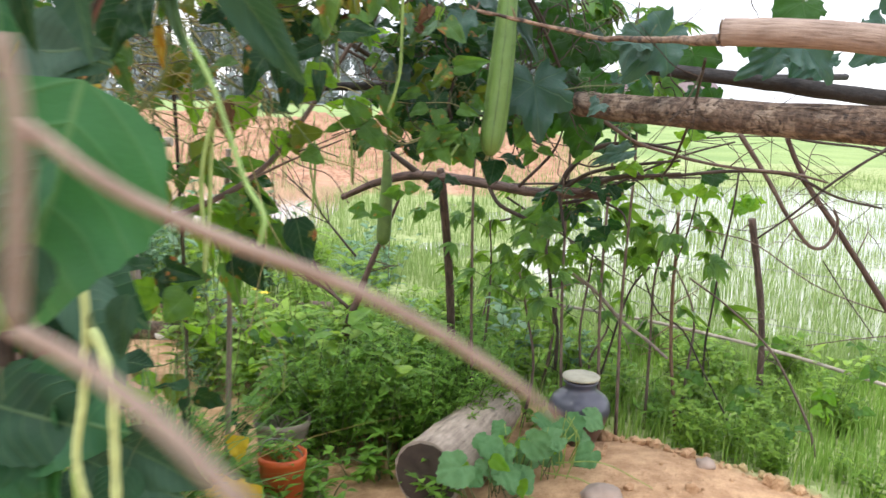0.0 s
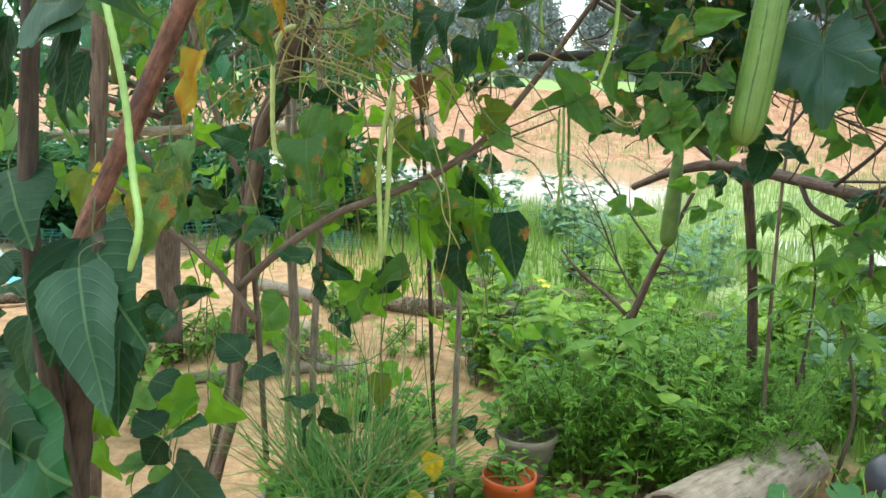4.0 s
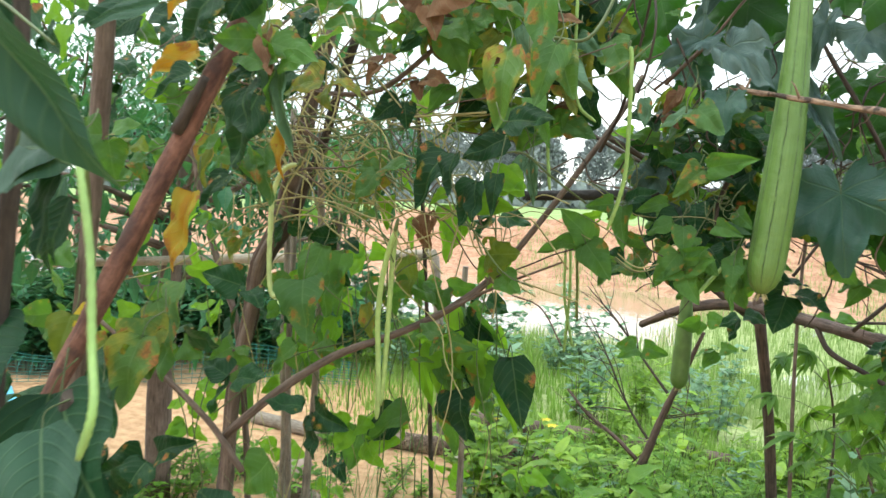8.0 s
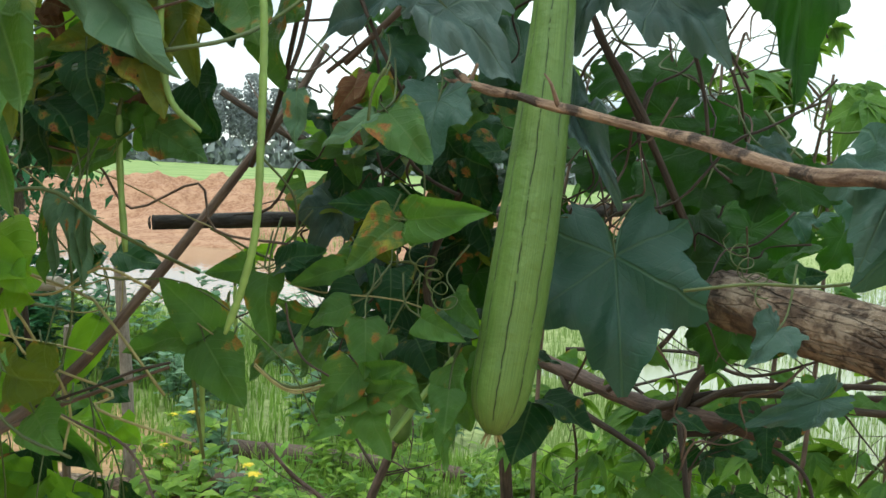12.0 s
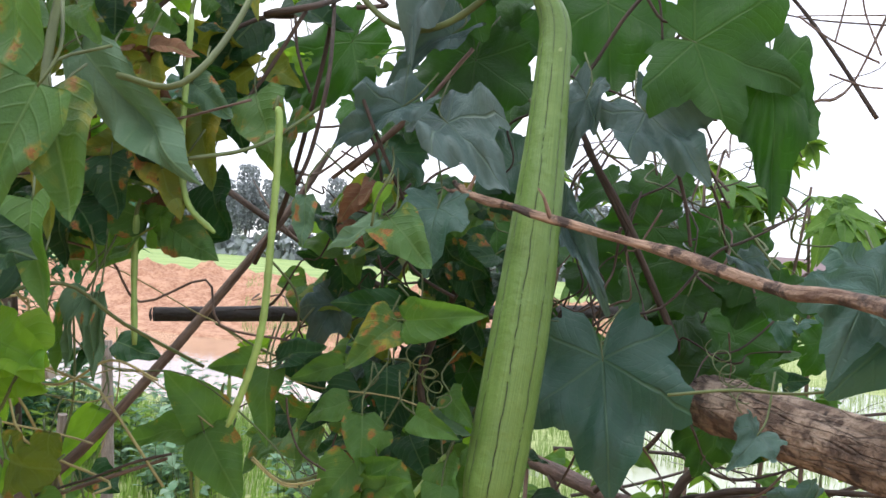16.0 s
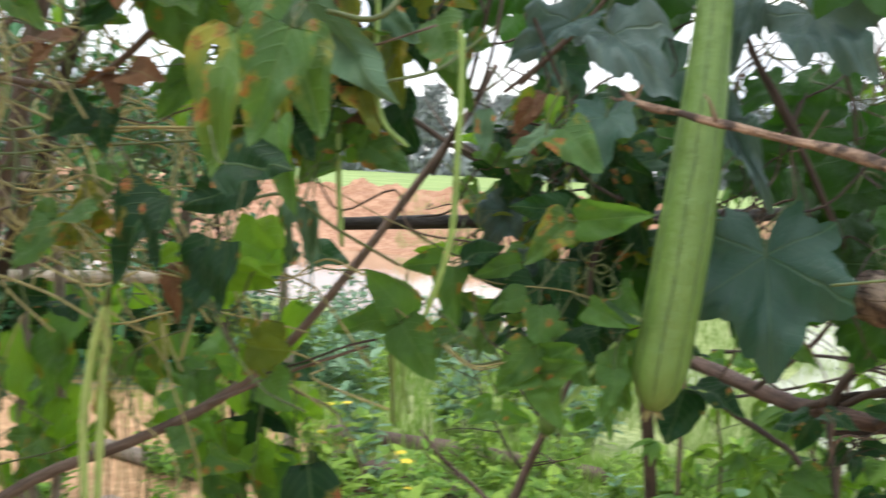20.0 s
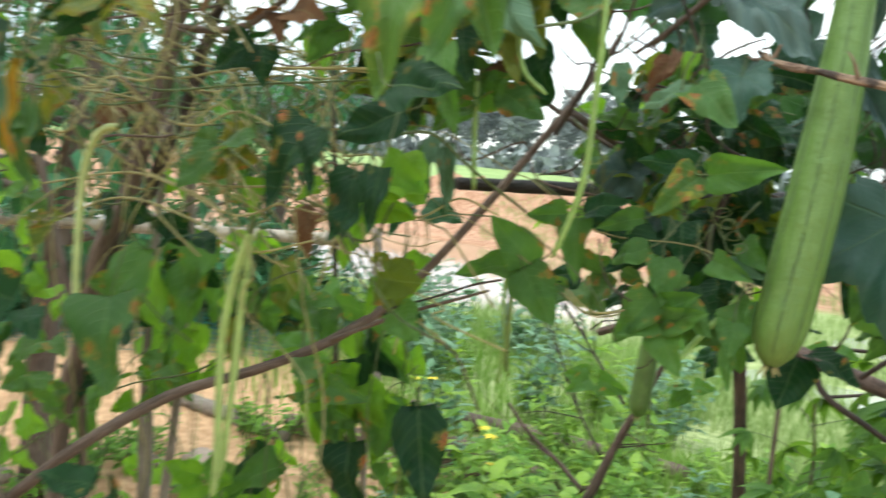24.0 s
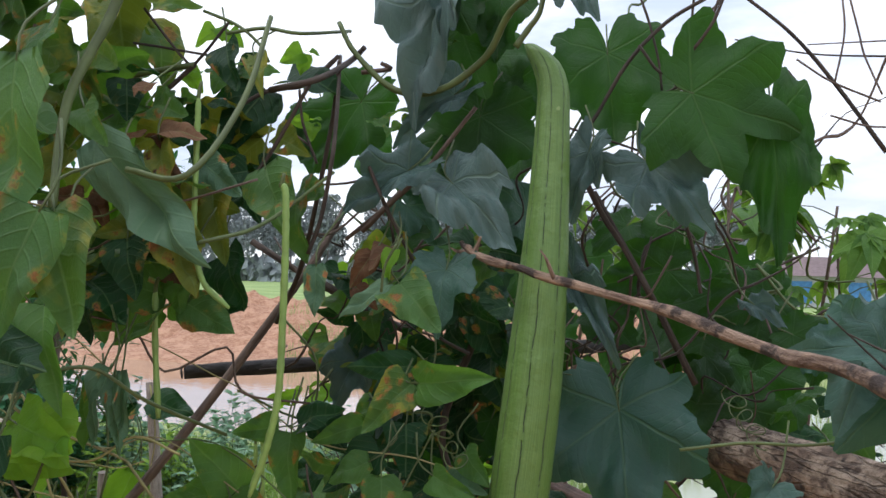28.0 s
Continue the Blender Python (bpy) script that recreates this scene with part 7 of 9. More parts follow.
stem("branch", [(-0.798, 1.950, 1.598, 0.0040), (-0.696, 1.950, 1.586, 0.0055), (-0.594, 1.930, 1.592, 0.0055), (-0.481, 1.900, 1.643, 0.0050), (-0.395, 1.880, 1.703, 0.0045), (-0.348, 1.860, 1.750, 0.0040), (-0.329, 1.860, 1.801, 0.0040)], "twig", bean_vine, 8, 0.15, seed=71)
stem("stem", [(-0.915, 1.850, 1.489, 0.0017), (-0.818, 1.870, 1.503, 0.0019), (-0.702, 1.880, 1.490, 0.0019), (-0.558, 1.880, 1.505, 0.0017), (-0.328, 1.860, 1.521, 0.0014)], "vine", bean_vine, 7, 0.12, seed=80)
stem("stem", [(-0.894, 1.850, 1.338, 0.0017), (-0.751, 1.870, 1.369, 0.0019), (-0.667, 1.880, 1.361, 0.0019), (-0.551, 1.880, 1.331, 0.0017), (-0.458, 1.860, 1.359, 0.0014)], "dryvine", bean_vine, 7, 0.12, seed=81)
stem("stem", [(-0.885, 1.850, 1.601, 0.0017), (-0.759, 1.870, 1.595, 0.0019), (-0.705, 1.880, 1.565, 0.0019), (-0.572, 1.880, 1.517, 0.0017), (-0.515, 1.860, 1.447, 0.0014)], "dryvine", bean_vine, 7, 0.12, seed=82)
stem("stem", [(-0.686, 1.850, 1.667, 0.0017), (-0.640, 1.870, 1.610, 0.0019), (-0.577, 1.880, 1.621, 0.0019), (-0.525, 1.880, 1.687, 0.0017), (-0.476, 1.860, 1.759, 0.0014)], "vine", bean_vine, 7, 0.12, seed=83)
stem("stem", [(-0.859, 1.850, 1.290, 0.0017), (-0.750, 1.870, 1.333, 0.0019), (-0.621, 1.880, 1.315, 0.0019), (-0.521, 1.880, 1.286, 0.0017), (-0.405, 1.860, 1.317, 0.0014)], "dryvine", bean_vine, 7, 0.12, seed=84)
stem("stem", [(-0.705, 1.850, 1.773, 0.0017), (-0.686, 1.870, 1.658, 0.0019), (-0.704, 1.880, 1.541, 0.0019), (-0.745, 1.880, 1.407, 0.0017), (-0.740, 1.860, 1.284, 0.0014)], "dryvine", bean_vine, 7, 0.12, seed=85)
stem("stem", [(-0.549, 1.850, 1.762, 0.0017), (-0.585, 1.870, 1.643, 0.0019), (-0.558, 1.880, 1.494, 0.0019), (-0.566, 1.880, 1.354, 0.0017), (-0.507, 1.860, 1.253, 0.0014)], "vine", bean_vine, 7, 0.12, seed=86)
stem("stem", [(-0.771, 1.850, 1.514, 0.0017), (-0.693, 1.870, 1.456, 0.0019), (-0.626, 1.880, 1.446, 0.0019), (-0.557, 1.880, 1.470, 0.0017), (-0.462, 1.860, 1.448, 0.0014)], "dryvine", bean_vine, 7, 0.12, seed=87)
stem("stem", [(-0.384, 1.850, 1.263, 0.0017), (-0.374, 1.870, 1.363, 0.0019), (-0.422, 1.880, 1.450, 0.0019), (-0.389, 1.880, 1.561, 0.0017), (-0.358, 1.860, 1.644, 0.0014)], "dryvine", bean_vine, 7, 0.12, seed=88)
stem("stem", [(0.470, 2.160, 1.887, 0.0011), (0.473, 2.160, 1.843, 0.0011), (0.464, 2.160, 1.789, 0.0011)], "twig", luffa_vine, 6, 0.14, seed=402)
stem("stem", [(0.477, 2.160, 1.887, 0.0011), (0.488, 2.160, 1.842, 0.0011), (0.494, 2.160, 1.817, 0.0011), (0.512, 2.160, 1.774, 0.0011)], "twig", luffa_vine, 6, 0.14, seed=403)
stem("stem", [(0.424, 2.160, 1.816, 0.0012), (0.460, 2.160, 1.790, 0.0012), (0.511, 2.160, 1.766, 0.0012)], "twig", luffa_vine, 6, 0.14, seed=404)
stem("stem", [(0.460, 2.160, 1.752, 0.0011), (0.495, 2.160, 1.740, 0.0011), (0.516, 2.160, 1.738, 0.0011)], "twig", luffa_vine, 6, 0.14, seed=405)
stem("stem", [(0.333, 2.160, 1.895, 0.0023), (0.282, 2.160, 1.865, 0.0023), (0.238, 2.160, 1.818, 0.0023), (0.197, 2.160, 1.747, 0.0023), (0.167, 2.160, 1.719, 0.0023)], "darktwig", luffa_vine, 6, 0.14, seed=406)
stem("stem", [(0.342, 2.160, 1.895, 0.0019), (0.320, 2.160, 1.836, 0.0019), (0.296, 2.160, 1.791, 0.0019), (0.282, 2.160, 1.782, 0.0019)], "darktwig", luffa_vine, 6, 0.14, seed=407)
stem("stem", [(0.250, 2.160, 1.900, 0.0015), (0.263, 2.160, 1.862, 0.0015), (0.274, 2.160, 1.818, 0.0015), (0.278, 2.160, 1.785, 0.0015)], "darktwig", luffa_vine, 6, 0.14, seed=408)
stem("stem", [(0.167, 2.160, 1.744, 0.0015), (0.266, 2.160, 1.709, 0.0015), (0.312, 2.160, 1.678, 0.0015), (0.344, 2.160, 1.633, 0.0015), (0.365, 2.160, 1.596, 0.0015)], "darktwig", luffa_vine, 6, 0.14, seed=410)
stem("stem", [(0.194, 2.160, 1.676, 0.0036), (0.215, 2.160, 1.636, 0.0036), (0.239, 2.160, 1.600, 0.0036), (0.269, 2.160, 1.548, 0.0036)], "darktwig", luffa_vine, 6, 0.14, seed=411)
stem("stem", [(0.302, 2.160, 1.647, 0.0022), (0.318, 2.160, 1.595, 0.0022), (0.326, 2.160, 1.550, 0.0022)], "darktwig", luffa_vine, 6, 0.14, seed=412)
stem("stem", [(0.284, 2.160, 1.782, 0.0016), (0.315, 2.160, 1.791, 0.0016), (0.330, 2.160, 1.805, 0.0016)], "vine", luffa_vine, 6, 0.14, seed=413)
stem("stem", [(-0.151, 2.020, 1.766, 0.0038), (-0.095, 2.020, 1.776, 0.0038), (-0.110, 2.160, 1.833, 0.0038), (-0.091, 2.160, 1.850, 0.0038)], "darktwig", luffa_vine, 6, 0.14, seed=414)
stem("stem", [(-0.124, 2.160, 1.840, 0.0026), (-0.071, 2.020, 1.707, 0.0026), (-0.083, 2.020, 1.625, 0.0026), (-0.098, 2.020, 1.581, 0.0026)], "darktwig", luffa_vine, 6, 0.14, seed=415)
stem("stem", [(-0.103, 2.020, 1.771, 0.0024), (-0.147, 2.020, 1.695, 0.0024), (-0.184, 2.020, 1.647, 0.0024)], "darktwig", luffa_vine, 6, 0.14, seed=416)
stem("stem", [(-0.115, 2.020, 1.765, 0.0018), (-0.109, 2.020, 1.726, 0.0018), (-0.091, 2.020, 1.682, 0.0018)], "darktwig", luffa_vine, 6, 0.14, seed=417)
stem("stem", [(-0.318, 2.020, 1.868, 0.0018), (-0.259, 2.020, 1.802, 0.0018), (-0.243, 2.020, 1.804, 0.0018), (-0.206, 2.020, 1.846, 0.0018)], "darktwig", luffa_vine, 6, 0.14, seed=418)
stem("stem", [(-0.388, 2.020, 1.779, 0.0036), (-0.319, 2.020, 1.790, 0.0036), (-0.248, 2.020, 1.798, 0.0036)], "vine", luffa_vine, 6, 0.14, seed=419)
stem("stem", [(-0.248, 2.020, 1.798, 0.0030), (-0.280, 2.020, 1.772, 0.0030)], "darktwig", luffa_vine, 6, 0.14, seed=420)
stem("stem", [(-0.086, 2.160, 1.708, 0.0022), (-0.050, 2.160, 1.629, 0.0022), (-0.041, 2.160, 1.573, 0.0022)], "darktwig", luffa_vine, 6, 0.14, seed=421)
stem("stem", [(0.057, 2.160, 1.770, 0.0028), (-0.018, 2.160, 1.679, 0.0028), (-0.108, 2.160, 1.604, 0.0028)], "twig", luffa_vine, 6, 0.14, seed=422)
stem("stem", [(-0.094, 2.160, 1.818, 0.0030), (-0.056, 2.160, 1.821, 0.0030), (-0.068, 2.160, 1.829, 0.0030)], "twig", luffa_vine, 6, 0.14, seed=423)
stem("stem", [(-0.209, 2.020, 1.833, 0.0022), (-0.160, 2.020, 1.837, 0.0022), (-0.117, 2.020, 1.829, 0.0022), (-0.111, 2.160, 1.872, 0.0022)], "vine", luffa_vine, 6, 0.14, seed=424)
stem("stem", [(-0.239, 2.020, 1.861, 0.0020), (-0.195, 2.020, 1.842, 0.0020), (-0.166, 2.020, 1.818, 0.0020), (-0.154, 2.020, 1.798, 0.0020)], "vine", luffa_vine, 6, 0.14, seed=425)
stem("stem", [(-0.336, 2.020, 1.828, 0.0016), (-0.290, 2.020, 1.820, 0.0016), (-0.223, 2.020, 1.807, 0.0016)], "darktwig", luffa_vine, 6, 0.14, seed=426)
stem("stem", [(-0.087, 2.160, 1.615, 0.0040), (-0.029, 2.160, 1.672, 0.0040), (-0.015, 2.160, 1.693, 0.0040)], "twig", luffa_vine, 6, 0.14, seed=427)
stem("stem", [(0.173, 2.000, 1.868, 0.0040), (0.118, 2.050, 1.852, 0.0040), (0.085, 2.080, 1.811, 0.0042), (0.027, 2.100, 1.779, 0.0042), (-0.028, 2.100, 1.780, 0.0040), (-0.080, 2.100, 1.826, 0.0035), (-0.103, 2.100, 1.865, 0.0030)], "vine", luffa_vine, 7, 0.12, seed=54)
stem("stem", [(0.122, 2.060, 1.815, 0.0040), (0.136, 2.060, 1.835, 0.0035), (0.148, 2.060, 1.853, 0.0030), (0.153, 2.060, 1.884, 0.0030)], "vine", luffa_vine, 7, 0.12, seed=55)
stem("stem", [(0.290, 2.150, 1.779, 0.0020), (0.278, 2.150, 1.730, 0.0020), (0.299, 2.170, 1.680, 0.0019), (0.352, 2.200, 1.617, 0.0017), (0.376, 2.250, 1.550, 0.0015)], "darktwig", luffa_vine, 7, 0.12, seed=56)
stem("stem", [(0.252, 2.120, 1.828, 0.0017), (0.283, 2.120, 1.795, 0.0019), (0.327, 2.100, 1.838, 0.0019), (0.346, 2.100, 1.887, 0.0019)], "darktwig", luffa_vine, 7, 0.12, seed=57)
stem("stem", [(0.195, 2.250, 1.675, 0.0045), (0.232, 2.250, 1.610, 0.0045), (0.268, 2.260, 1.547, 0.0045), (0.326, 2.280, 1.433, 0.0050)], "darktwig", luffa_vine, 7, 0.12, seed=58)
stem("stem", [(-0.110, 2.120, 1.829, 0.0030), (-0.144, 2.100, 1.790, 0.0030), (-0.180, 2.080, 1.780, 0.0028), (-0.208, 2.050, 1.754, 0.0025)], "darktwig", luffa_vine, 7, 0.12, seed=59)
stem("stem", [(-0.109, 2.120, 1.822, 0.0025), (-0.114, 2.120, 1.759, 0.0028), (-0.146, 2.150, 1.649, 0.0030), (-0.188, 2.200, 1.562, 0.0035), (-0.243, 2.250, 1.489, 0.0040)], "darktwig", luffa_vine, 7, 0.12, seed=60)
stem("stem", [(0.366, 2.300, 1.947, 0.0020), (0.436, 2.300, 1.885, 0.0024), (0.490, 2.300, 1.817, 0.0027), (0.549, 2.300, 1.731, 0.0031)], "darktwig", luffa_vine, 7, 0.12, seed=61)
stem("stem", [(0.371, 2.350, 1.894, 0.0010), (0.464, 2.350, 1.871, 0.0012), (0.573, 2.350, 1.863, 0.0014)], "darktwig", luffa_vine, 7, 0.12, seed=62)
stem("stem", [(-0.042, 2.050, 1.686, 0.0022), (-0.014, 2.050, 1.628, 0.0022), (0.013, 2.080, 1.566, 0.0022)], "darktwig", luffa_vine, 7, 0.12, seed=63)
stem("stem", [(0.303, 2.000, 1.401, 0.0016), (0.362, 2.000, 1.412, 0.0016), (0.422, 2.000, 1.415, 0.0015), (0.480, 2.000, 1.430, 0.0014)], "vine", luffa_vine, 7, 0.12, seed=64)
stem("stem", [(0.029, 2.200, 1.305, 0.0050), (0.016, 2.200, 1.370, 0.0050), (0.048, 2.220, 1.475, 0.0050), (0.076, 2.250, 1.537, 0.0040)], "darktwig", luffa_vine, 7, 0.12, seed=69)
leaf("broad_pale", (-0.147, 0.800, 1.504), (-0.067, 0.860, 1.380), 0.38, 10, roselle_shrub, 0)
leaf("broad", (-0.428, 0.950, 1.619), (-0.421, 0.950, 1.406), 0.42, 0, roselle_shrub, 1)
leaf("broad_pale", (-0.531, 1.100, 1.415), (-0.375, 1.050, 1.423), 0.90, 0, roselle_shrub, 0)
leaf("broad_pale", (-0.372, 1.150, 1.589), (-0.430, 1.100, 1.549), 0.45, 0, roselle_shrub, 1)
leaf("broad", (-0.652, 1.150, 1.403), (-0.713, 1.120, 1.291), 0.55, 10, roselle_shrub, 0)
leaf("broad", (-0.716, 1.300, 1.393), (-0.743, 1.300, 1.242), 0.60, 0, roselle_shrub, 1)
leaf("broad_pale", (-0.527, 1.100, 1.426), (-0.371, 1.050, 1.402), 0.90, 0, roselle_shrub, 0)
leaf("broad", (-0.621, 1.200, 1.393), (-0.602, 1.200, 1.285), 0.60, 20, roselle_shrub, 1)
leaf("fresh_broad", (-0.277, 0.770, 1.380), (-0.339, 0.765, 1.116), 1.15, 0, roselle_shrub, 0)
leaf("fresh_broad", (-0.287, 0.720, 1.308), (-0.336, 0.710, 1.207), 0.80, 20, roselle_shrub, 1)
leaf("fresh", (-0.579, 0.970, 0.886), (-0.759, 0.950, 0.659), 1.00, 0, roselle_shrub, 0)
leaf("fresh", (-0.605, 0.980, 0.876), (-0.511, 0.960, 0.712), 0.90, 0, roselle_shrub, 1)
leaf("fresh", (-0.481, 0.980, 0.952), (-0.349, 0.970, 0.895), 1.00, 0, roselle_shrub, 0)
leaf("fresh", (-0.493, 0.990, 0.942), (-0.412, 0.970, 0.772), 0.90, 10, roselle_shrub, 1)
leaf("bean", (-0.493, 0.950, 1.107), (-0.570, 0.950, 1.006), 0.80, 0, roselle_shrub, 0)
leaf("bean_light", (-0.537, 0.950, 1.088), (-0.459, 0.950, 1.062), 0.90, 0, roselle_shrub, 1)
leaf("bean_light", (-0.606, 1.200, 0.876), (-0.547, 1.200, 0.825), 1.10, 0, roselle_shrub, 0)
leaf("broad", (-0.579, 1.100, 1.410), (-0.603, 1.100, 1.291), 0.60, 0, roselle_shrub, 0)
leaf("broad", (-0.504, 1.150, 1.367), (-0.532, 1.150, 1.284), 0.80, 0, roselle_shrub, 1)
leaf("bean", (-0.805, 1.100, 0.988), (-0.889, 1.100, 0.889), 0.90, 0, roselle_shrub, 1)
leaf("bean", (-0.773, 1.150, 1.010), (-0.841, 1.150, 0.943), 1.00, 10, roselle_shrub, 0)
leaf("bean_light", (-0.623, 1.250, 0.870), (-0.661, 1.250, 0.802), 1.00, 0, roselle_shrub, 1)
leaf("bean_spot", (-0.724, 1.500, 1.166), (-0.729, 1.500, 1.053), 0.70, 0, roselle_shrub, 0)
leaf("bean_light", (-0.872, 1.600, 1.350), (-0.926, 1.600, 1.248), 0.80, 0, roselle_shrub, 1)
leaf("yellow_leaf", (-0.913, 1.500, 1.164), (-0.935, 1.500, 1.083), 0.80, 0, roselle_shrub, 0)
leaf("bean", (-1.156, 1.500, 1.231), (-1.240, 1.500, 1.161), 1.00, 0, roselle_shrub, 1)
leaf("broad", (-0.253, 0.620, 1.238), (-0.273, 0.620, 1.159), 0.90, 0, roselle_shrub, 0)
leaf("broad_pale", (-0.297, 0.900, 1.126), (-0.307, 0.900, 1.040), 0.60, 0, roselle_shrub, 1)
leaf("bean", (-0.409, 1.400, 1.006), (-0.453, 1.400, 0.950), 1.20, 0, roselle_shrub, 0)
leaf("broad", (-0.535, 1.16, 1.13), (-0.484, 1.12, 0.993), 0.80, -4, roselle_shrub, 3, stalk=0.05)
leaf("broad_pale", (-0.354, 0.9, 1.614), (-0.309, 0.86, 1.396), 0.50, 7, roselle_shrub, 7, stalk=0.05)
leaf("broad", (-0.473, 1.05, 1.657), (-0.414, 1.0, 1.465), 0.50, -3, roselle_shrub, 8, stalk=0.05)
leaf("broad_pale", (-0.501, 1.15, 1.435), (-0.556, 1.12, 1.381), 0.95, 4, roselle_shrub, 9, stalk=0.05)
leaf("broad_pale", (-0.55, 1.32, 1.629), (-0.645, 1.28, 1.593), 0.50, -6, roselle_shrub, 10, stalk=0.05)
leaf("broad", (-0.606, 1.1, 1.415), (-0.607, 1.05, 1.275), 0.55, 1, roselle_shrub, 11, stalk=0.05)
leaf("broad", (-0.459, 1.1, 1.405), (-0.468, 1.08, 1.296), 0.50, 8, roselle_shrub, 12, stalk=0.05)
leaf("fresh_broad", (-0.497, 0.98, 0.945), (-0.321, 0.95, 0.924), 1.15, -2, roselle_shrub, 13, stalk=0.05)
leaf("fresh_broad", (-0.517, 0.99, 0.899), (-0.432, 0.95, 0.786), 1.00, 5, roselle_shrub, 14, stalk=0.05)
leaf("broad", (-0.431, 1.18, 0.768), (-0.449, 1.12, 0.685), 1.05, -5, roselle_shrub, 15, stalk=0.05)
leaf("broad_pale", (-0.466, 1.22, 0.793), (-0.294, 1.18, 0.738), 0.65, 2, roselle_shrub, 16, stalk=0.05)
leaf("broad", (-0.904, 1.2, 0.809), (-1.011, 1.2, 0.71), 1.00, -8, roselle_shrub, 17, stalk=0.05)
leaf("bean_light", (-0.767, 1.3, 0.829), (-0.685, 1.3, 0.784), 0.90, -1, roselle_shrub, 18, stalk=0.05)
leaf("bean_light", (-0.853, 1.4, 0.667), (-0.795, 1.4, 0.599), 0.80, 6, roselle_shrub, 19, stalk=0.05)
leaf("bean_light", (-1.278, 1.5, 1.232), (-1.231, 1.5, 1.15), 1.00, -4, roselle_shrub, 20, stalk=0.05)
leaf("bean_light", (-1.057, 1.4, 1.217), (-1.127, 1.4, 1.167), 1.00, 3, roselle_shrub, 21, stalk=0.05)
leaf("bean_light", (-1.397, 1.5, 1.384), (-1.326, 1.5, 1.314), 0.90, -7, roselle_shrub, 22, stalk=0.05)
stem("trunk", [(-0.483, 1.140, 1.137, 0.0130), (-0.528, 1.150, 1.036, 0.0190), (-0.578, 1.160, 0.904, 0.0220), (-0.626, 1.170, 0.730, 0.0240), (-0.665, 1.170, 0.471, 0.0250), (-0.725, 1.170, -0.053, 0.0260)], "darktwig", roselle_shrub, 10, 0.18, seed=75)
stem("petiole", [(-0.460, 1.000, 1.573, 0.0022), (-0.411, 1.000, 1.554, 0.0022), (-0.317, 0.990, 1.506, 0.0015)], "vine", roselle_shrub, 7, 0.12, seed=72)
stem("petiole", [(-0.633, 1.150, 1.307, 0.0022), (-0.616, 1.150, 1.393, 0.0022), (-0.542, 1.120, 1.481, 0.0020), (-0.511, 1.080, 1.545, 0.0020)], "vine", roselle_shrub, 7, 0.12, seed=73)
stem("petiole", [(-0.343, 1.050, 1.337, 0.0028), (-0.285, 1.000, 1.388, 0.0028), (-0.267, 0.980, 1.441, 0.0024)], "vine", roselle_shrub, 7, 0.12, seed=74)


leaf("bean_light", (-0.594, 2.200, 1.052), (-0.538, 2.180, 0.937), 0.95, -15, bean_vine, 0, stalk=0.03)
leaf("bean_dark", (-0.550, 2.220, 1.074), (-0.500, 2.200, 0.948), 0.95, 20, bean_vine, 1, stalk=0.03)
leaf("bean", (-0.469, 2.200, 1.027), (-0.476, 2.200, 0.917), 1.00, -20, bean_vine, 2, stalk=0.03)
leaf("bean_dark", (-0.502, 2.150, 0.952), (-0.475, 2.130, 0.844), 1.10, 10, bean_vine, 3, stalk=0.03)
leaf("bean_dark", (-0.383, 2.150, 1.038), (-0.341, 2.120, 0.899), 0.75, -25, bean_vine, 4, stalk=0.03)
leaf("bean", (-0.436, 2.150, 0.935), (-0.421, 2.140, 0.890), 1.00, 20, bean_vine, 5, stalk=0.03)
leaf("bean_dark", (-0.547, 2.250, 1.104), (-0.460, 2.220, 1.058), 0.90, 30, bean_vine, 6, stalk=0.03)
leaf("bean_light", (-1.070, 2.300, 1.016), (-1.094, 2.300, 0.904), 1.00, 10, bean_vine, 7, stalk=0.03)
leaf("bean_light", (-0.986, 2.300, 1.045), (-1.001, 2.300, 0.960), 1.00, -20, bean_vine, 8, stalk=0.03)
leaf("bean_dark", (-1.361, 2.400, 0.859), (-1.387, 2.380, 0.737), 1.00, 20, bean_vine, 9, stalk=0.03)
leaf("bean_dark", (-0.694, 2.200, 0.855), (-0.791, 2.200, 0.776), 1.00, 10, bean_vine, 10, stalk=0.03)
leaf("bean", (-0.690, 2.220, 0.849), (-0.712, 2.200, 0.798), 0.90, -10, bean_vine, 11, stalk=0.03)
leaf("bean_olive", (-0.321, 1.950, 1.300), (-0.321, 1.950, 1.255), 1.30, 10, bean_vine, 12, stalk=0.03)
leaf("bean", (-0.972, 2.300, 1.230), (-1.001, 2.300, 1.136), 1.00, -10, bean_vine, 13, stalk=0.03)
leaf("bean", (-0.979, 2.350, 1.132), (-0.986, 2.350, 1.036), 1.00, 15, bean_vine, 14, stalk=0.03)
leaf("bean_light", (-1.375, 2.300, 0.749), (-1.395, 2.300, 0.679), 1.00, 10, bean_vine, 15, stalk=0.03)
leaf("fresh_broad", (-0.502, 1.000, 1.597), (-0.477, 0.970, 1.391), 0.62, 5, roselle_shrub, 5, stalk=0.04, side=0.8)

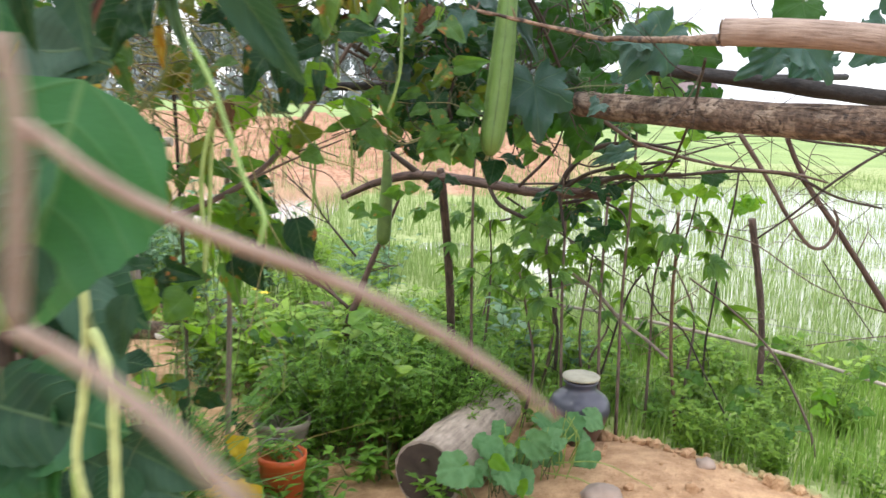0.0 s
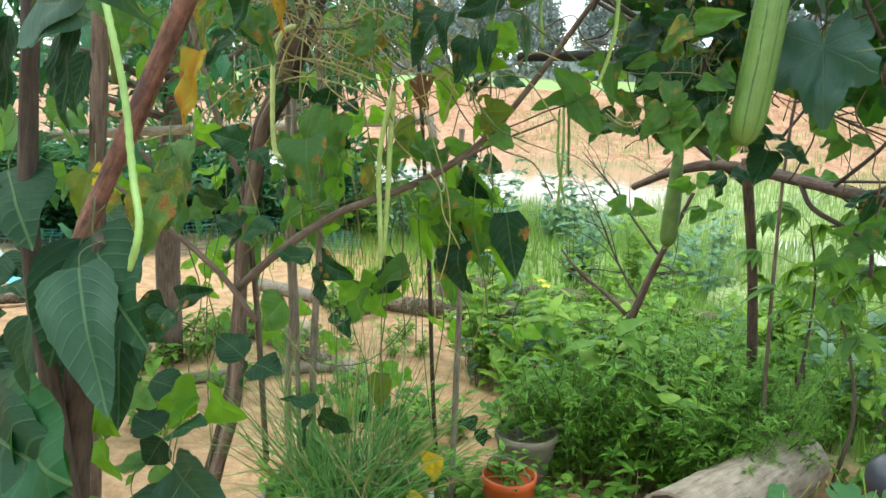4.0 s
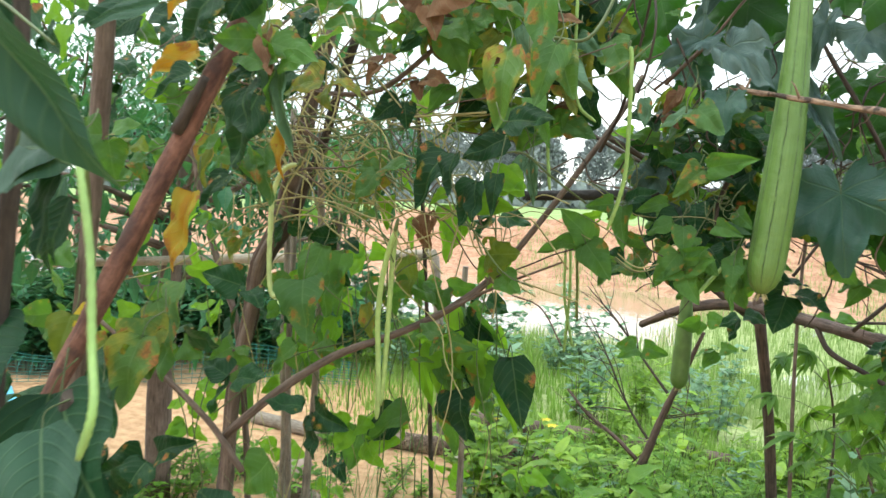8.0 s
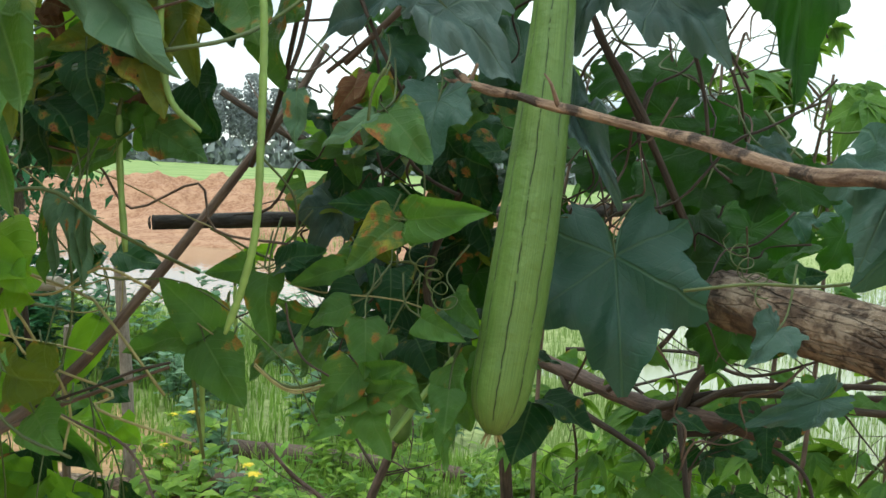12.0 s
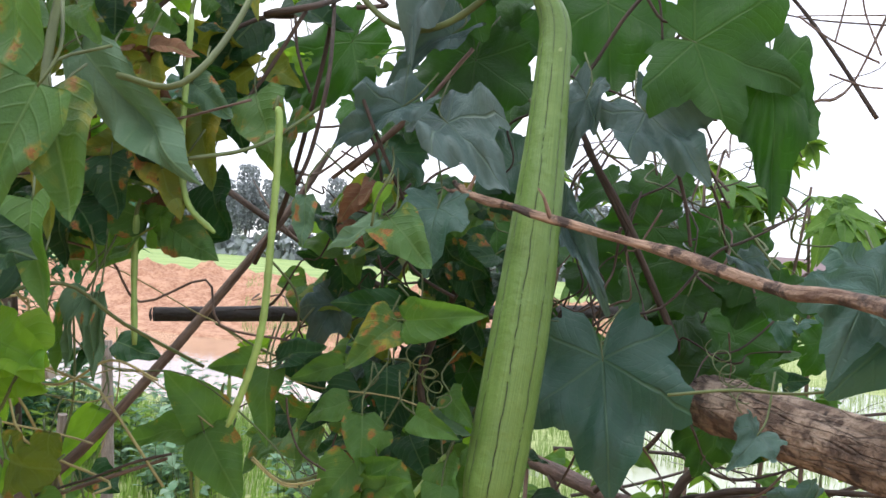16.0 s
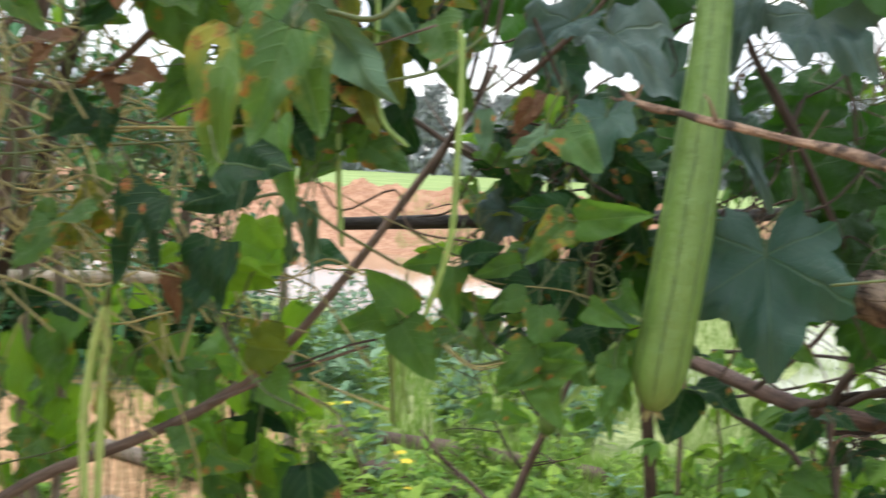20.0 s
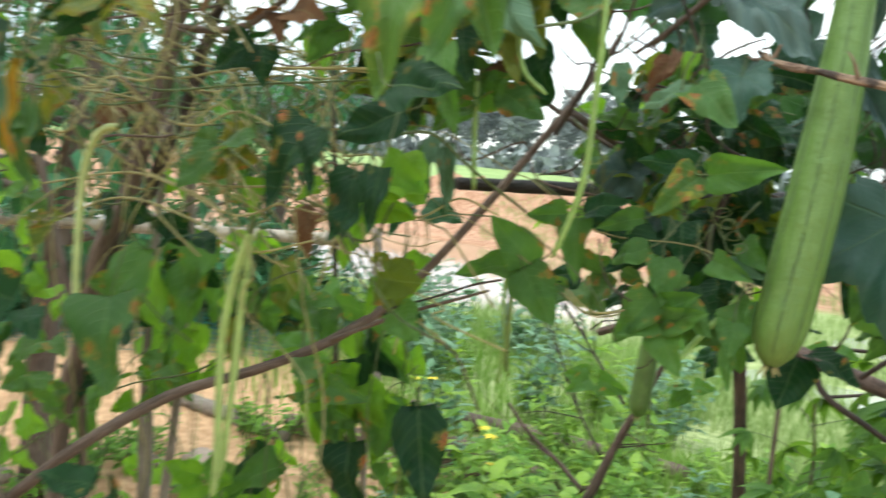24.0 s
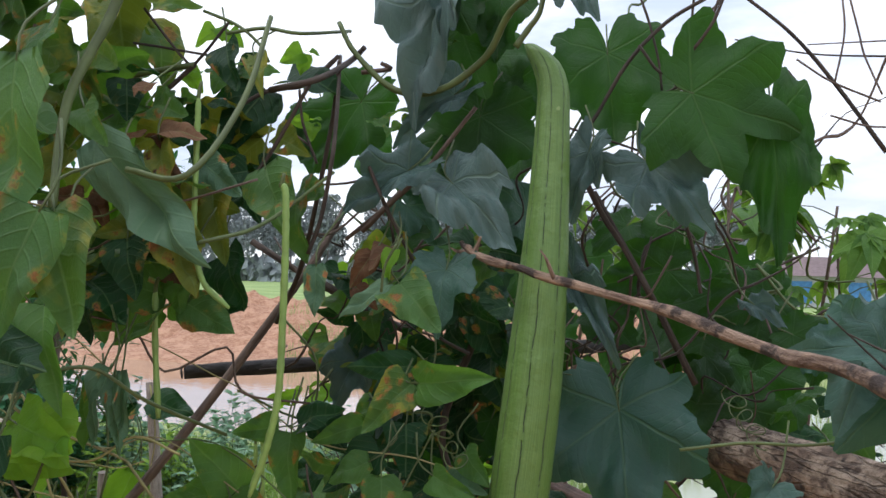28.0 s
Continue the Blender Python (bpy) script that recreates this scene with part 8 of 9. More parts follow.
leaf("luffa", (0.024, 2.200, 1.881), (0.063, 2.190, 1.787), 0.90, 0, luffa_vine, 50, stalk=0.05)
leaf("luffa", (0.079, 2.200, 1.923), (0.078, 2.180, 1.830), 0.80, 10, luffa_vine, 51, stalk=0.05)
leaf("luffa", (0.054, 2.200, 1.767), (0.053, 2.170, 1.659), 0.95, -5, luffa_vine, 52, stalk=0.05)
leaf("luffa", (0.084, 2.250, 1.818), (0.091, 2.220, 1.730), 0.80, 8, luffa_vine, 53, stalk=0.05)
leaf("luffa_grey", (0.037, 2.100, 1.898), (0.038, 2.080, 1.819), 0.50, 0, luffa_vine, 54, stalk=0.05)
leaf("broad", (-0.539, 1.150, 1.129), (-0.529, 1.080, 0.971), 0.72, -10, roselle_shrub, 0, stalk=0.04, side=0.8)
leaf("broad", (-0.518, 1.150, 1.134), (-0.344, 1.080, 1.028), 0.72, 10, roselle_shrub, 1, stalk=0.04, side=0.8)
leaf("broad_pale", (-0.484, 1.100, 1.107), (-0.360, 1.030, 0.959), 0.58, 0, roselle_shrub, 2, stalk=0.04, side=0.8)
leaf("broad", (-0.503, 1.180, 1.035), (-0.480, 1.140, 0.874), 0.55, 0, roselle_shrub, 3, stalk=0.04, side=0.8)
leaf("broad", (-0.653, 1.080, 1.219), (-0.652, 1.040, 1.091), 1.00, 5, roselle_shrub, 4, stalk=0.04, side=0.8)
leaf("broad", (-0.638, 1.120, 1.214), (-0.528, 1.070, 1.127), 0.95, -8, roselle_shrub, 5, stalk=0.04, side=0.8)
leaf("broad", (-0.678, 1.050, 1.205), (-0.674, 1.000, 1.095), 0.90, 10, roselle_shrub, 6, stalk=0.04, side=0.8)
leaf("broad", (-0.544, 1.000, 0.935), (-0.323, 0.950, 0.914), 0.85, 0, roselle_shrub, 7, stalk=0.04, side=0.8)
leaf("broad", (-0.537, 1.000, 0.902), (-0.441, 0.960, 0.784), 0.75, 5, roselle_shrub, 8, stalk=0.04, side=0.8)
leaf("broad", (-0.847, 1.150, 0.843), (-0.842, 1.100, 0.780), 0.90, 0, roselle_shrub, 9, stalk=0.04, side=0.8)
leaf("broad", (-0.616, 0.950, 0.893), (-0.528, 0.900, 0.777), 0.95, 0, roselle_shrub, 10, stalk=0.04, side=0.8)
leaf("broad_pale", (-0.602, 1.350, 0.698), (-0.380, 1.300, 0.651), 0.55, 0, roselle_shrub, 11, stalk=0.04, side=0.8)
leaf("broad", (-0.652, 1.300, 0.657), (-0.519, 1.250, 0.602), 1.00, 0, roselle_shrub, 12, stalk=0.04, side=0.8)
leaf("bean_light", (-0.969, 1.500, 0.725), (-0.929, 1.480, 0.650), 1.00, 10, roselle_shrub, 13, stalk=0.04, side=0.8)
leaf("bean_olive", (-0.830, 1.400, 1.168), (-0.840, 1.380, 1.087), 1.00, 10, roselle_shrub, 14, stalk=0.04, side=0.8)
leaf("bean_rust", (-0.664, 1.400, 1.180), (-0.651, 1.400, 1.085), 1.00, -10, roselle_shrub, 15, stalk=0.04, side=0.8)
leaf("luffa_pale", (0.853, 2.200, 1.507), (0.748, 2.180, 1.442), 0.50, -11, luffa_vine, 1, stalk=0.05)
leaf("luffa_pale", (0.887, 2.100, 1.524), (0.957, 2.080, 1.435), 0.80, -4, luffa_vine, 2, stalk=0.05)
leaf("luffa", (0.815, 2.300, 1.562), (0.857, 2.280, 1.475), 0.80, 3, luffa_vine, 3, stalk=0.05)
leaf("luffa_pale", (1.008, 2.300, 1.507), (0.924, 2.280, 1.428), 0.60, 10, luffa_vine, 4, stalk=0.05)
leaf("luffa", (0.690, 2.400, 1.515), (0.735, 2.380, 1.422), 0.90, 17, luffa_vine, 5, stalk=0.05)

# ---- filler growth of the vines ----
def wander(rng, a, b, wob, n=6):
    """A loose line from a to b."""
    a, b = Vector(a), Vector(b)
    return [a.lerp(b, i / n) + Vector((rng.uniform(-1, 1), rng.uniform(-1, 1), rng.uniform(-1, 1))) * wob * (0 if i in (0, n) else 1) for i in range(n + 1)]


def clump_leaves(vine, count, spot, kinds, size, seed, trio=True, down=0.6, bare=False):
    """Sprays of leaves; bare keeps the strip beside the leaning trellis poles open."""
    rng = random.Random(seed)
    for c in range(count):
        p = Vector(spot(rng))
        k = rng.choice(kinds)
        if bare and c % 6 and 0.7 < p.z < 1.72 and abs(p.x + 1.454 - 0.36 * p.z + 1.08 * (p.y - 2.1)) < 0.085:
            continue
        for q in ((0, 1, -1) if trio else (0,)):
            s = rng.uniform(*size)
            a = rng.uniform(-0.6, 0.6) + q * 1.25
            d = Vector((math.sin(a), rng.uniform(-0.55, 0.25), -down * math.cos(a) + rng.uniform(-0.3, 0.3))).normalized()
            b = p + d * s * 0.18
            leaf(k, b, b + d * s, rng.uniform(0.8, 1.15), rng.uniform(-50, 50), vine, rng.randrange(9), rng.uniform(-0.3, 0.8))


def boxspot(x0, x1, y0, y1, z0, z1):
    return lambda r: (r.uniform(x0, x1), r.uniform(y0, y1), r.uniform(z0, z1))


def slab(x0, y0, x1, y1, z0, z1, thick):
    """Spots on an upright curtain from (x0, y0) to (x1, y1)."""
    def spot(r):
        t = r.random()
        return (x0 + (x1 - x0) * t + r.uniform(-thick, thick) * 0.3, y0 + (y1 - y0) * t + r.uniform(-thick, thick), r.uniform(z0, z1))
    return spot


MIXED = ["bean", "bean", "bean", "bean_light", "bean_spot", "bean_spot", "bean_yellow", "bean_dark", "bean_brown"]
bean_top = thing("bean_vine", (-0.6, 2.0, 1.6), "tangled top of a bean vine with yellowing leaves", "vine")
clump_leaves(bean_top, 34, slab(-1.2, 1.75, -0.25, 2.0, 1.56, 2.0, 0.14), MIXED, (0.05, 0.085), 1, bare=True)
clump_leaves(bean_top, 6, slab(-1.35, 1.9, -0.55, 2.3, 1.15, 1.6, 0.2), MIXED, (0.045, 0.075), 2, bare=True)
clump_leaves(bean_top, 14, boxspot(-0.52, -0.32, 1.95, 2.1, 1.68, 1.92), ["bean_rust", "bean_olive", "bean_spot", "bean"], (0.06, 0.10), 53)
clump_leaves(bean_top, 5, slab(-0.5, 1.9, -0.15, 2.05, 1.66, 1.98, 0.1), ["bean", "bean_spot", "bean_yellow", "bean_dark"], (0.06, 0.10), 3, bare=True)
clump_leaves(bean_top, 8, slab(-1.25, 1.85, -0.25, 2.2, 1.0, 1.65, 0.15), ["bean", "bean", "bean_light", "bean_spot", "bean_dark"], (0.04, 0.068), 21, bare=True)
clump_leaves(bean_top, 9, slab(-0.95, 1.86, -0.72, 2.0, 1.2, 1.7, 0.05), ["bean_brown", "bean_dark", "bean_dark", "bean_yellow"], (0.04, 0.07), 25, bare=True)
clump_leaves(bean_top, 14, slab(-0.55, 1.8, -0.1, 2.05, 1.58, 1.78, 0.12), ["bean_brown", "bean_spot", "bean_dark", "bean_dark", "bean_spot"], (0.03, 0.055), 26, bare=True)
clump_leaves(bean_top, 12, slab(-0.35, 2.1, 0.05, 2.2, 1.74, 1.86, 0.08), ["bean", "bean_light", "bean"], (0.018, 0.034), 27, bare=True)
clump_leaves(bean_top, 10, slab(-0.75, 1.6, -0.45, 1.75, 1.4, 1.8, 0.08), ["bean", "bean_dark", "bean_spot"], (0.04, 0.07), 28, bare=True)
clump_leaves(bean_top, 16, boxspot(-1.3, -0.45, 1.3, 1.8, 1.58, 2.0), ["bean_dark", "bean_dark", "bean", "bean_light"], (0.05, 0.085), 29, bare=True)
clump_leaves(bean_top, 20, boxspot(-0.46, -0.14, 1.92, 2.12, 1.52, 1.70), ["bean_olive", "bean_dark", "bean", "bean_spot", "bean_yellow", "bean_rust"], (0.05, 0.085), 51)
clump_leaves(bean_top, 12, boxspot(-0.52, -0.22, 1.70, 1.95, 1.66, 1.92), ["bean_spot", "bean_rust", "bean", "bean_brown"], (0.05, 0.09), 52)
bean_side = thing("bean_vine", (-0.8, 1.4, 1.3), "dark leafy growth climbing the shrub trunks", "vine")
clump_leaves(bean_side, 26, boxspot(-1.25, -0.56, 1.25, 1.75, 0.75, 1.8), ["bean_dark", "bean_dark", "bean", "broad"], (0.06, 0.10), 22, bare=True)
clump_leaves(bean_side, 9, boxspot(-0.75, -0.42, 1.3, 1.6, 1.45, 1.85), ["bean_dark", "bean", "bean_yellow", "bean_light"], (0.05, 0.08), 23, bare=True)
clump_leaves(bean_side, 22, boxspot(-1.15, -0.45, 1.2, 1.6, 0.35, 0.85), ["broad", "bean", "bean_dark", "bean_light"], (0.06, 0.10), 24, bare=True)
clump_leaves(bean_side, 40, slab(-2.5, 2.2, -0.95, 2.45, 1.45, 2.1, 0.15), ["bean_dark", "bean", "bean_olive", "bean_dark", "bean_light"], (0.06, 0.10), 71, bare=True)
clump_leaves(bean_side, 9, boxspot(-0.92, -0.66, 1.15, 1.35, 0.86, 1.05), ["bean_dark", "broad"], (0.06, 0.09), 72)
bean_low = thing("bean_vine", (-0.8, 2.3, 0.8), "lower part of a bean vine with fresh green leaves", "vine")
clump_leaves(bean_low, 16, slab(-1.5, 2.2, -0.5, 2.6, 0.50, 1.15, 0.2), ["bean", "bean_light", "bean_light", "bean_light"], (0.05, 0.08), 4)
clump_leaves(bean_low, 12, slab(-1.1, 1.9, -0.5, 2.2, 0.7, 1.2, 0.12), ["bean", "bean_light", "bean_spot"], (0.05, 0.08), 5)
# vine interior: its deep shade comes from the dark leaf colour
bean_mid = thing("bean_vine", (0.0, 2.3, 1.35), "leafy bean vine knotted round the gourd stem, darkened with painted shade", "vine")
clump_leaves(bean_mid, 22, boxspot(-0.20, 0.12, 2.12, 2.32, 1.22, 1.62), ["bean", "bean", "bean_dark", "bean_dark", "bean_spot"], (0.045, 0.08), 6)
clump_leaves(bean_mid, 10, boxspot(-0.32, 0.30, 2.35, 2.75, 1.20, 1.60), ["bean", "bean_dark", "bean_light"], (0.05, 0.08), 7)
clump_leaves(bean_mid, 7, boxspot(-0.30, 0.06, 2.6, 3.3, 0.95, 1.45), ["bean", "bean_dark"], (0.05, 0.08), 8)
luffa_back = thing("luffa_vine", (0.4, 2.5, 1.6), "backlit upper growth of the sponge gourd vine", "vine")
clump_leaves(luffa_back, 12, boxspot(-0.12, 0.18, 2.28, 2.6, 1.55, 1.86), ["luffa", "luffa", "luffa_pale"], (0.06, 0.12), 9, False)
clump_leaves(luffa_back, 9, boxspot(0.26, 0.52, 2.3, 2.8, 1.36, 1.46), ["luffa"], (0.04, 0.07), 10, False)
clump_leaves(luffa_back, 12, boxspot(0.05, 1.3, 2.5, 3.2, 1.34, 1.47), ["luffa", "luffa_pale", "luffa"], (0.05, 0.10), 11, False)
clump_leaves(luffa_back, 7, boxspot(-0.8, 0.3, 2.3, 2.9, 1.62, 1.9), ["luffa", "bean", "luffa_pale"], (0.06, 0.11), 12, False)
clump_leaves(luffa_back, 6, boxspot(0.95, 1.5, 1.7, 2.2, 1.5, 1.75), ["luffa", "luffa_pale"], (0.08, 0.13), 13, False)

creeper = thing("bean_vine", (0.4, 2.9, 1.1), "leafy green creeper growing over the dead branches", "vine")
clump_leaves(creeper, 19, boxspot(0.12, 0.62, 2.55, 3.2, 0.92, 1.34), ["bean", "bean_dark", "bean_dark", "bean"], (0.04, 0.075), 41)
clump_leaves(creeper, 10, boxspot(0.5, 0.95, 2.5, 3.1, 1.05, 1.36), ["bean_light", "bean", "luffa"], (0.035, 0.06), 42)
clump_leaves(creeper, 16, boxspot(0.45, 0.95, 3.2, 3.6, 0.55, 1.0), ["bean_light", "bean", "bean_light"], (0.035, 0.06), 43)
clump_leaves(creeper, 3, boxspot(1.22, 1.34, 3.6, 3.7, 0.94, 1.0), ["bean_light"], (0.05, 0.075), 44)
clump_leaves(creeper, 10, boxspot(0.95, 1.8, 3.0, 3.6, 0.15, 0.45), ["bean_light", "bean"], (0.04, 0.07), 45)

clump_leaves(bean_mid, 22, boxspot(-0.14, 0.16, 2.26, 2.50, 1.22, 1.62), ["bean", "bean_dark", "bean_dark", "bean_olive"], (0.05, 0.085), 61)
clump_leaves(luffa_back, 6, boxspot(0.16, 0.45, 2.42, 2.80, 1.18, 1.38), ["luffa", "luffa", "bean"], (0.06, 0.11), 62, False)
clump_leaves(luffa_back, 7, boxspot(0.20, 0.42, 2.42, 2.7, 1.40, 1.54), ["luffa"], (0.07, 0.12), 63, False)

clump_leaves(bean_low, 14, slab(-1.6, 2.6, -0.6, 3.0, 0.15, 0.55, 0.2), ["bean", "bean_dark", "bean_light"], (0.05, 0.09), 74)
clump_leaves(bean_low, 16, slab(-1.25, 2.15, -0.5, 2.45, 0.75, 1.35, 0.12), ["bean", "bean_light", "bean_dark"], (0.05, 0.085), 75, bare=True)

# tangled stems
rng = random.Random(77)
tangle = thing("vine_tangle", (-0.7, 1.95, 1.5), "tangle of straw-coloured and green vine stems on the poles", "vine")
for k in range(165):
    a = (rng.uniform(-1.10, -0.45), rng.uniform(1.80, 2.15), rng.uniform(1.40, 1.88))
    b = (a[0] + rng.uniform(-0.45, 0.55), a[1] + rng.uniform(-0.1, 0.1), a[2] + (rng.uniform(-0.22, 0.22) if k % 3 else rng.uniform(-0.45, -0.1)))
    r = rng.uniform(0.0009, 0.0021)
    stem("stem", [(*p, r) for p in wander(rng, a, b, 0.034, 6)], rng.choice(["dryvine", "dryvine", "vine", "vine", "twig"]), tangle, 5, 0.1, 4, k)
for k in range(26):
    a = (rng.uniform(-1.2, -0.4), rng.uniform(1.9, 2.5), rng.uniform(1.2, 1.6))
    b = (a[0] + rng.uniform(-0.15, 0.15), a[1] + rng.uniform(-0.1, 0.1), rng.uniform(0.3, 0.8))
    stem("stem", [(*p, rng.uniform(0.0010, 0.0018)) for p in wander(rng, a, b, 0.03)], rng.choice(["dryvine", "vine", "vine"]), tangle, 5, 0.1, 4, k)
dark_tangle = thing("vine_tangle", (0.2, 2.2, 1.5), "dark thin vine stems and tendrils round the gourd", "vine")
for k in range(84):
    a = (rng.uniform(-0.25, 0.55), rng.uniform(2.20, 2.50), rng.uniform(1.25, 1.75))
    b = (a[0] + rng.uniform(-0.25, 0.3), a[1] + rng.uniform(0.02, 0.15), a[2] + rng.uniform(-0.28, 0.28))
    stem("stem", [(*p, rng.uniform(0.0009, 0.0022)) for p in wander(rng, a, b, 0.022)], rng.choice(["darktwig", "vine", "darktwig", "twig"]), dark_tangle, 5, 0.1, 4, k)
for k in range(8):
    a = (rng.uniform(0.15, 0.95), rng.uniform(2.3, 2.7), rng.uniform(1.6, 1.75))
    b = (a[0] + rng.uniform(-0.1, 0.3), a[1] + rng.uniform(-0.1, 0.15), a[2] + rng.uniform(0.15, 0.35))
    stem("stem", [(*p, rng.uniform(0.0012, 0.0024)) for p in wander(rng, a, b, 0.03)], rng.choice(["darktwig", "twig"]), dark_tangle, 5, 0.1, 4, k)
for k, c in enumerate([(0.045, 2.03, 1.42), (0.16, 2.1, 1.50), (0.36, 2.15, 1.44), (0.38, 2.14, 1.41), (0.06, 2.02, 1.40)]):
    pts = [(c[0] + 0.011 * math.cos(i * 1.0 + k) + 0.0012 * i, c[1] + 0.010 * math.sin(i * 1.3), c[2] - 0.0022 * i + 0.009 * math.sin(i * 1.0 + k), 0.0007) for i in range(18)]
    stem("tendril", pts, "vine", dark_tangle, 5, 0.0, 3, k, "curled yellow-green tendril")


# ---- plants on the ground ----
def add_blade(buf, base, way, up, length, width, bend=0.3, segs=3):
    """A small pointed leaf into buf (verts, faces, uvs)."""
    verts, faces, uvs = buf
    w = way.normalized()
    side = w.cross(up)
    side = side.normalized() if side.length > 1e-4 else w.orthogonal().normalized()
    nrm = side.cross(w)
    k = len(verts)
    for s in range(segs + 1):
        t = s / segs
        c = base + w * length * t - nrm * bend * length * t * t
        ww = width * 0.5 * max(0.04, math.sin(math.pi * min(1, 0.12 + 0.88 * t ** 0.8)))
        for q in (-1, 0, 1):
            verts.append(tuple(c + side * ww * q + nrm * abs(q) * ww * 0.35))
            uvs.append((q * 0.2, t))
    for s in range(segs):
        for q in range(2):
            i = k + s * 3 + q
            faces.append((i, i + 1, i + 4, i + 3))


def foliage(name, buf, mat, parent, label=""):
    me = bpy.data.meshes.new(name)
    me.from_pydata(buf[0], [], buf[1])
    lay = me.uv_layers.new(name="leaf")
    lay.data.foreach_set("uv", [c for lo in me.loops for c in buf[2][lo.vertex_index]])
    for poly in me.polygons:
        poly.use_smooth = True
    me.materials.append(M[mat])
    ob = new(name, me)
    ob.parent = parent
    return tagged(ob, label)


def weed(name, label, mat, stems, height, spread_r, leaf_len, leaf_w, per_stem, seed, stem_mat="vine", up_bias=0.35, category="plant", flowers=0, group=""):
    """A bushy plant: thin stems and one body of small leaves."""
    rng = random.Random(seed)
    t = thing(name, (0, 0, 0), label, category, group)
    bm = bmesh.new()
    buf = ([], [], [])
    tips = []
    for s in range(stems):
        a, rr = rng.uniform(0, 6.283), spread_r * math.sqrt(rng.random())
        foot = Vector((math.cos(a), math.sin(a), 0)) * rr * 0.45
        h = height * rng.uniform(0.55, 1.1)
        tip = Vector((math.cos(a) * rr * 1.3, math.sin(a) * rr * 1.3, h))
        mid = foot.lerp(tip, 0.5) + Vector((rng.uniform(-1, 1), rng.uniform(-1, 1), 0)) * 0.03 - Vector((math.cos(a), math.sin(a), 0)) * rr * 0.2
        line = smooth_line([(*foot, 0.0024), (*mid, 0.002), (*tip, 0.0008)], 4)
        tube_into(bm, line, 4, 0.0, rng, False)
        tips.append(tip)
        for k in range(per_stem):
            q = line[rng.randrange(2, len(line))].xyz
            b = rng.uniform(0, 6.283)
            way = Vector((math.cos(b), math.sin(b), up_bias + rng.uniform(-0.4, 0.5)))
            add_blade(buf, q + way * 0.006, way, Vector((0, 0, 1)), leaf_len * rng.uniform(0.5, 1.2), leaf_w * rng.uniform(0.7, 1.2), rng.uniform(0.1, 0.5))
    tagged(part("stalk", bm, stem_mat, t), kind="stuff")
    tagged(foliage("foliage", buf, mat, t), kind="stuff")
    for k in range(flowers):
        fb = ([], [], [])
        for q in range(6):
            b = q * 1.047
            add_blade(fb, Vector(), Vector((math.cos(b), math.sin(b), 0.5)), Vector((0, 0, 1)), 0.028, 0.024, 0.4, 2)
        fo = foliage("flower", fb, "petal", t, "yellow flower")
        fo.location = tips[(k * 5) % len(tips)] + Vector((0, 0, 0.005))
    return t


def plant_at(proto, x, y, turn, scale, used):
    m = pose(x, y, ground_z(x, y) - 0.01, 0, 0, turn)
    if proto not in used:
        used.add(proto)
        proto.matrix_basis = m
        proto.scale = (scale,) * 3
        return proto
    ob = copy_thing(proto, m)
    ob.scale = (scale,) * 3
    return ob


used = set()
herbs = [weed("feathery_herb", "dense feathery bright green herb clump", "herb", 26, 0.42, 0.20, 0.045, 0.010, 42, 100 + s, category="herb", group="herb patch") for s in range(3)]
rng = random.Random(5)
for k in range(20):
    x = -0.55 + 0.72 * rng.random()
    plant_at(herbs[k % 3], x, 2.95 + 0.55 * rng.random() + 0.1 * x, rng.uniform(0, 360), rng.uniform(0.75, 1.1), used)
oval = [weed("upright_weed", "upright weed with oval light green leaves", "shrub" if s_ != 3 else "pale_weed", 8, 0.50, 0.13, 0.105, 0.056, 10, 310 + s_, category="weed", group="weeds", up_bias=0.5) for s_ in range(4)]
broads = [weed("leafy_weed", "leafy bright green weed in the damp grass", "shrub", 9, 0.48, 0.17, 0.11, 0.045, 13, 120 + s, category="weed", group="weeds") for s in range(3)]
for k in range(14):
    plant_at(broads[k % 3], rng.uniform(-0.75, 0.5), rng.uniform(3.65, 4.9), rng.uniform(0, 360), rng.uniform(0.4, 0.8), used)
for k in range(16):
    plant_at(broads[k % 3], rng.uniform(0.6, 2.3), rng.uniform(3.5, 4.6), rng.uniform(0, 360), rng.uniform(0.35, 0.6), used)
for k in range(34):
    y = rng.uniform(4.8, 7.6)
    plant_at(oval[3] if k % 3 else broads[k % 2], rng.uniform(-0.72 * y + 0.6, -0.10 * y), y, rng.uniform(0, 360), rng.uniform(0.5, 1.0), used)
for k in range(44):
    x = rng.uniform(0.85, 2.6)
    plant_at(broads[k % 3], x, 3.75 - 0.65 * x + 1.1 * rng.random() ** 1.5, rng.uniform(0, 360), rng.uniform(0.25, 0.48), used)
for k in range(30):
    y = rng.uniform(3.2, 4.8)
    plant_at(oval[k % 4], rng.uniform(-0.30 * y - 0.2, 0.16 * y), y, rng.uniform(0, 360), rng.uniform(0.45, 0.9), used)
for k in range(14):
    plant_at(oval[k % 3], rng.uniform(0.55, 2.0), rng.uniform(3.3, 4.4), rng.uniform(0, 360), rng.uniform(0.4, 0.7), used)
lows = [weed("low_weed", "small low green weed on the sandy soil", "herb", 7, 0.12, 0.10, 0.045, 0.020, 10, 140 + s, category="weed", group="weeds") for s in range(3)]
for k in range(70):
    x, y = rng.uniform(-2.8, 1.6), rng.uniform(2.5, 4.6)
    if x > 0.25 and y < 3.25:
        continue
    plant_at(lows[k % 3], x, y, rng.uniform(0, 360), rng.uniform(0.7, 1.7), used)
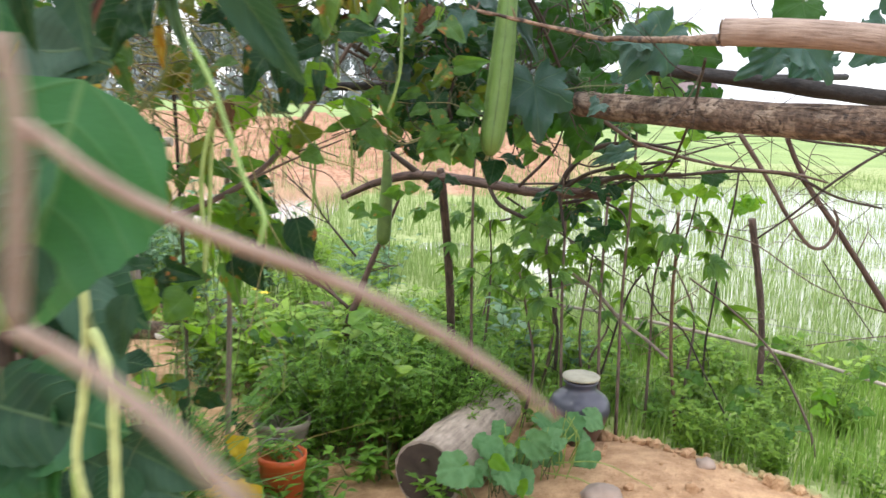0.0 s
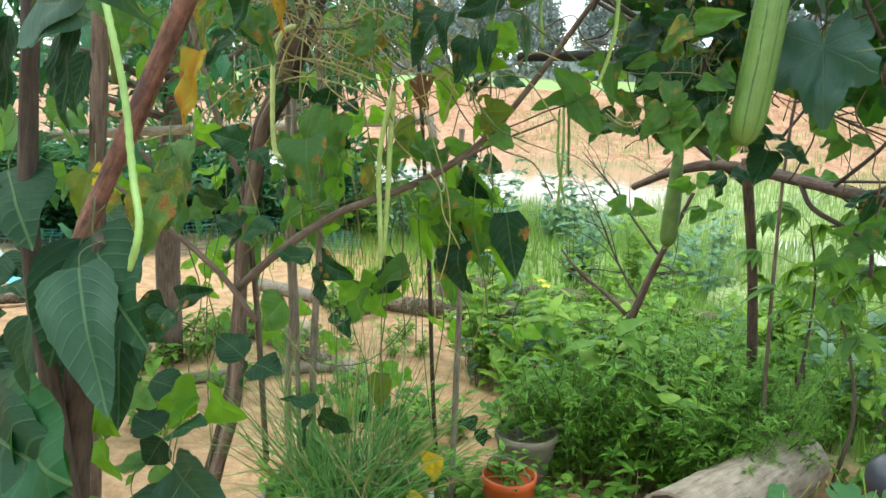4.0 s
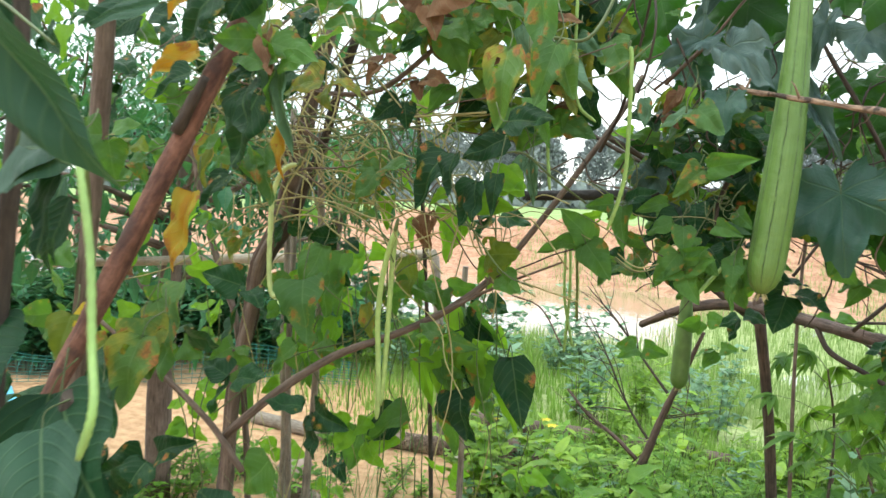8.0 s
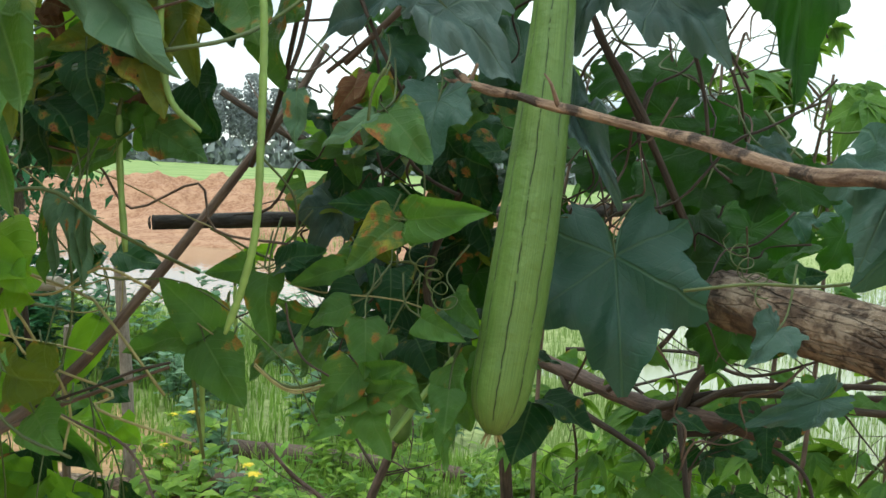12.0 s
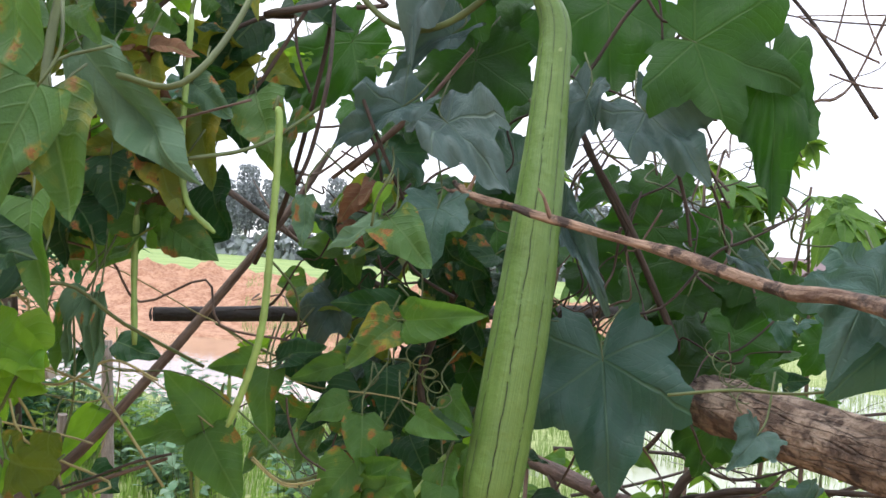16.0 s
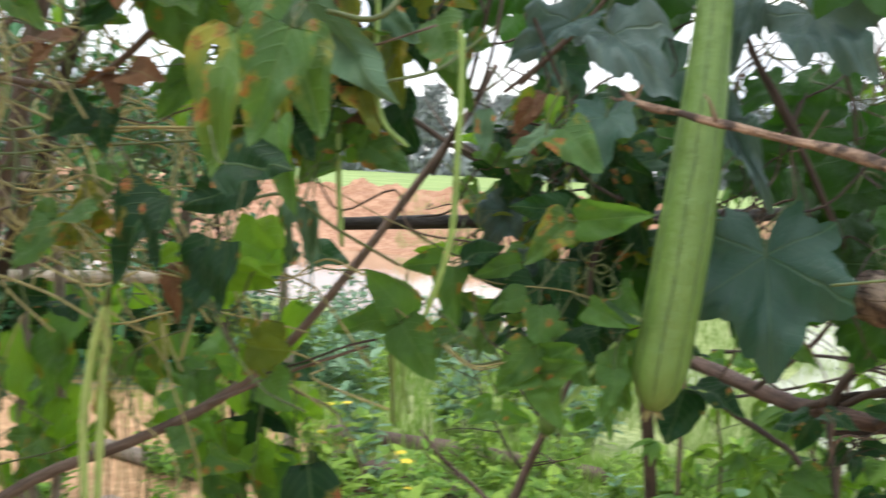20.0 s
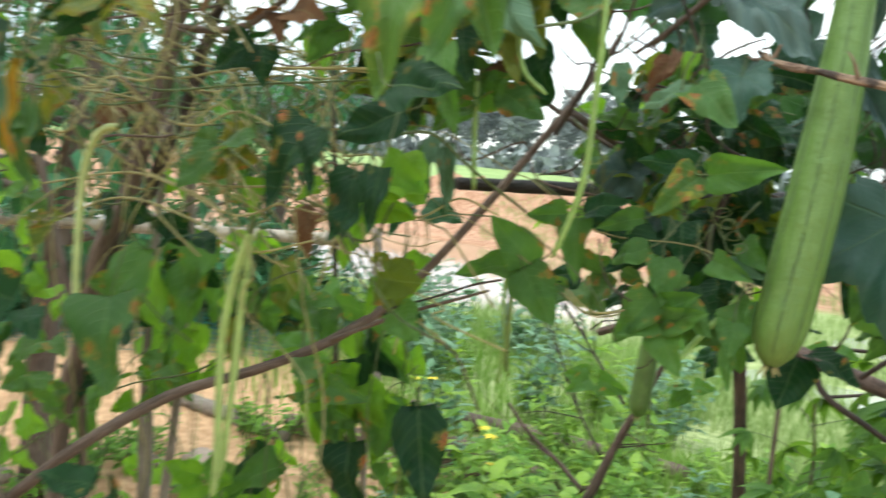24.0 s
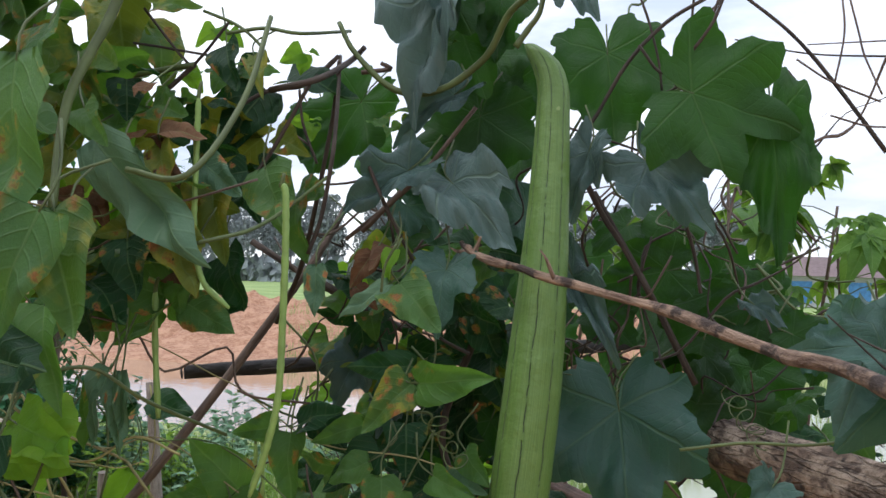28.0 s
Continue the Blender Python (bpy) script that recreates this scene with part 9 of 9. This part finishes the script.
for k in range(36):
    plant_at(lows[k % 3], rng.uniform(-1.15, -0.25), rng.uniform(2.1, 2.95), rng.uniform(0, 360), rng.uniform(0.6, 1.3), used)
sappy = [weed("broad_weed", "sappy bright green weed with large oval leaves", "shrub", 6, 0.42, 0.10, 0.13, 0.075, 6, 190 + s, category="weed", group="weeds", up_bias=0.5) for s in range(2)]
for k, (x, y, s) in enumerate([(-0.52, 3.0, 1.0), (-0.36, 3.15, 1.1), (-0.62, 3.35, 1.1), (-0.22, 2.95, 0.9), (-0.75, 3.6, 1.0), (-0.1, 3.3, 0.9), (-0.9, 3.35, 0.8)]):
    plant_at(sappy[k % 2], x, y, 67 * k, s, used)
flower = weed("flowering_shrub", "pale leafy shrub with yellow flowers", "shrub", 12, 0.46, 0.20, 0.075, 0.050, 16, 160, category="shrub", flowers=4)
plant_at(flower, -1.02, 3.75, 20, 1.0, used)
plant_at(flower, -1.45, 4.3, 120, 0.9, used)
bluish = [weed("grey_green_shrub", "pale grey-green shrub beyond the garden", "pale_weed", 12, 0.65, 0.28, 0.075, 0.045, 22, 170 + s, category="shrub", group="meadow shrubs") for s in range(2)]
for k, (x, y, s) in enumerate([(-1.35, 5.4, 1.0), (-2.3, 6.0, 1.0), (-3.3, 6.4, 1.1), (-1.9, 7.0, 1.0), (-4.3, 7.0, 1.2), (-5.4, 7.6, 1.2), (-0.6, 5.6, 0.8), (-3.0, 7.4, 0.8), (-5.6, 5.6, 1.3), (-6.4, 6.4, 1.4)]):
    plant_at(bluish[k % 2], x, y, 77 * k, s, used)


# cassava
def cassava_leaf_mesh(seed):
    rng = random.Random(seed)
    buf = ([], [], [])
    for k in range(-3, 4) if seed % 2 else range(-2, 3):
        a = k * 0.50 + rng.uniform(-0.12, 0.12)
        ln = (1.0, 0.95, 0.82, 0.6)[abs(k)] * rng.uniform(0.85, 1.1)
        add_blade(buf, Vector(), Vector((math.sin(a), math.cos(a), rng.uniform(-0.25, 0.1))), Vector((0, 0, 1)), ln, rng.uniform(0.28, 0.36), rng.uniform(0.1, 0.6), 5)
    me = bpy.data.meshes.new("leaf")
    me.from_pydata(buf[0], [], buf[1])
    lay = me.uv_layers.new(name="leaf")
    lay.data.foreach_set("uv", [c for lo in me.loops for c in buf[2][lo.vertex_index]])
    for poly in me.polygons:
        poly.use_smooth = True
    me.materials.append(M["cassava"])
    return me


CASS = [cassava_leaf_mesh(s) for s in range(6)]


def cassava(x, y, height, leaves, seed, label="cassava plant with fingered green leaves on a bare stem", size=0.13, low=0.42, lean=(0, 0)):
    rng = random.Random(seed)
    z = ground_z(x, y)
    t = thing("cassava_plant", (x, y, z), label, "cassava", "cassava plants")
    top = Vector((x + lean[0] + rng.uniform(-.08, .08), y + lean[1] + rng.uniform(-.08, .08), z + height))
    stem("stem", [(x, y, z - 0.02, 0.0075), (x + rng.uniform(-.06, .06), y + rng.uniform(-.04, .04), z + height * 0.35, 0.006), (x + rng.uniform(-.05, .05), y, z + height * 0.7, 0.005), (*top, 0.003)], "twig", t, 7, 0.1, 4, seed)
    for k in range(leaves):
        q = rng.uniform(low, 1.0)
        p = Vector((x, y, z)).lerp(top, q)
        a = k * 2.4 + rng.uniform(-.4, .4)
        out = Vector((math.cos(a), math.sin(a), rng.uniform(0.1, 0.7))).normalized()
        end = p + out * rng.uniform(0.10, 0.22)
        pet = stem("petiole", [(*p, 0.0016), (*(p.lerp(end, 0.5) + Vector((0, 0, 0.012))), 0.0013), (*end, 0.001)], "vine", t, 4, 0, 2, k)
        s = size * rng.uniform(0.55, 1.3)
        a += rng.uniform(-0.7, 0.7)
        d = Vector((math.cos(a), math.sin(a), rng.uniform(-1.3, 0.15))).normalized()
        xa = Matrix.Rotation(rng.uniform(-0.8, 0.8), 3, d) @ d.cross(Vector((0, 0, 1))).normalized()
        m = Matrix((xa * s, d * s, xa.cross(d) * s)).transposed().to_4x4()
        m.translation = end - p
        ob = new("leaf", CASS[rng.randrange(6)])
        ob.matrix_basis, ob.parent = m, pet
    return t


for k, (x, y, h, n) in enumerate([(0.44, 4.0, 0.72, 12), (0.70, 3.9, 0.55, 8), (0.12, 4.25, 0.5, 8), (1.02, 3.6, 0.72, 6)]):
    cassava(x, y, h, n, 200 + k)
for k, (x, y, h, n) in enumerate([(0.40, 3.75, 0.98, 22), (0.10, 3.75, 0.86, 12), (0.62, 3.7, 0.92, 14), (0.85, 3.5, 1.0, 12), (0.30, 3.3, 0.72, 12)]):
    cassava(x, y, h, n, 230 + k, "dark green cassava plant with broad fingered leaves", 0.11, 0.68, (-0.02, -0.35))
for k, (x, y, h) in enumerate([(0.61, 3.2, 1.69), (0.46, 3.2, 1.77), (0.10, 3.2, 1.73), (0.68, 3.2, 1.67)]):
    cassava(x, y, h, 14, 220 + k, "tall cassava plant with light green fingered leaves above the trellis", 0.10, 0.80)


# squash vine over the log
squash = thing("squash_vine", (0.35, 2.75, 0.1), "soft pale green squash vine creeping over log and sand", "vine")
LEAF["squash"] = [leaf_mesh("leaf", "palmate_round", "squash", 300 + s, 0.15, 0.2, 0.06) for s in range(3)]
rng = random.Random(31)
for k in range(32):
    u = rng.random()
    x = 0.10 + 0.40 * u + rng.uniform(-0.05, 0.05)
    y = 2.50 + 0.34 * u + rng.uniform(-0.10, 0.12)
    z = ground_z(x, y) + rng.uniform(0.07, 0.25) * (1.0 - 0.35 * u)
    s = rng.uniform(0.045, 0.095)
    a = rng.uniform(-0.6, 3.7)
    leaf("squash" if k % 4 else "bean_light", (x, y, z), (x + math.cos(a) * s, y - abs(math.sin(a)) * s * 0.7, z - 0.55 * s), rng.uniform(0.85, 1.1), rng.uniform(-30, 30), squash, k, rng.uniform(0.6, 1.4))
    stem("petiole", [(x + rng.uniform(-.06, .06), y + 0.05, ground_z(x, y), 0.002), (x, y + 0.02, z - 0.06, 0.0018), (x, y, z, 0.0015)], "vine", squash, 5, 0.05, 3, k)
for k in range(22):
    x, y = 0.22 + 0.28 * rng.random(), 2.70 + 0.22 * rng.random()
    z = ground_z(x, y)
    stem("shoot", [(x, y, z, 0.0025), (x + rng.uniform(-.03, .03), y - 0.02, z + 0.10, 0.0022), (x + rng.uniform(-.07, .07), y - 0.04, z + rng.uniform(0.16, 0.24), 0.0014)], "shoot", squash, 5, 0.05, 4, k, "yellow-green shoot")
for k, (x0, y0, x1, y1) in enumerate([(0.36, 2.66, 0.62, 2.50), (0.40, 2.72, 0.72, 2.62), (0.25, 2.55, 0.42, 2.36)]):
    stem("runner", [(x0, y0, ground_z(x0, y0) + 0.06, 0.0022), (0.5 * (x0 + x1), 0.5 * (y0 + y1) + 0.03, ground_z(x1, y1) + 0.05, 0.0020), (x1, y1, ground_z(x1, y1) + 0.006, 0.0014)], "shoot", squash, 5, 0.08, 5, k)

# ---- loose things on the ground ----
def turned_thing(name, x, y, z, pieces, label, category, scale=1.0):
    t = thing(name, (x, y, z), label, category)
    for nm, prof, mat, lab in pieces:
        part(nm, lathe(prof), mat, t, lab)
    return t


jx, jy = 0.515, 3.10
jz = ground_z(jx, jy) - 0.006
turned_thing("clay_jar", jx, jy, jz, [
    ("body", [(0.0, 0.0), (0.062, 0.0), (0.066, 0.004), (0.085, 0.05), (0.108, 0.105), (0.119, 0.145), (0.118, 0.168), (0.105, 0.196), (0.078, 0.216), (0.062, 0.224), (0.058, 0.236), (0.062, 0.250), (0.068, 0.256), (0.066, 0.262), (0.054, 0.260), (0.052, 0.235)], "jar", ""),
    ("lid", [(0.0, 0.262), (0.048, 0.262), (0.072, 0.270), (0.074, 0.276), (0.070, 0.281), (0.045, 0.284), (0.0, 0.285)], "lid", "chalky grey saucer lid")],
    "glazed brown stoneware jar with a saucer lid on the sand", "jar")

# orange pot with seedlings
ox, oy = -0.525, 2.56
oz = ground_z(ox, oy) - 0.02
pot = turned_thing("orange_pot", ox, oy, oz, [
    ("body", [(0.0, 0.0), (0.064, 0.0), (0.068, 0.004), (0.078, 0.17), (0.081, 0.172), (0.082, 0.196), (0.078, 0.198), (0.075, 0.190), (0.073, 0.165), (0.0, 0.160)], "terracotta", "")],
    "orange plastic pot with small seedlings", "flower pot")
stem("handle", [(ox - 0.078, oy, oz + 0.18, 0.0025), (ox - 0.05, oy - 0.02, oz + 0.245, 0.0025), (ox + 0.03, oy - 0.02, oz + 0.25, 0.0025), (ox + 0.078, oy, oz + 0.18, 0.0025)], "wire", pot, 6, 0, 5, 1)
plant_at(lows[0], ox, oy, 40, 1.0, used).location.z = oz + 0.15
# grey pebble-dashed pot behind it
turned_thing("grey_pot", -0.60, 2.86, ground_z(-0.60, 2.86), [
    ("body", [(0.0, 0.0), (0.07, 0.0), (0.075, 0.005), (0.10, 0.16), (0.106, 0.165), (0.106, 0.185), (0.098, 0.186), (0.092, 0.16), (0.0, 0.15)], "concrete", "")],
    "weathered grey pot behind the orange one", "flower pot")
plant_at(lows[1], -0.60, 2.86, 10, 1.4, used).location.z = ground_z(-0.60, 2.86) + 0.15

# chipped planter with chives
cx, cy = -0.814, 2.138
cz = ground_z(cx, cy) - 0.045
planter = turned_thing("chive_planter", cx, cy, cz, [
    ("body", [(0.0, 0.0), (0.16, 0.0), (0.17, 0.006), (0.225, 0.24), (0.22, 0.25), (0.20, 0.24), (0.0, 0.23)], "clay", ""),
    ("rim", [(0.221, 0.244), (0.233, 0.246), (0.236, 0.272), (0.228, 0.280), (0.213, 0.276), (0.211, 0.248)], "rim", "chipped grey rim")],
    "wide clay planter with a chipped grey rim", "planter")
rng = random.Random(8)
chives = thing("chive_clump", (cx, cy, cz + 0.23), "long arching green chive blades in the planter", "chives")
buf, dry = ([], [], []), ([], [], [])
for k in range(560):
    a, rr = rng.uniform(0, 6.283), 0.16 * math.sqrt(rng.random())
    o = Vector((math.cos(a) * rr, math.sin(a) * rr, 0))
    way = Vector((rng.gauss(0.0, 0.62), rng.gauss(0.02, 0.42), 1.0))
    add_blade(buf if k % 6 else dry, o, way, Vector((math.cos(a), math.sin(a), 0.3)), rng.uniform(0.18, 0.58), 0.0034, rng.gauss(0.0, 0.8), 7)
foliage("blade_tuft", buf, "chive", chives)
foliage("dry_tuft", dry, "dryvine", chives, "dry straw-coloured blades")
for k in range(14):
    a = rng.uniform(0, 6.283)
    plant_at(lows[k % 3], cx + 0.14 * math.cos(a), cy + 0.04 + 0.1 * math.sin(a), rng.uniform(0, 360), rng.uniform(0.8, 1.3), used).location.z = cz + 0.2

log_thing("fallen_log", [(-0.04, 2.58, 0.125, 0.120), (0.05, 2.82, 0.125, 0.114), (0.13, 3.05, 0.12, 0.108), (0.20, 3.28, 0.115, 0.100)], "concrete_log", "short thick grey-brown log lying by the jar", "log", 28, 0.06, "darktwig", 12)


rng = random.Random(21)
for k in range(16):
    x, y, a = rng.uniform(-0.6, 0.9), rng.uniform(2.3, 2.65), rng.uniform(0, 6.283)
    z = ground_z(x, y) + 0.012
    fl = leaf("bean_brown", (x, y, z), (x + 0.045 * math.cos(a), y + 0.045 * math.sin(a), z + 0.006), rng.uniform(0.7, 1.0), rng.uniform(-15, 15), None, k, 3.0)
    fl.name = "fallen_leaf"
    tagged(fl, "dry curled brown leaf lying on the sand", "leaf", "fallen leaves")


def stone(x, y, s, seed, label="rough grey-brown stone lying on the sand"):
    bm = bmesh.new()
    bmesh.ops.create_icosphere(bm, subdivisions=3, radius=1.0)
    for v in bm.verts:
        k = 1 + 0.28 * noise.noise(v.co * 1.4 + Vector((seed, 0, 0))) + 0.08 * noise.noise(v.co * 5 + Vector((seed, 3, 0)))
        v.co = Vector((v.co.x * s * 1.2, v.co.y * s, v.co.z * s * 0.7)) * k
    for f in bm.faces:
        f.smooth = True
    ob = tagged(part("stone", bm, "stone", None), label, "stone", "stones")
    ob.location = (x, y, ground_z(x, y) + s * 0.35)
    return ob


for k, (x, y, s) in enumerate([(0.55, 2.55, 0.06), (0.28, 2.45, 0.05), (-0.15, 2.5, 0.03), (0.95, 2.85, 0.03), (-1.7, 3.4, 0.05), (-2.2, 3.7, 0.07), (-1.35, 3.3, 0.03), (-1.6, 4.4, 0.05), (-2.7, 3.1, 0.05), (-3.3, 3.3, 0.06)]):
    stone(x, y, s, k)

# clods along the broken edge of the sand
rng = random.Random(44)
bm = bmesh.new()
for k in range(210):
    x = rng.uniform(0.45, 1.5)
    y = 3.62 - 0.65 * x - (0.10 * rng.random() if k % 3 else 0.9 * rng.random())
    c = 0.007 + 0.022 * rng.random() ** 4
    made = bmesh.ops.create_icosphere(bm, subdivisions=1 if c < 0.013 else 2, radius=c)["verts"]
    o = Vector((x, y, ground_z(x, y) + c * 0.25))
    for v in made:
        v.co = v.co * (1 + 0.45 * noise.noise(v.co * 60 + o * 9)) + o
tagged(part("sand_clods", bm, "ground", None), "crumbled orange clods lying on the sand", "clods", kind="stuff")

# firewood, sheet and bag on the left
rng = random.Random(12)
for k, (x, y, a, ln, r) in enumerate([(-4.35, 2.95, 0.5, 0.45, 0.045), (-4.1, 2.75, 0.1, 0.5, 0.035), (-4.0, 3.05, 0.9, 0.4, 0.03), (-2.5, 3.6, -0.3, 1.1, 0.04), (-2.2, 4.3, 0.1, 1.3, 0.05), (-1.7, 4.7, -0.2, 1.1, 0.04), (-3.0, 4.3, -0.15, 0.9, 0.04), (-1.3, 4.35, 0.4, 0.7, 0.03), (-2.2, 2.9, 0.8, 0.7, 0.025), (-1.9, 5.0, 0.05, 1.5, 0.05)]):
    z = ground_z(x, y) + r * 0.8
    log_thing("firewood_piece", [(x, y, z, r), (x + ln * 0.5 * math.cos(a), y + ln * 0.5 * math.sin(a), z + 0.01, r * 0.95), (x + ln * math.cos(a), y + ln * math.sin(a), z, r * 0.85)], rng.choice(["stake", "twig", "log"]), "dry grey piece of firewood on the sand", "firewood", 12, 0.12, "cut", 40 + k)

bm = bmesh.new()
rows = []
for i, c in enumerate(smooth_line([(-4.98, 3.90, 0, 0.07), (-4.33, 3.62, 0, 0.09), (-3.70, 3.40, 0, 0.12), (-3.22, 3.22, 0, 0.09), (-2.86, 3.18, 0, 0.04)], 7)):
    t = i / 28
    w = c[3] + 0.02 * math.sin(t * 23)
    rows.append([bm.verts.new((c.x + 0.45 * w * q, c.y + w * q, ground_z(c.x, c.y) + 0.035 + 0.03 * noise.noise(Vector((t * 11, q * 2, 1))) + 0.02 * (1 - abs(q)))) for q in (-1, -0.6, -0.2, 0.2, 0.6, 1)])
for a, b in zip(rows, rows[1:]):
    for k in range(5):
        bm.faces.new((a[k], a[k + 1], b[k + 1], b[k])).smooth = True
tagged(part("plastic_sheet", bm, "tarp", None), "crumpled light blue plastic sheet lying on the sand", "plastic sheet")
bm = bmesh.new()
bmesh.ops.create_icosphere(bm, subdivisions=4, radius=0.15)
for v in bm.verts:
    v.co *= 1 + 0.35 * noise.noise(v.co * 6) + 0.2 * noise.noise(v.co * 14)
    v.co.z *= 0.75
for f in bm.faces:
    f.smooth = True
bag = tagged(part("plastic_sack", bm, "white", None), "crumpled dirty white sack beside the blue sheet", "sack")
bag.location = (-4.62, 3.52, ground_z(-4.62, 3.52) + 0.09)
bm = bmesh.new()
bmesh.ops.create_icosphere(bm, subdivisions=3, radius=0.05)
for v in bm.verts:
    v.co *= 1 + 0.4 * noise.noise(v.co * 20)
cup = tagged(part("plastic_scrap", bm, "white", None), "white scrap of plastic on the sand", "litter")
cup.location = (-1.65, 4.35, ground_z(-1.65, 4.35) + 0.03)

# netted bed at the left
beds = [weed("bed_plant", "dark green leafy vegetable behind the net", "bed_leaf", 18, 0.62, 0.30, 0.10, 0.055, 26, 180 + s, category="vegetable", group="netted bed") for s in range(2)]
for k in range(46):
    u, dep = rng.random(), 0.15 + 1.5 * rng.random()
    plant_at(beds[k % 2], -5.7 + 2.7 * u - 0.6 * dep, 3.45 + 2.0 * u + 0.8 * dep, 50 * k, rng.uniform(0.8, 1.25), used)
for k, (x, y, s) in enumerate([(-5.8, 4.9, 1.0), (-5.2, 5.3, 1.0), (-4.4, 5.7, 1.0), (-3.8, 6.0, 0.9), (-6.6, 5.0, 1.2), (-7.2, 5.4, 1.3)]):
    plant_at(bluish[k % 2], x, y, 50 * k, s, used)
net = thing("garden_net", (-4.35, 4.4, 0.0), "teal plastic net sagging round the vegetable bed", "net")
bm = bmesh.new()
rng = random.Random(3)


def net_point(u, v):
    return (-1.35 + 2.7 * u - 0.06 * v, -1.0 + 2.0 * u + 0.10 * v + 0.05 * math.sin(u * 17), 0.03 + 0.26 * v * (0.75 + 0.25 * math.sin(u * 11)), 0.0022)


for k in range(54):
    tube_into(bm, smooth_line([net_point(k / 53 + rng.uniform(-.004, .004), v) for v in (0, 0.5, 1)], 3), 4, 0, rng)
for k in range(9):
    tube_into(bm, smooth_line([net_point(i / 15, min(1.0, max(0.0, k / 8 + rng.uniform(-.03, .03)))) for i in range(16)], 3), 4, 0, rng)
part("mesh", bm, "net", net)


# trees behind the left side
def garden_tree(x, y, h, seed, label, dense=900):
    rng = random.Random(seed)
    t = thing("garden_tree", (x, y, ground_z(x, y)), label, "tree", "trees beyond the garden")
    bm = bmesh.new()
    tube_into(bm, smooth_line([(0, 0, -0.05, 0.06), (0.05, 0, h * 0.4, 0.05), (0.15, 0.1, h * 0.8, 0.02)], 4), 8, 0.1, rng)
    ends = []
    for k in range(11):
        a = k * 2.4
        z = h * rng.uniform(0.25, 0.8)
        e = Vector((math.cos(a) * h * 0.32, math.sin(a) * h * 0.32, z + h * rng.uniform(0.05, 0.3)))
        tube_into(bm, smooth_line([(0.05, 0, z, 0.022), (e.x * 0.5, e.y * 0.5, z + 0.1, 0.014), (*e, 0.005)], 3), 6, 0.1, rng)
        ends.append((Vector((0.05, 0, z)), e))
    part("trunk", bm, "twig", t)
    buf = ([], [], [])
    for k in range(dense):
        a, e = rng.choice(ends)
        p = a.lerp(e, rng.uniform(0.3, 1.1)) + Vector((rng.gauss(0, 1), rng.gauss(0, 1), rng.gauss(0, 1))) * h * 0.07
        way = Vector((rng.uniform(-1, 1), rng.uniform(-1, 1), rng.uniform(-0.8, 0.4)))
        add_blade(buf, p, way, Vector((0, 0, 1)), rng.uniform(0.08, 0.15), rng.uniform(0.035, 0.06), 0.3, 2)
    foliage("crown", buf, "bed_leaf", t)
    return t


garden_tree(-5.6, 6.2, 2.6, 1, "small leafy tree behind the netted bed", 2600)
garden_tree(-4.2, 6.6, 2.3, 2, "small leafy tree behind the netted bed", 2200)
garden_tree(-7.6, 6.6, 3.4, 3, "leafy tree beyond the garden", 1800)
garden_tree(-3.0, 1.9, 2.4, 4, "leafy shrub tree beside the bean trellis", 2600)
garden_tree(-2.5, 3.1, 2.3, 5, "leafy shrub tree beside the bean trellis", 700)

# thin wires and dead twigs against the sky
for k, (a, b, c) in enumerate([((0.62, 2.5, 1.95), (0.86, 2.45, 1.86), (1.2, 2.4, 1.72)), ((0.5, 2.6, 1.95), (0.8, 2.5, 1.93), (1.2, 2.4, 1.93))]):
    tagged(stem("bare_twig", [(*a, 0.0010), (*b, 0.0018), (*c, 0.0028)], "twig", None, 6, 0.12, 5, k), "bare grey twig reaching over the trellis", "twig")
for z in (0.35, 0.62, 0.80):
    tagged(stem("fence_wire", [(0.5, 4.6, z, 0.0016), (1.5, 4.05, z - 0.02, 0.0016), (2.6, 3.4, z, 0.0016)], "wire", None, 5, 0, 6, 1), "thin grey fence wire", "wire")
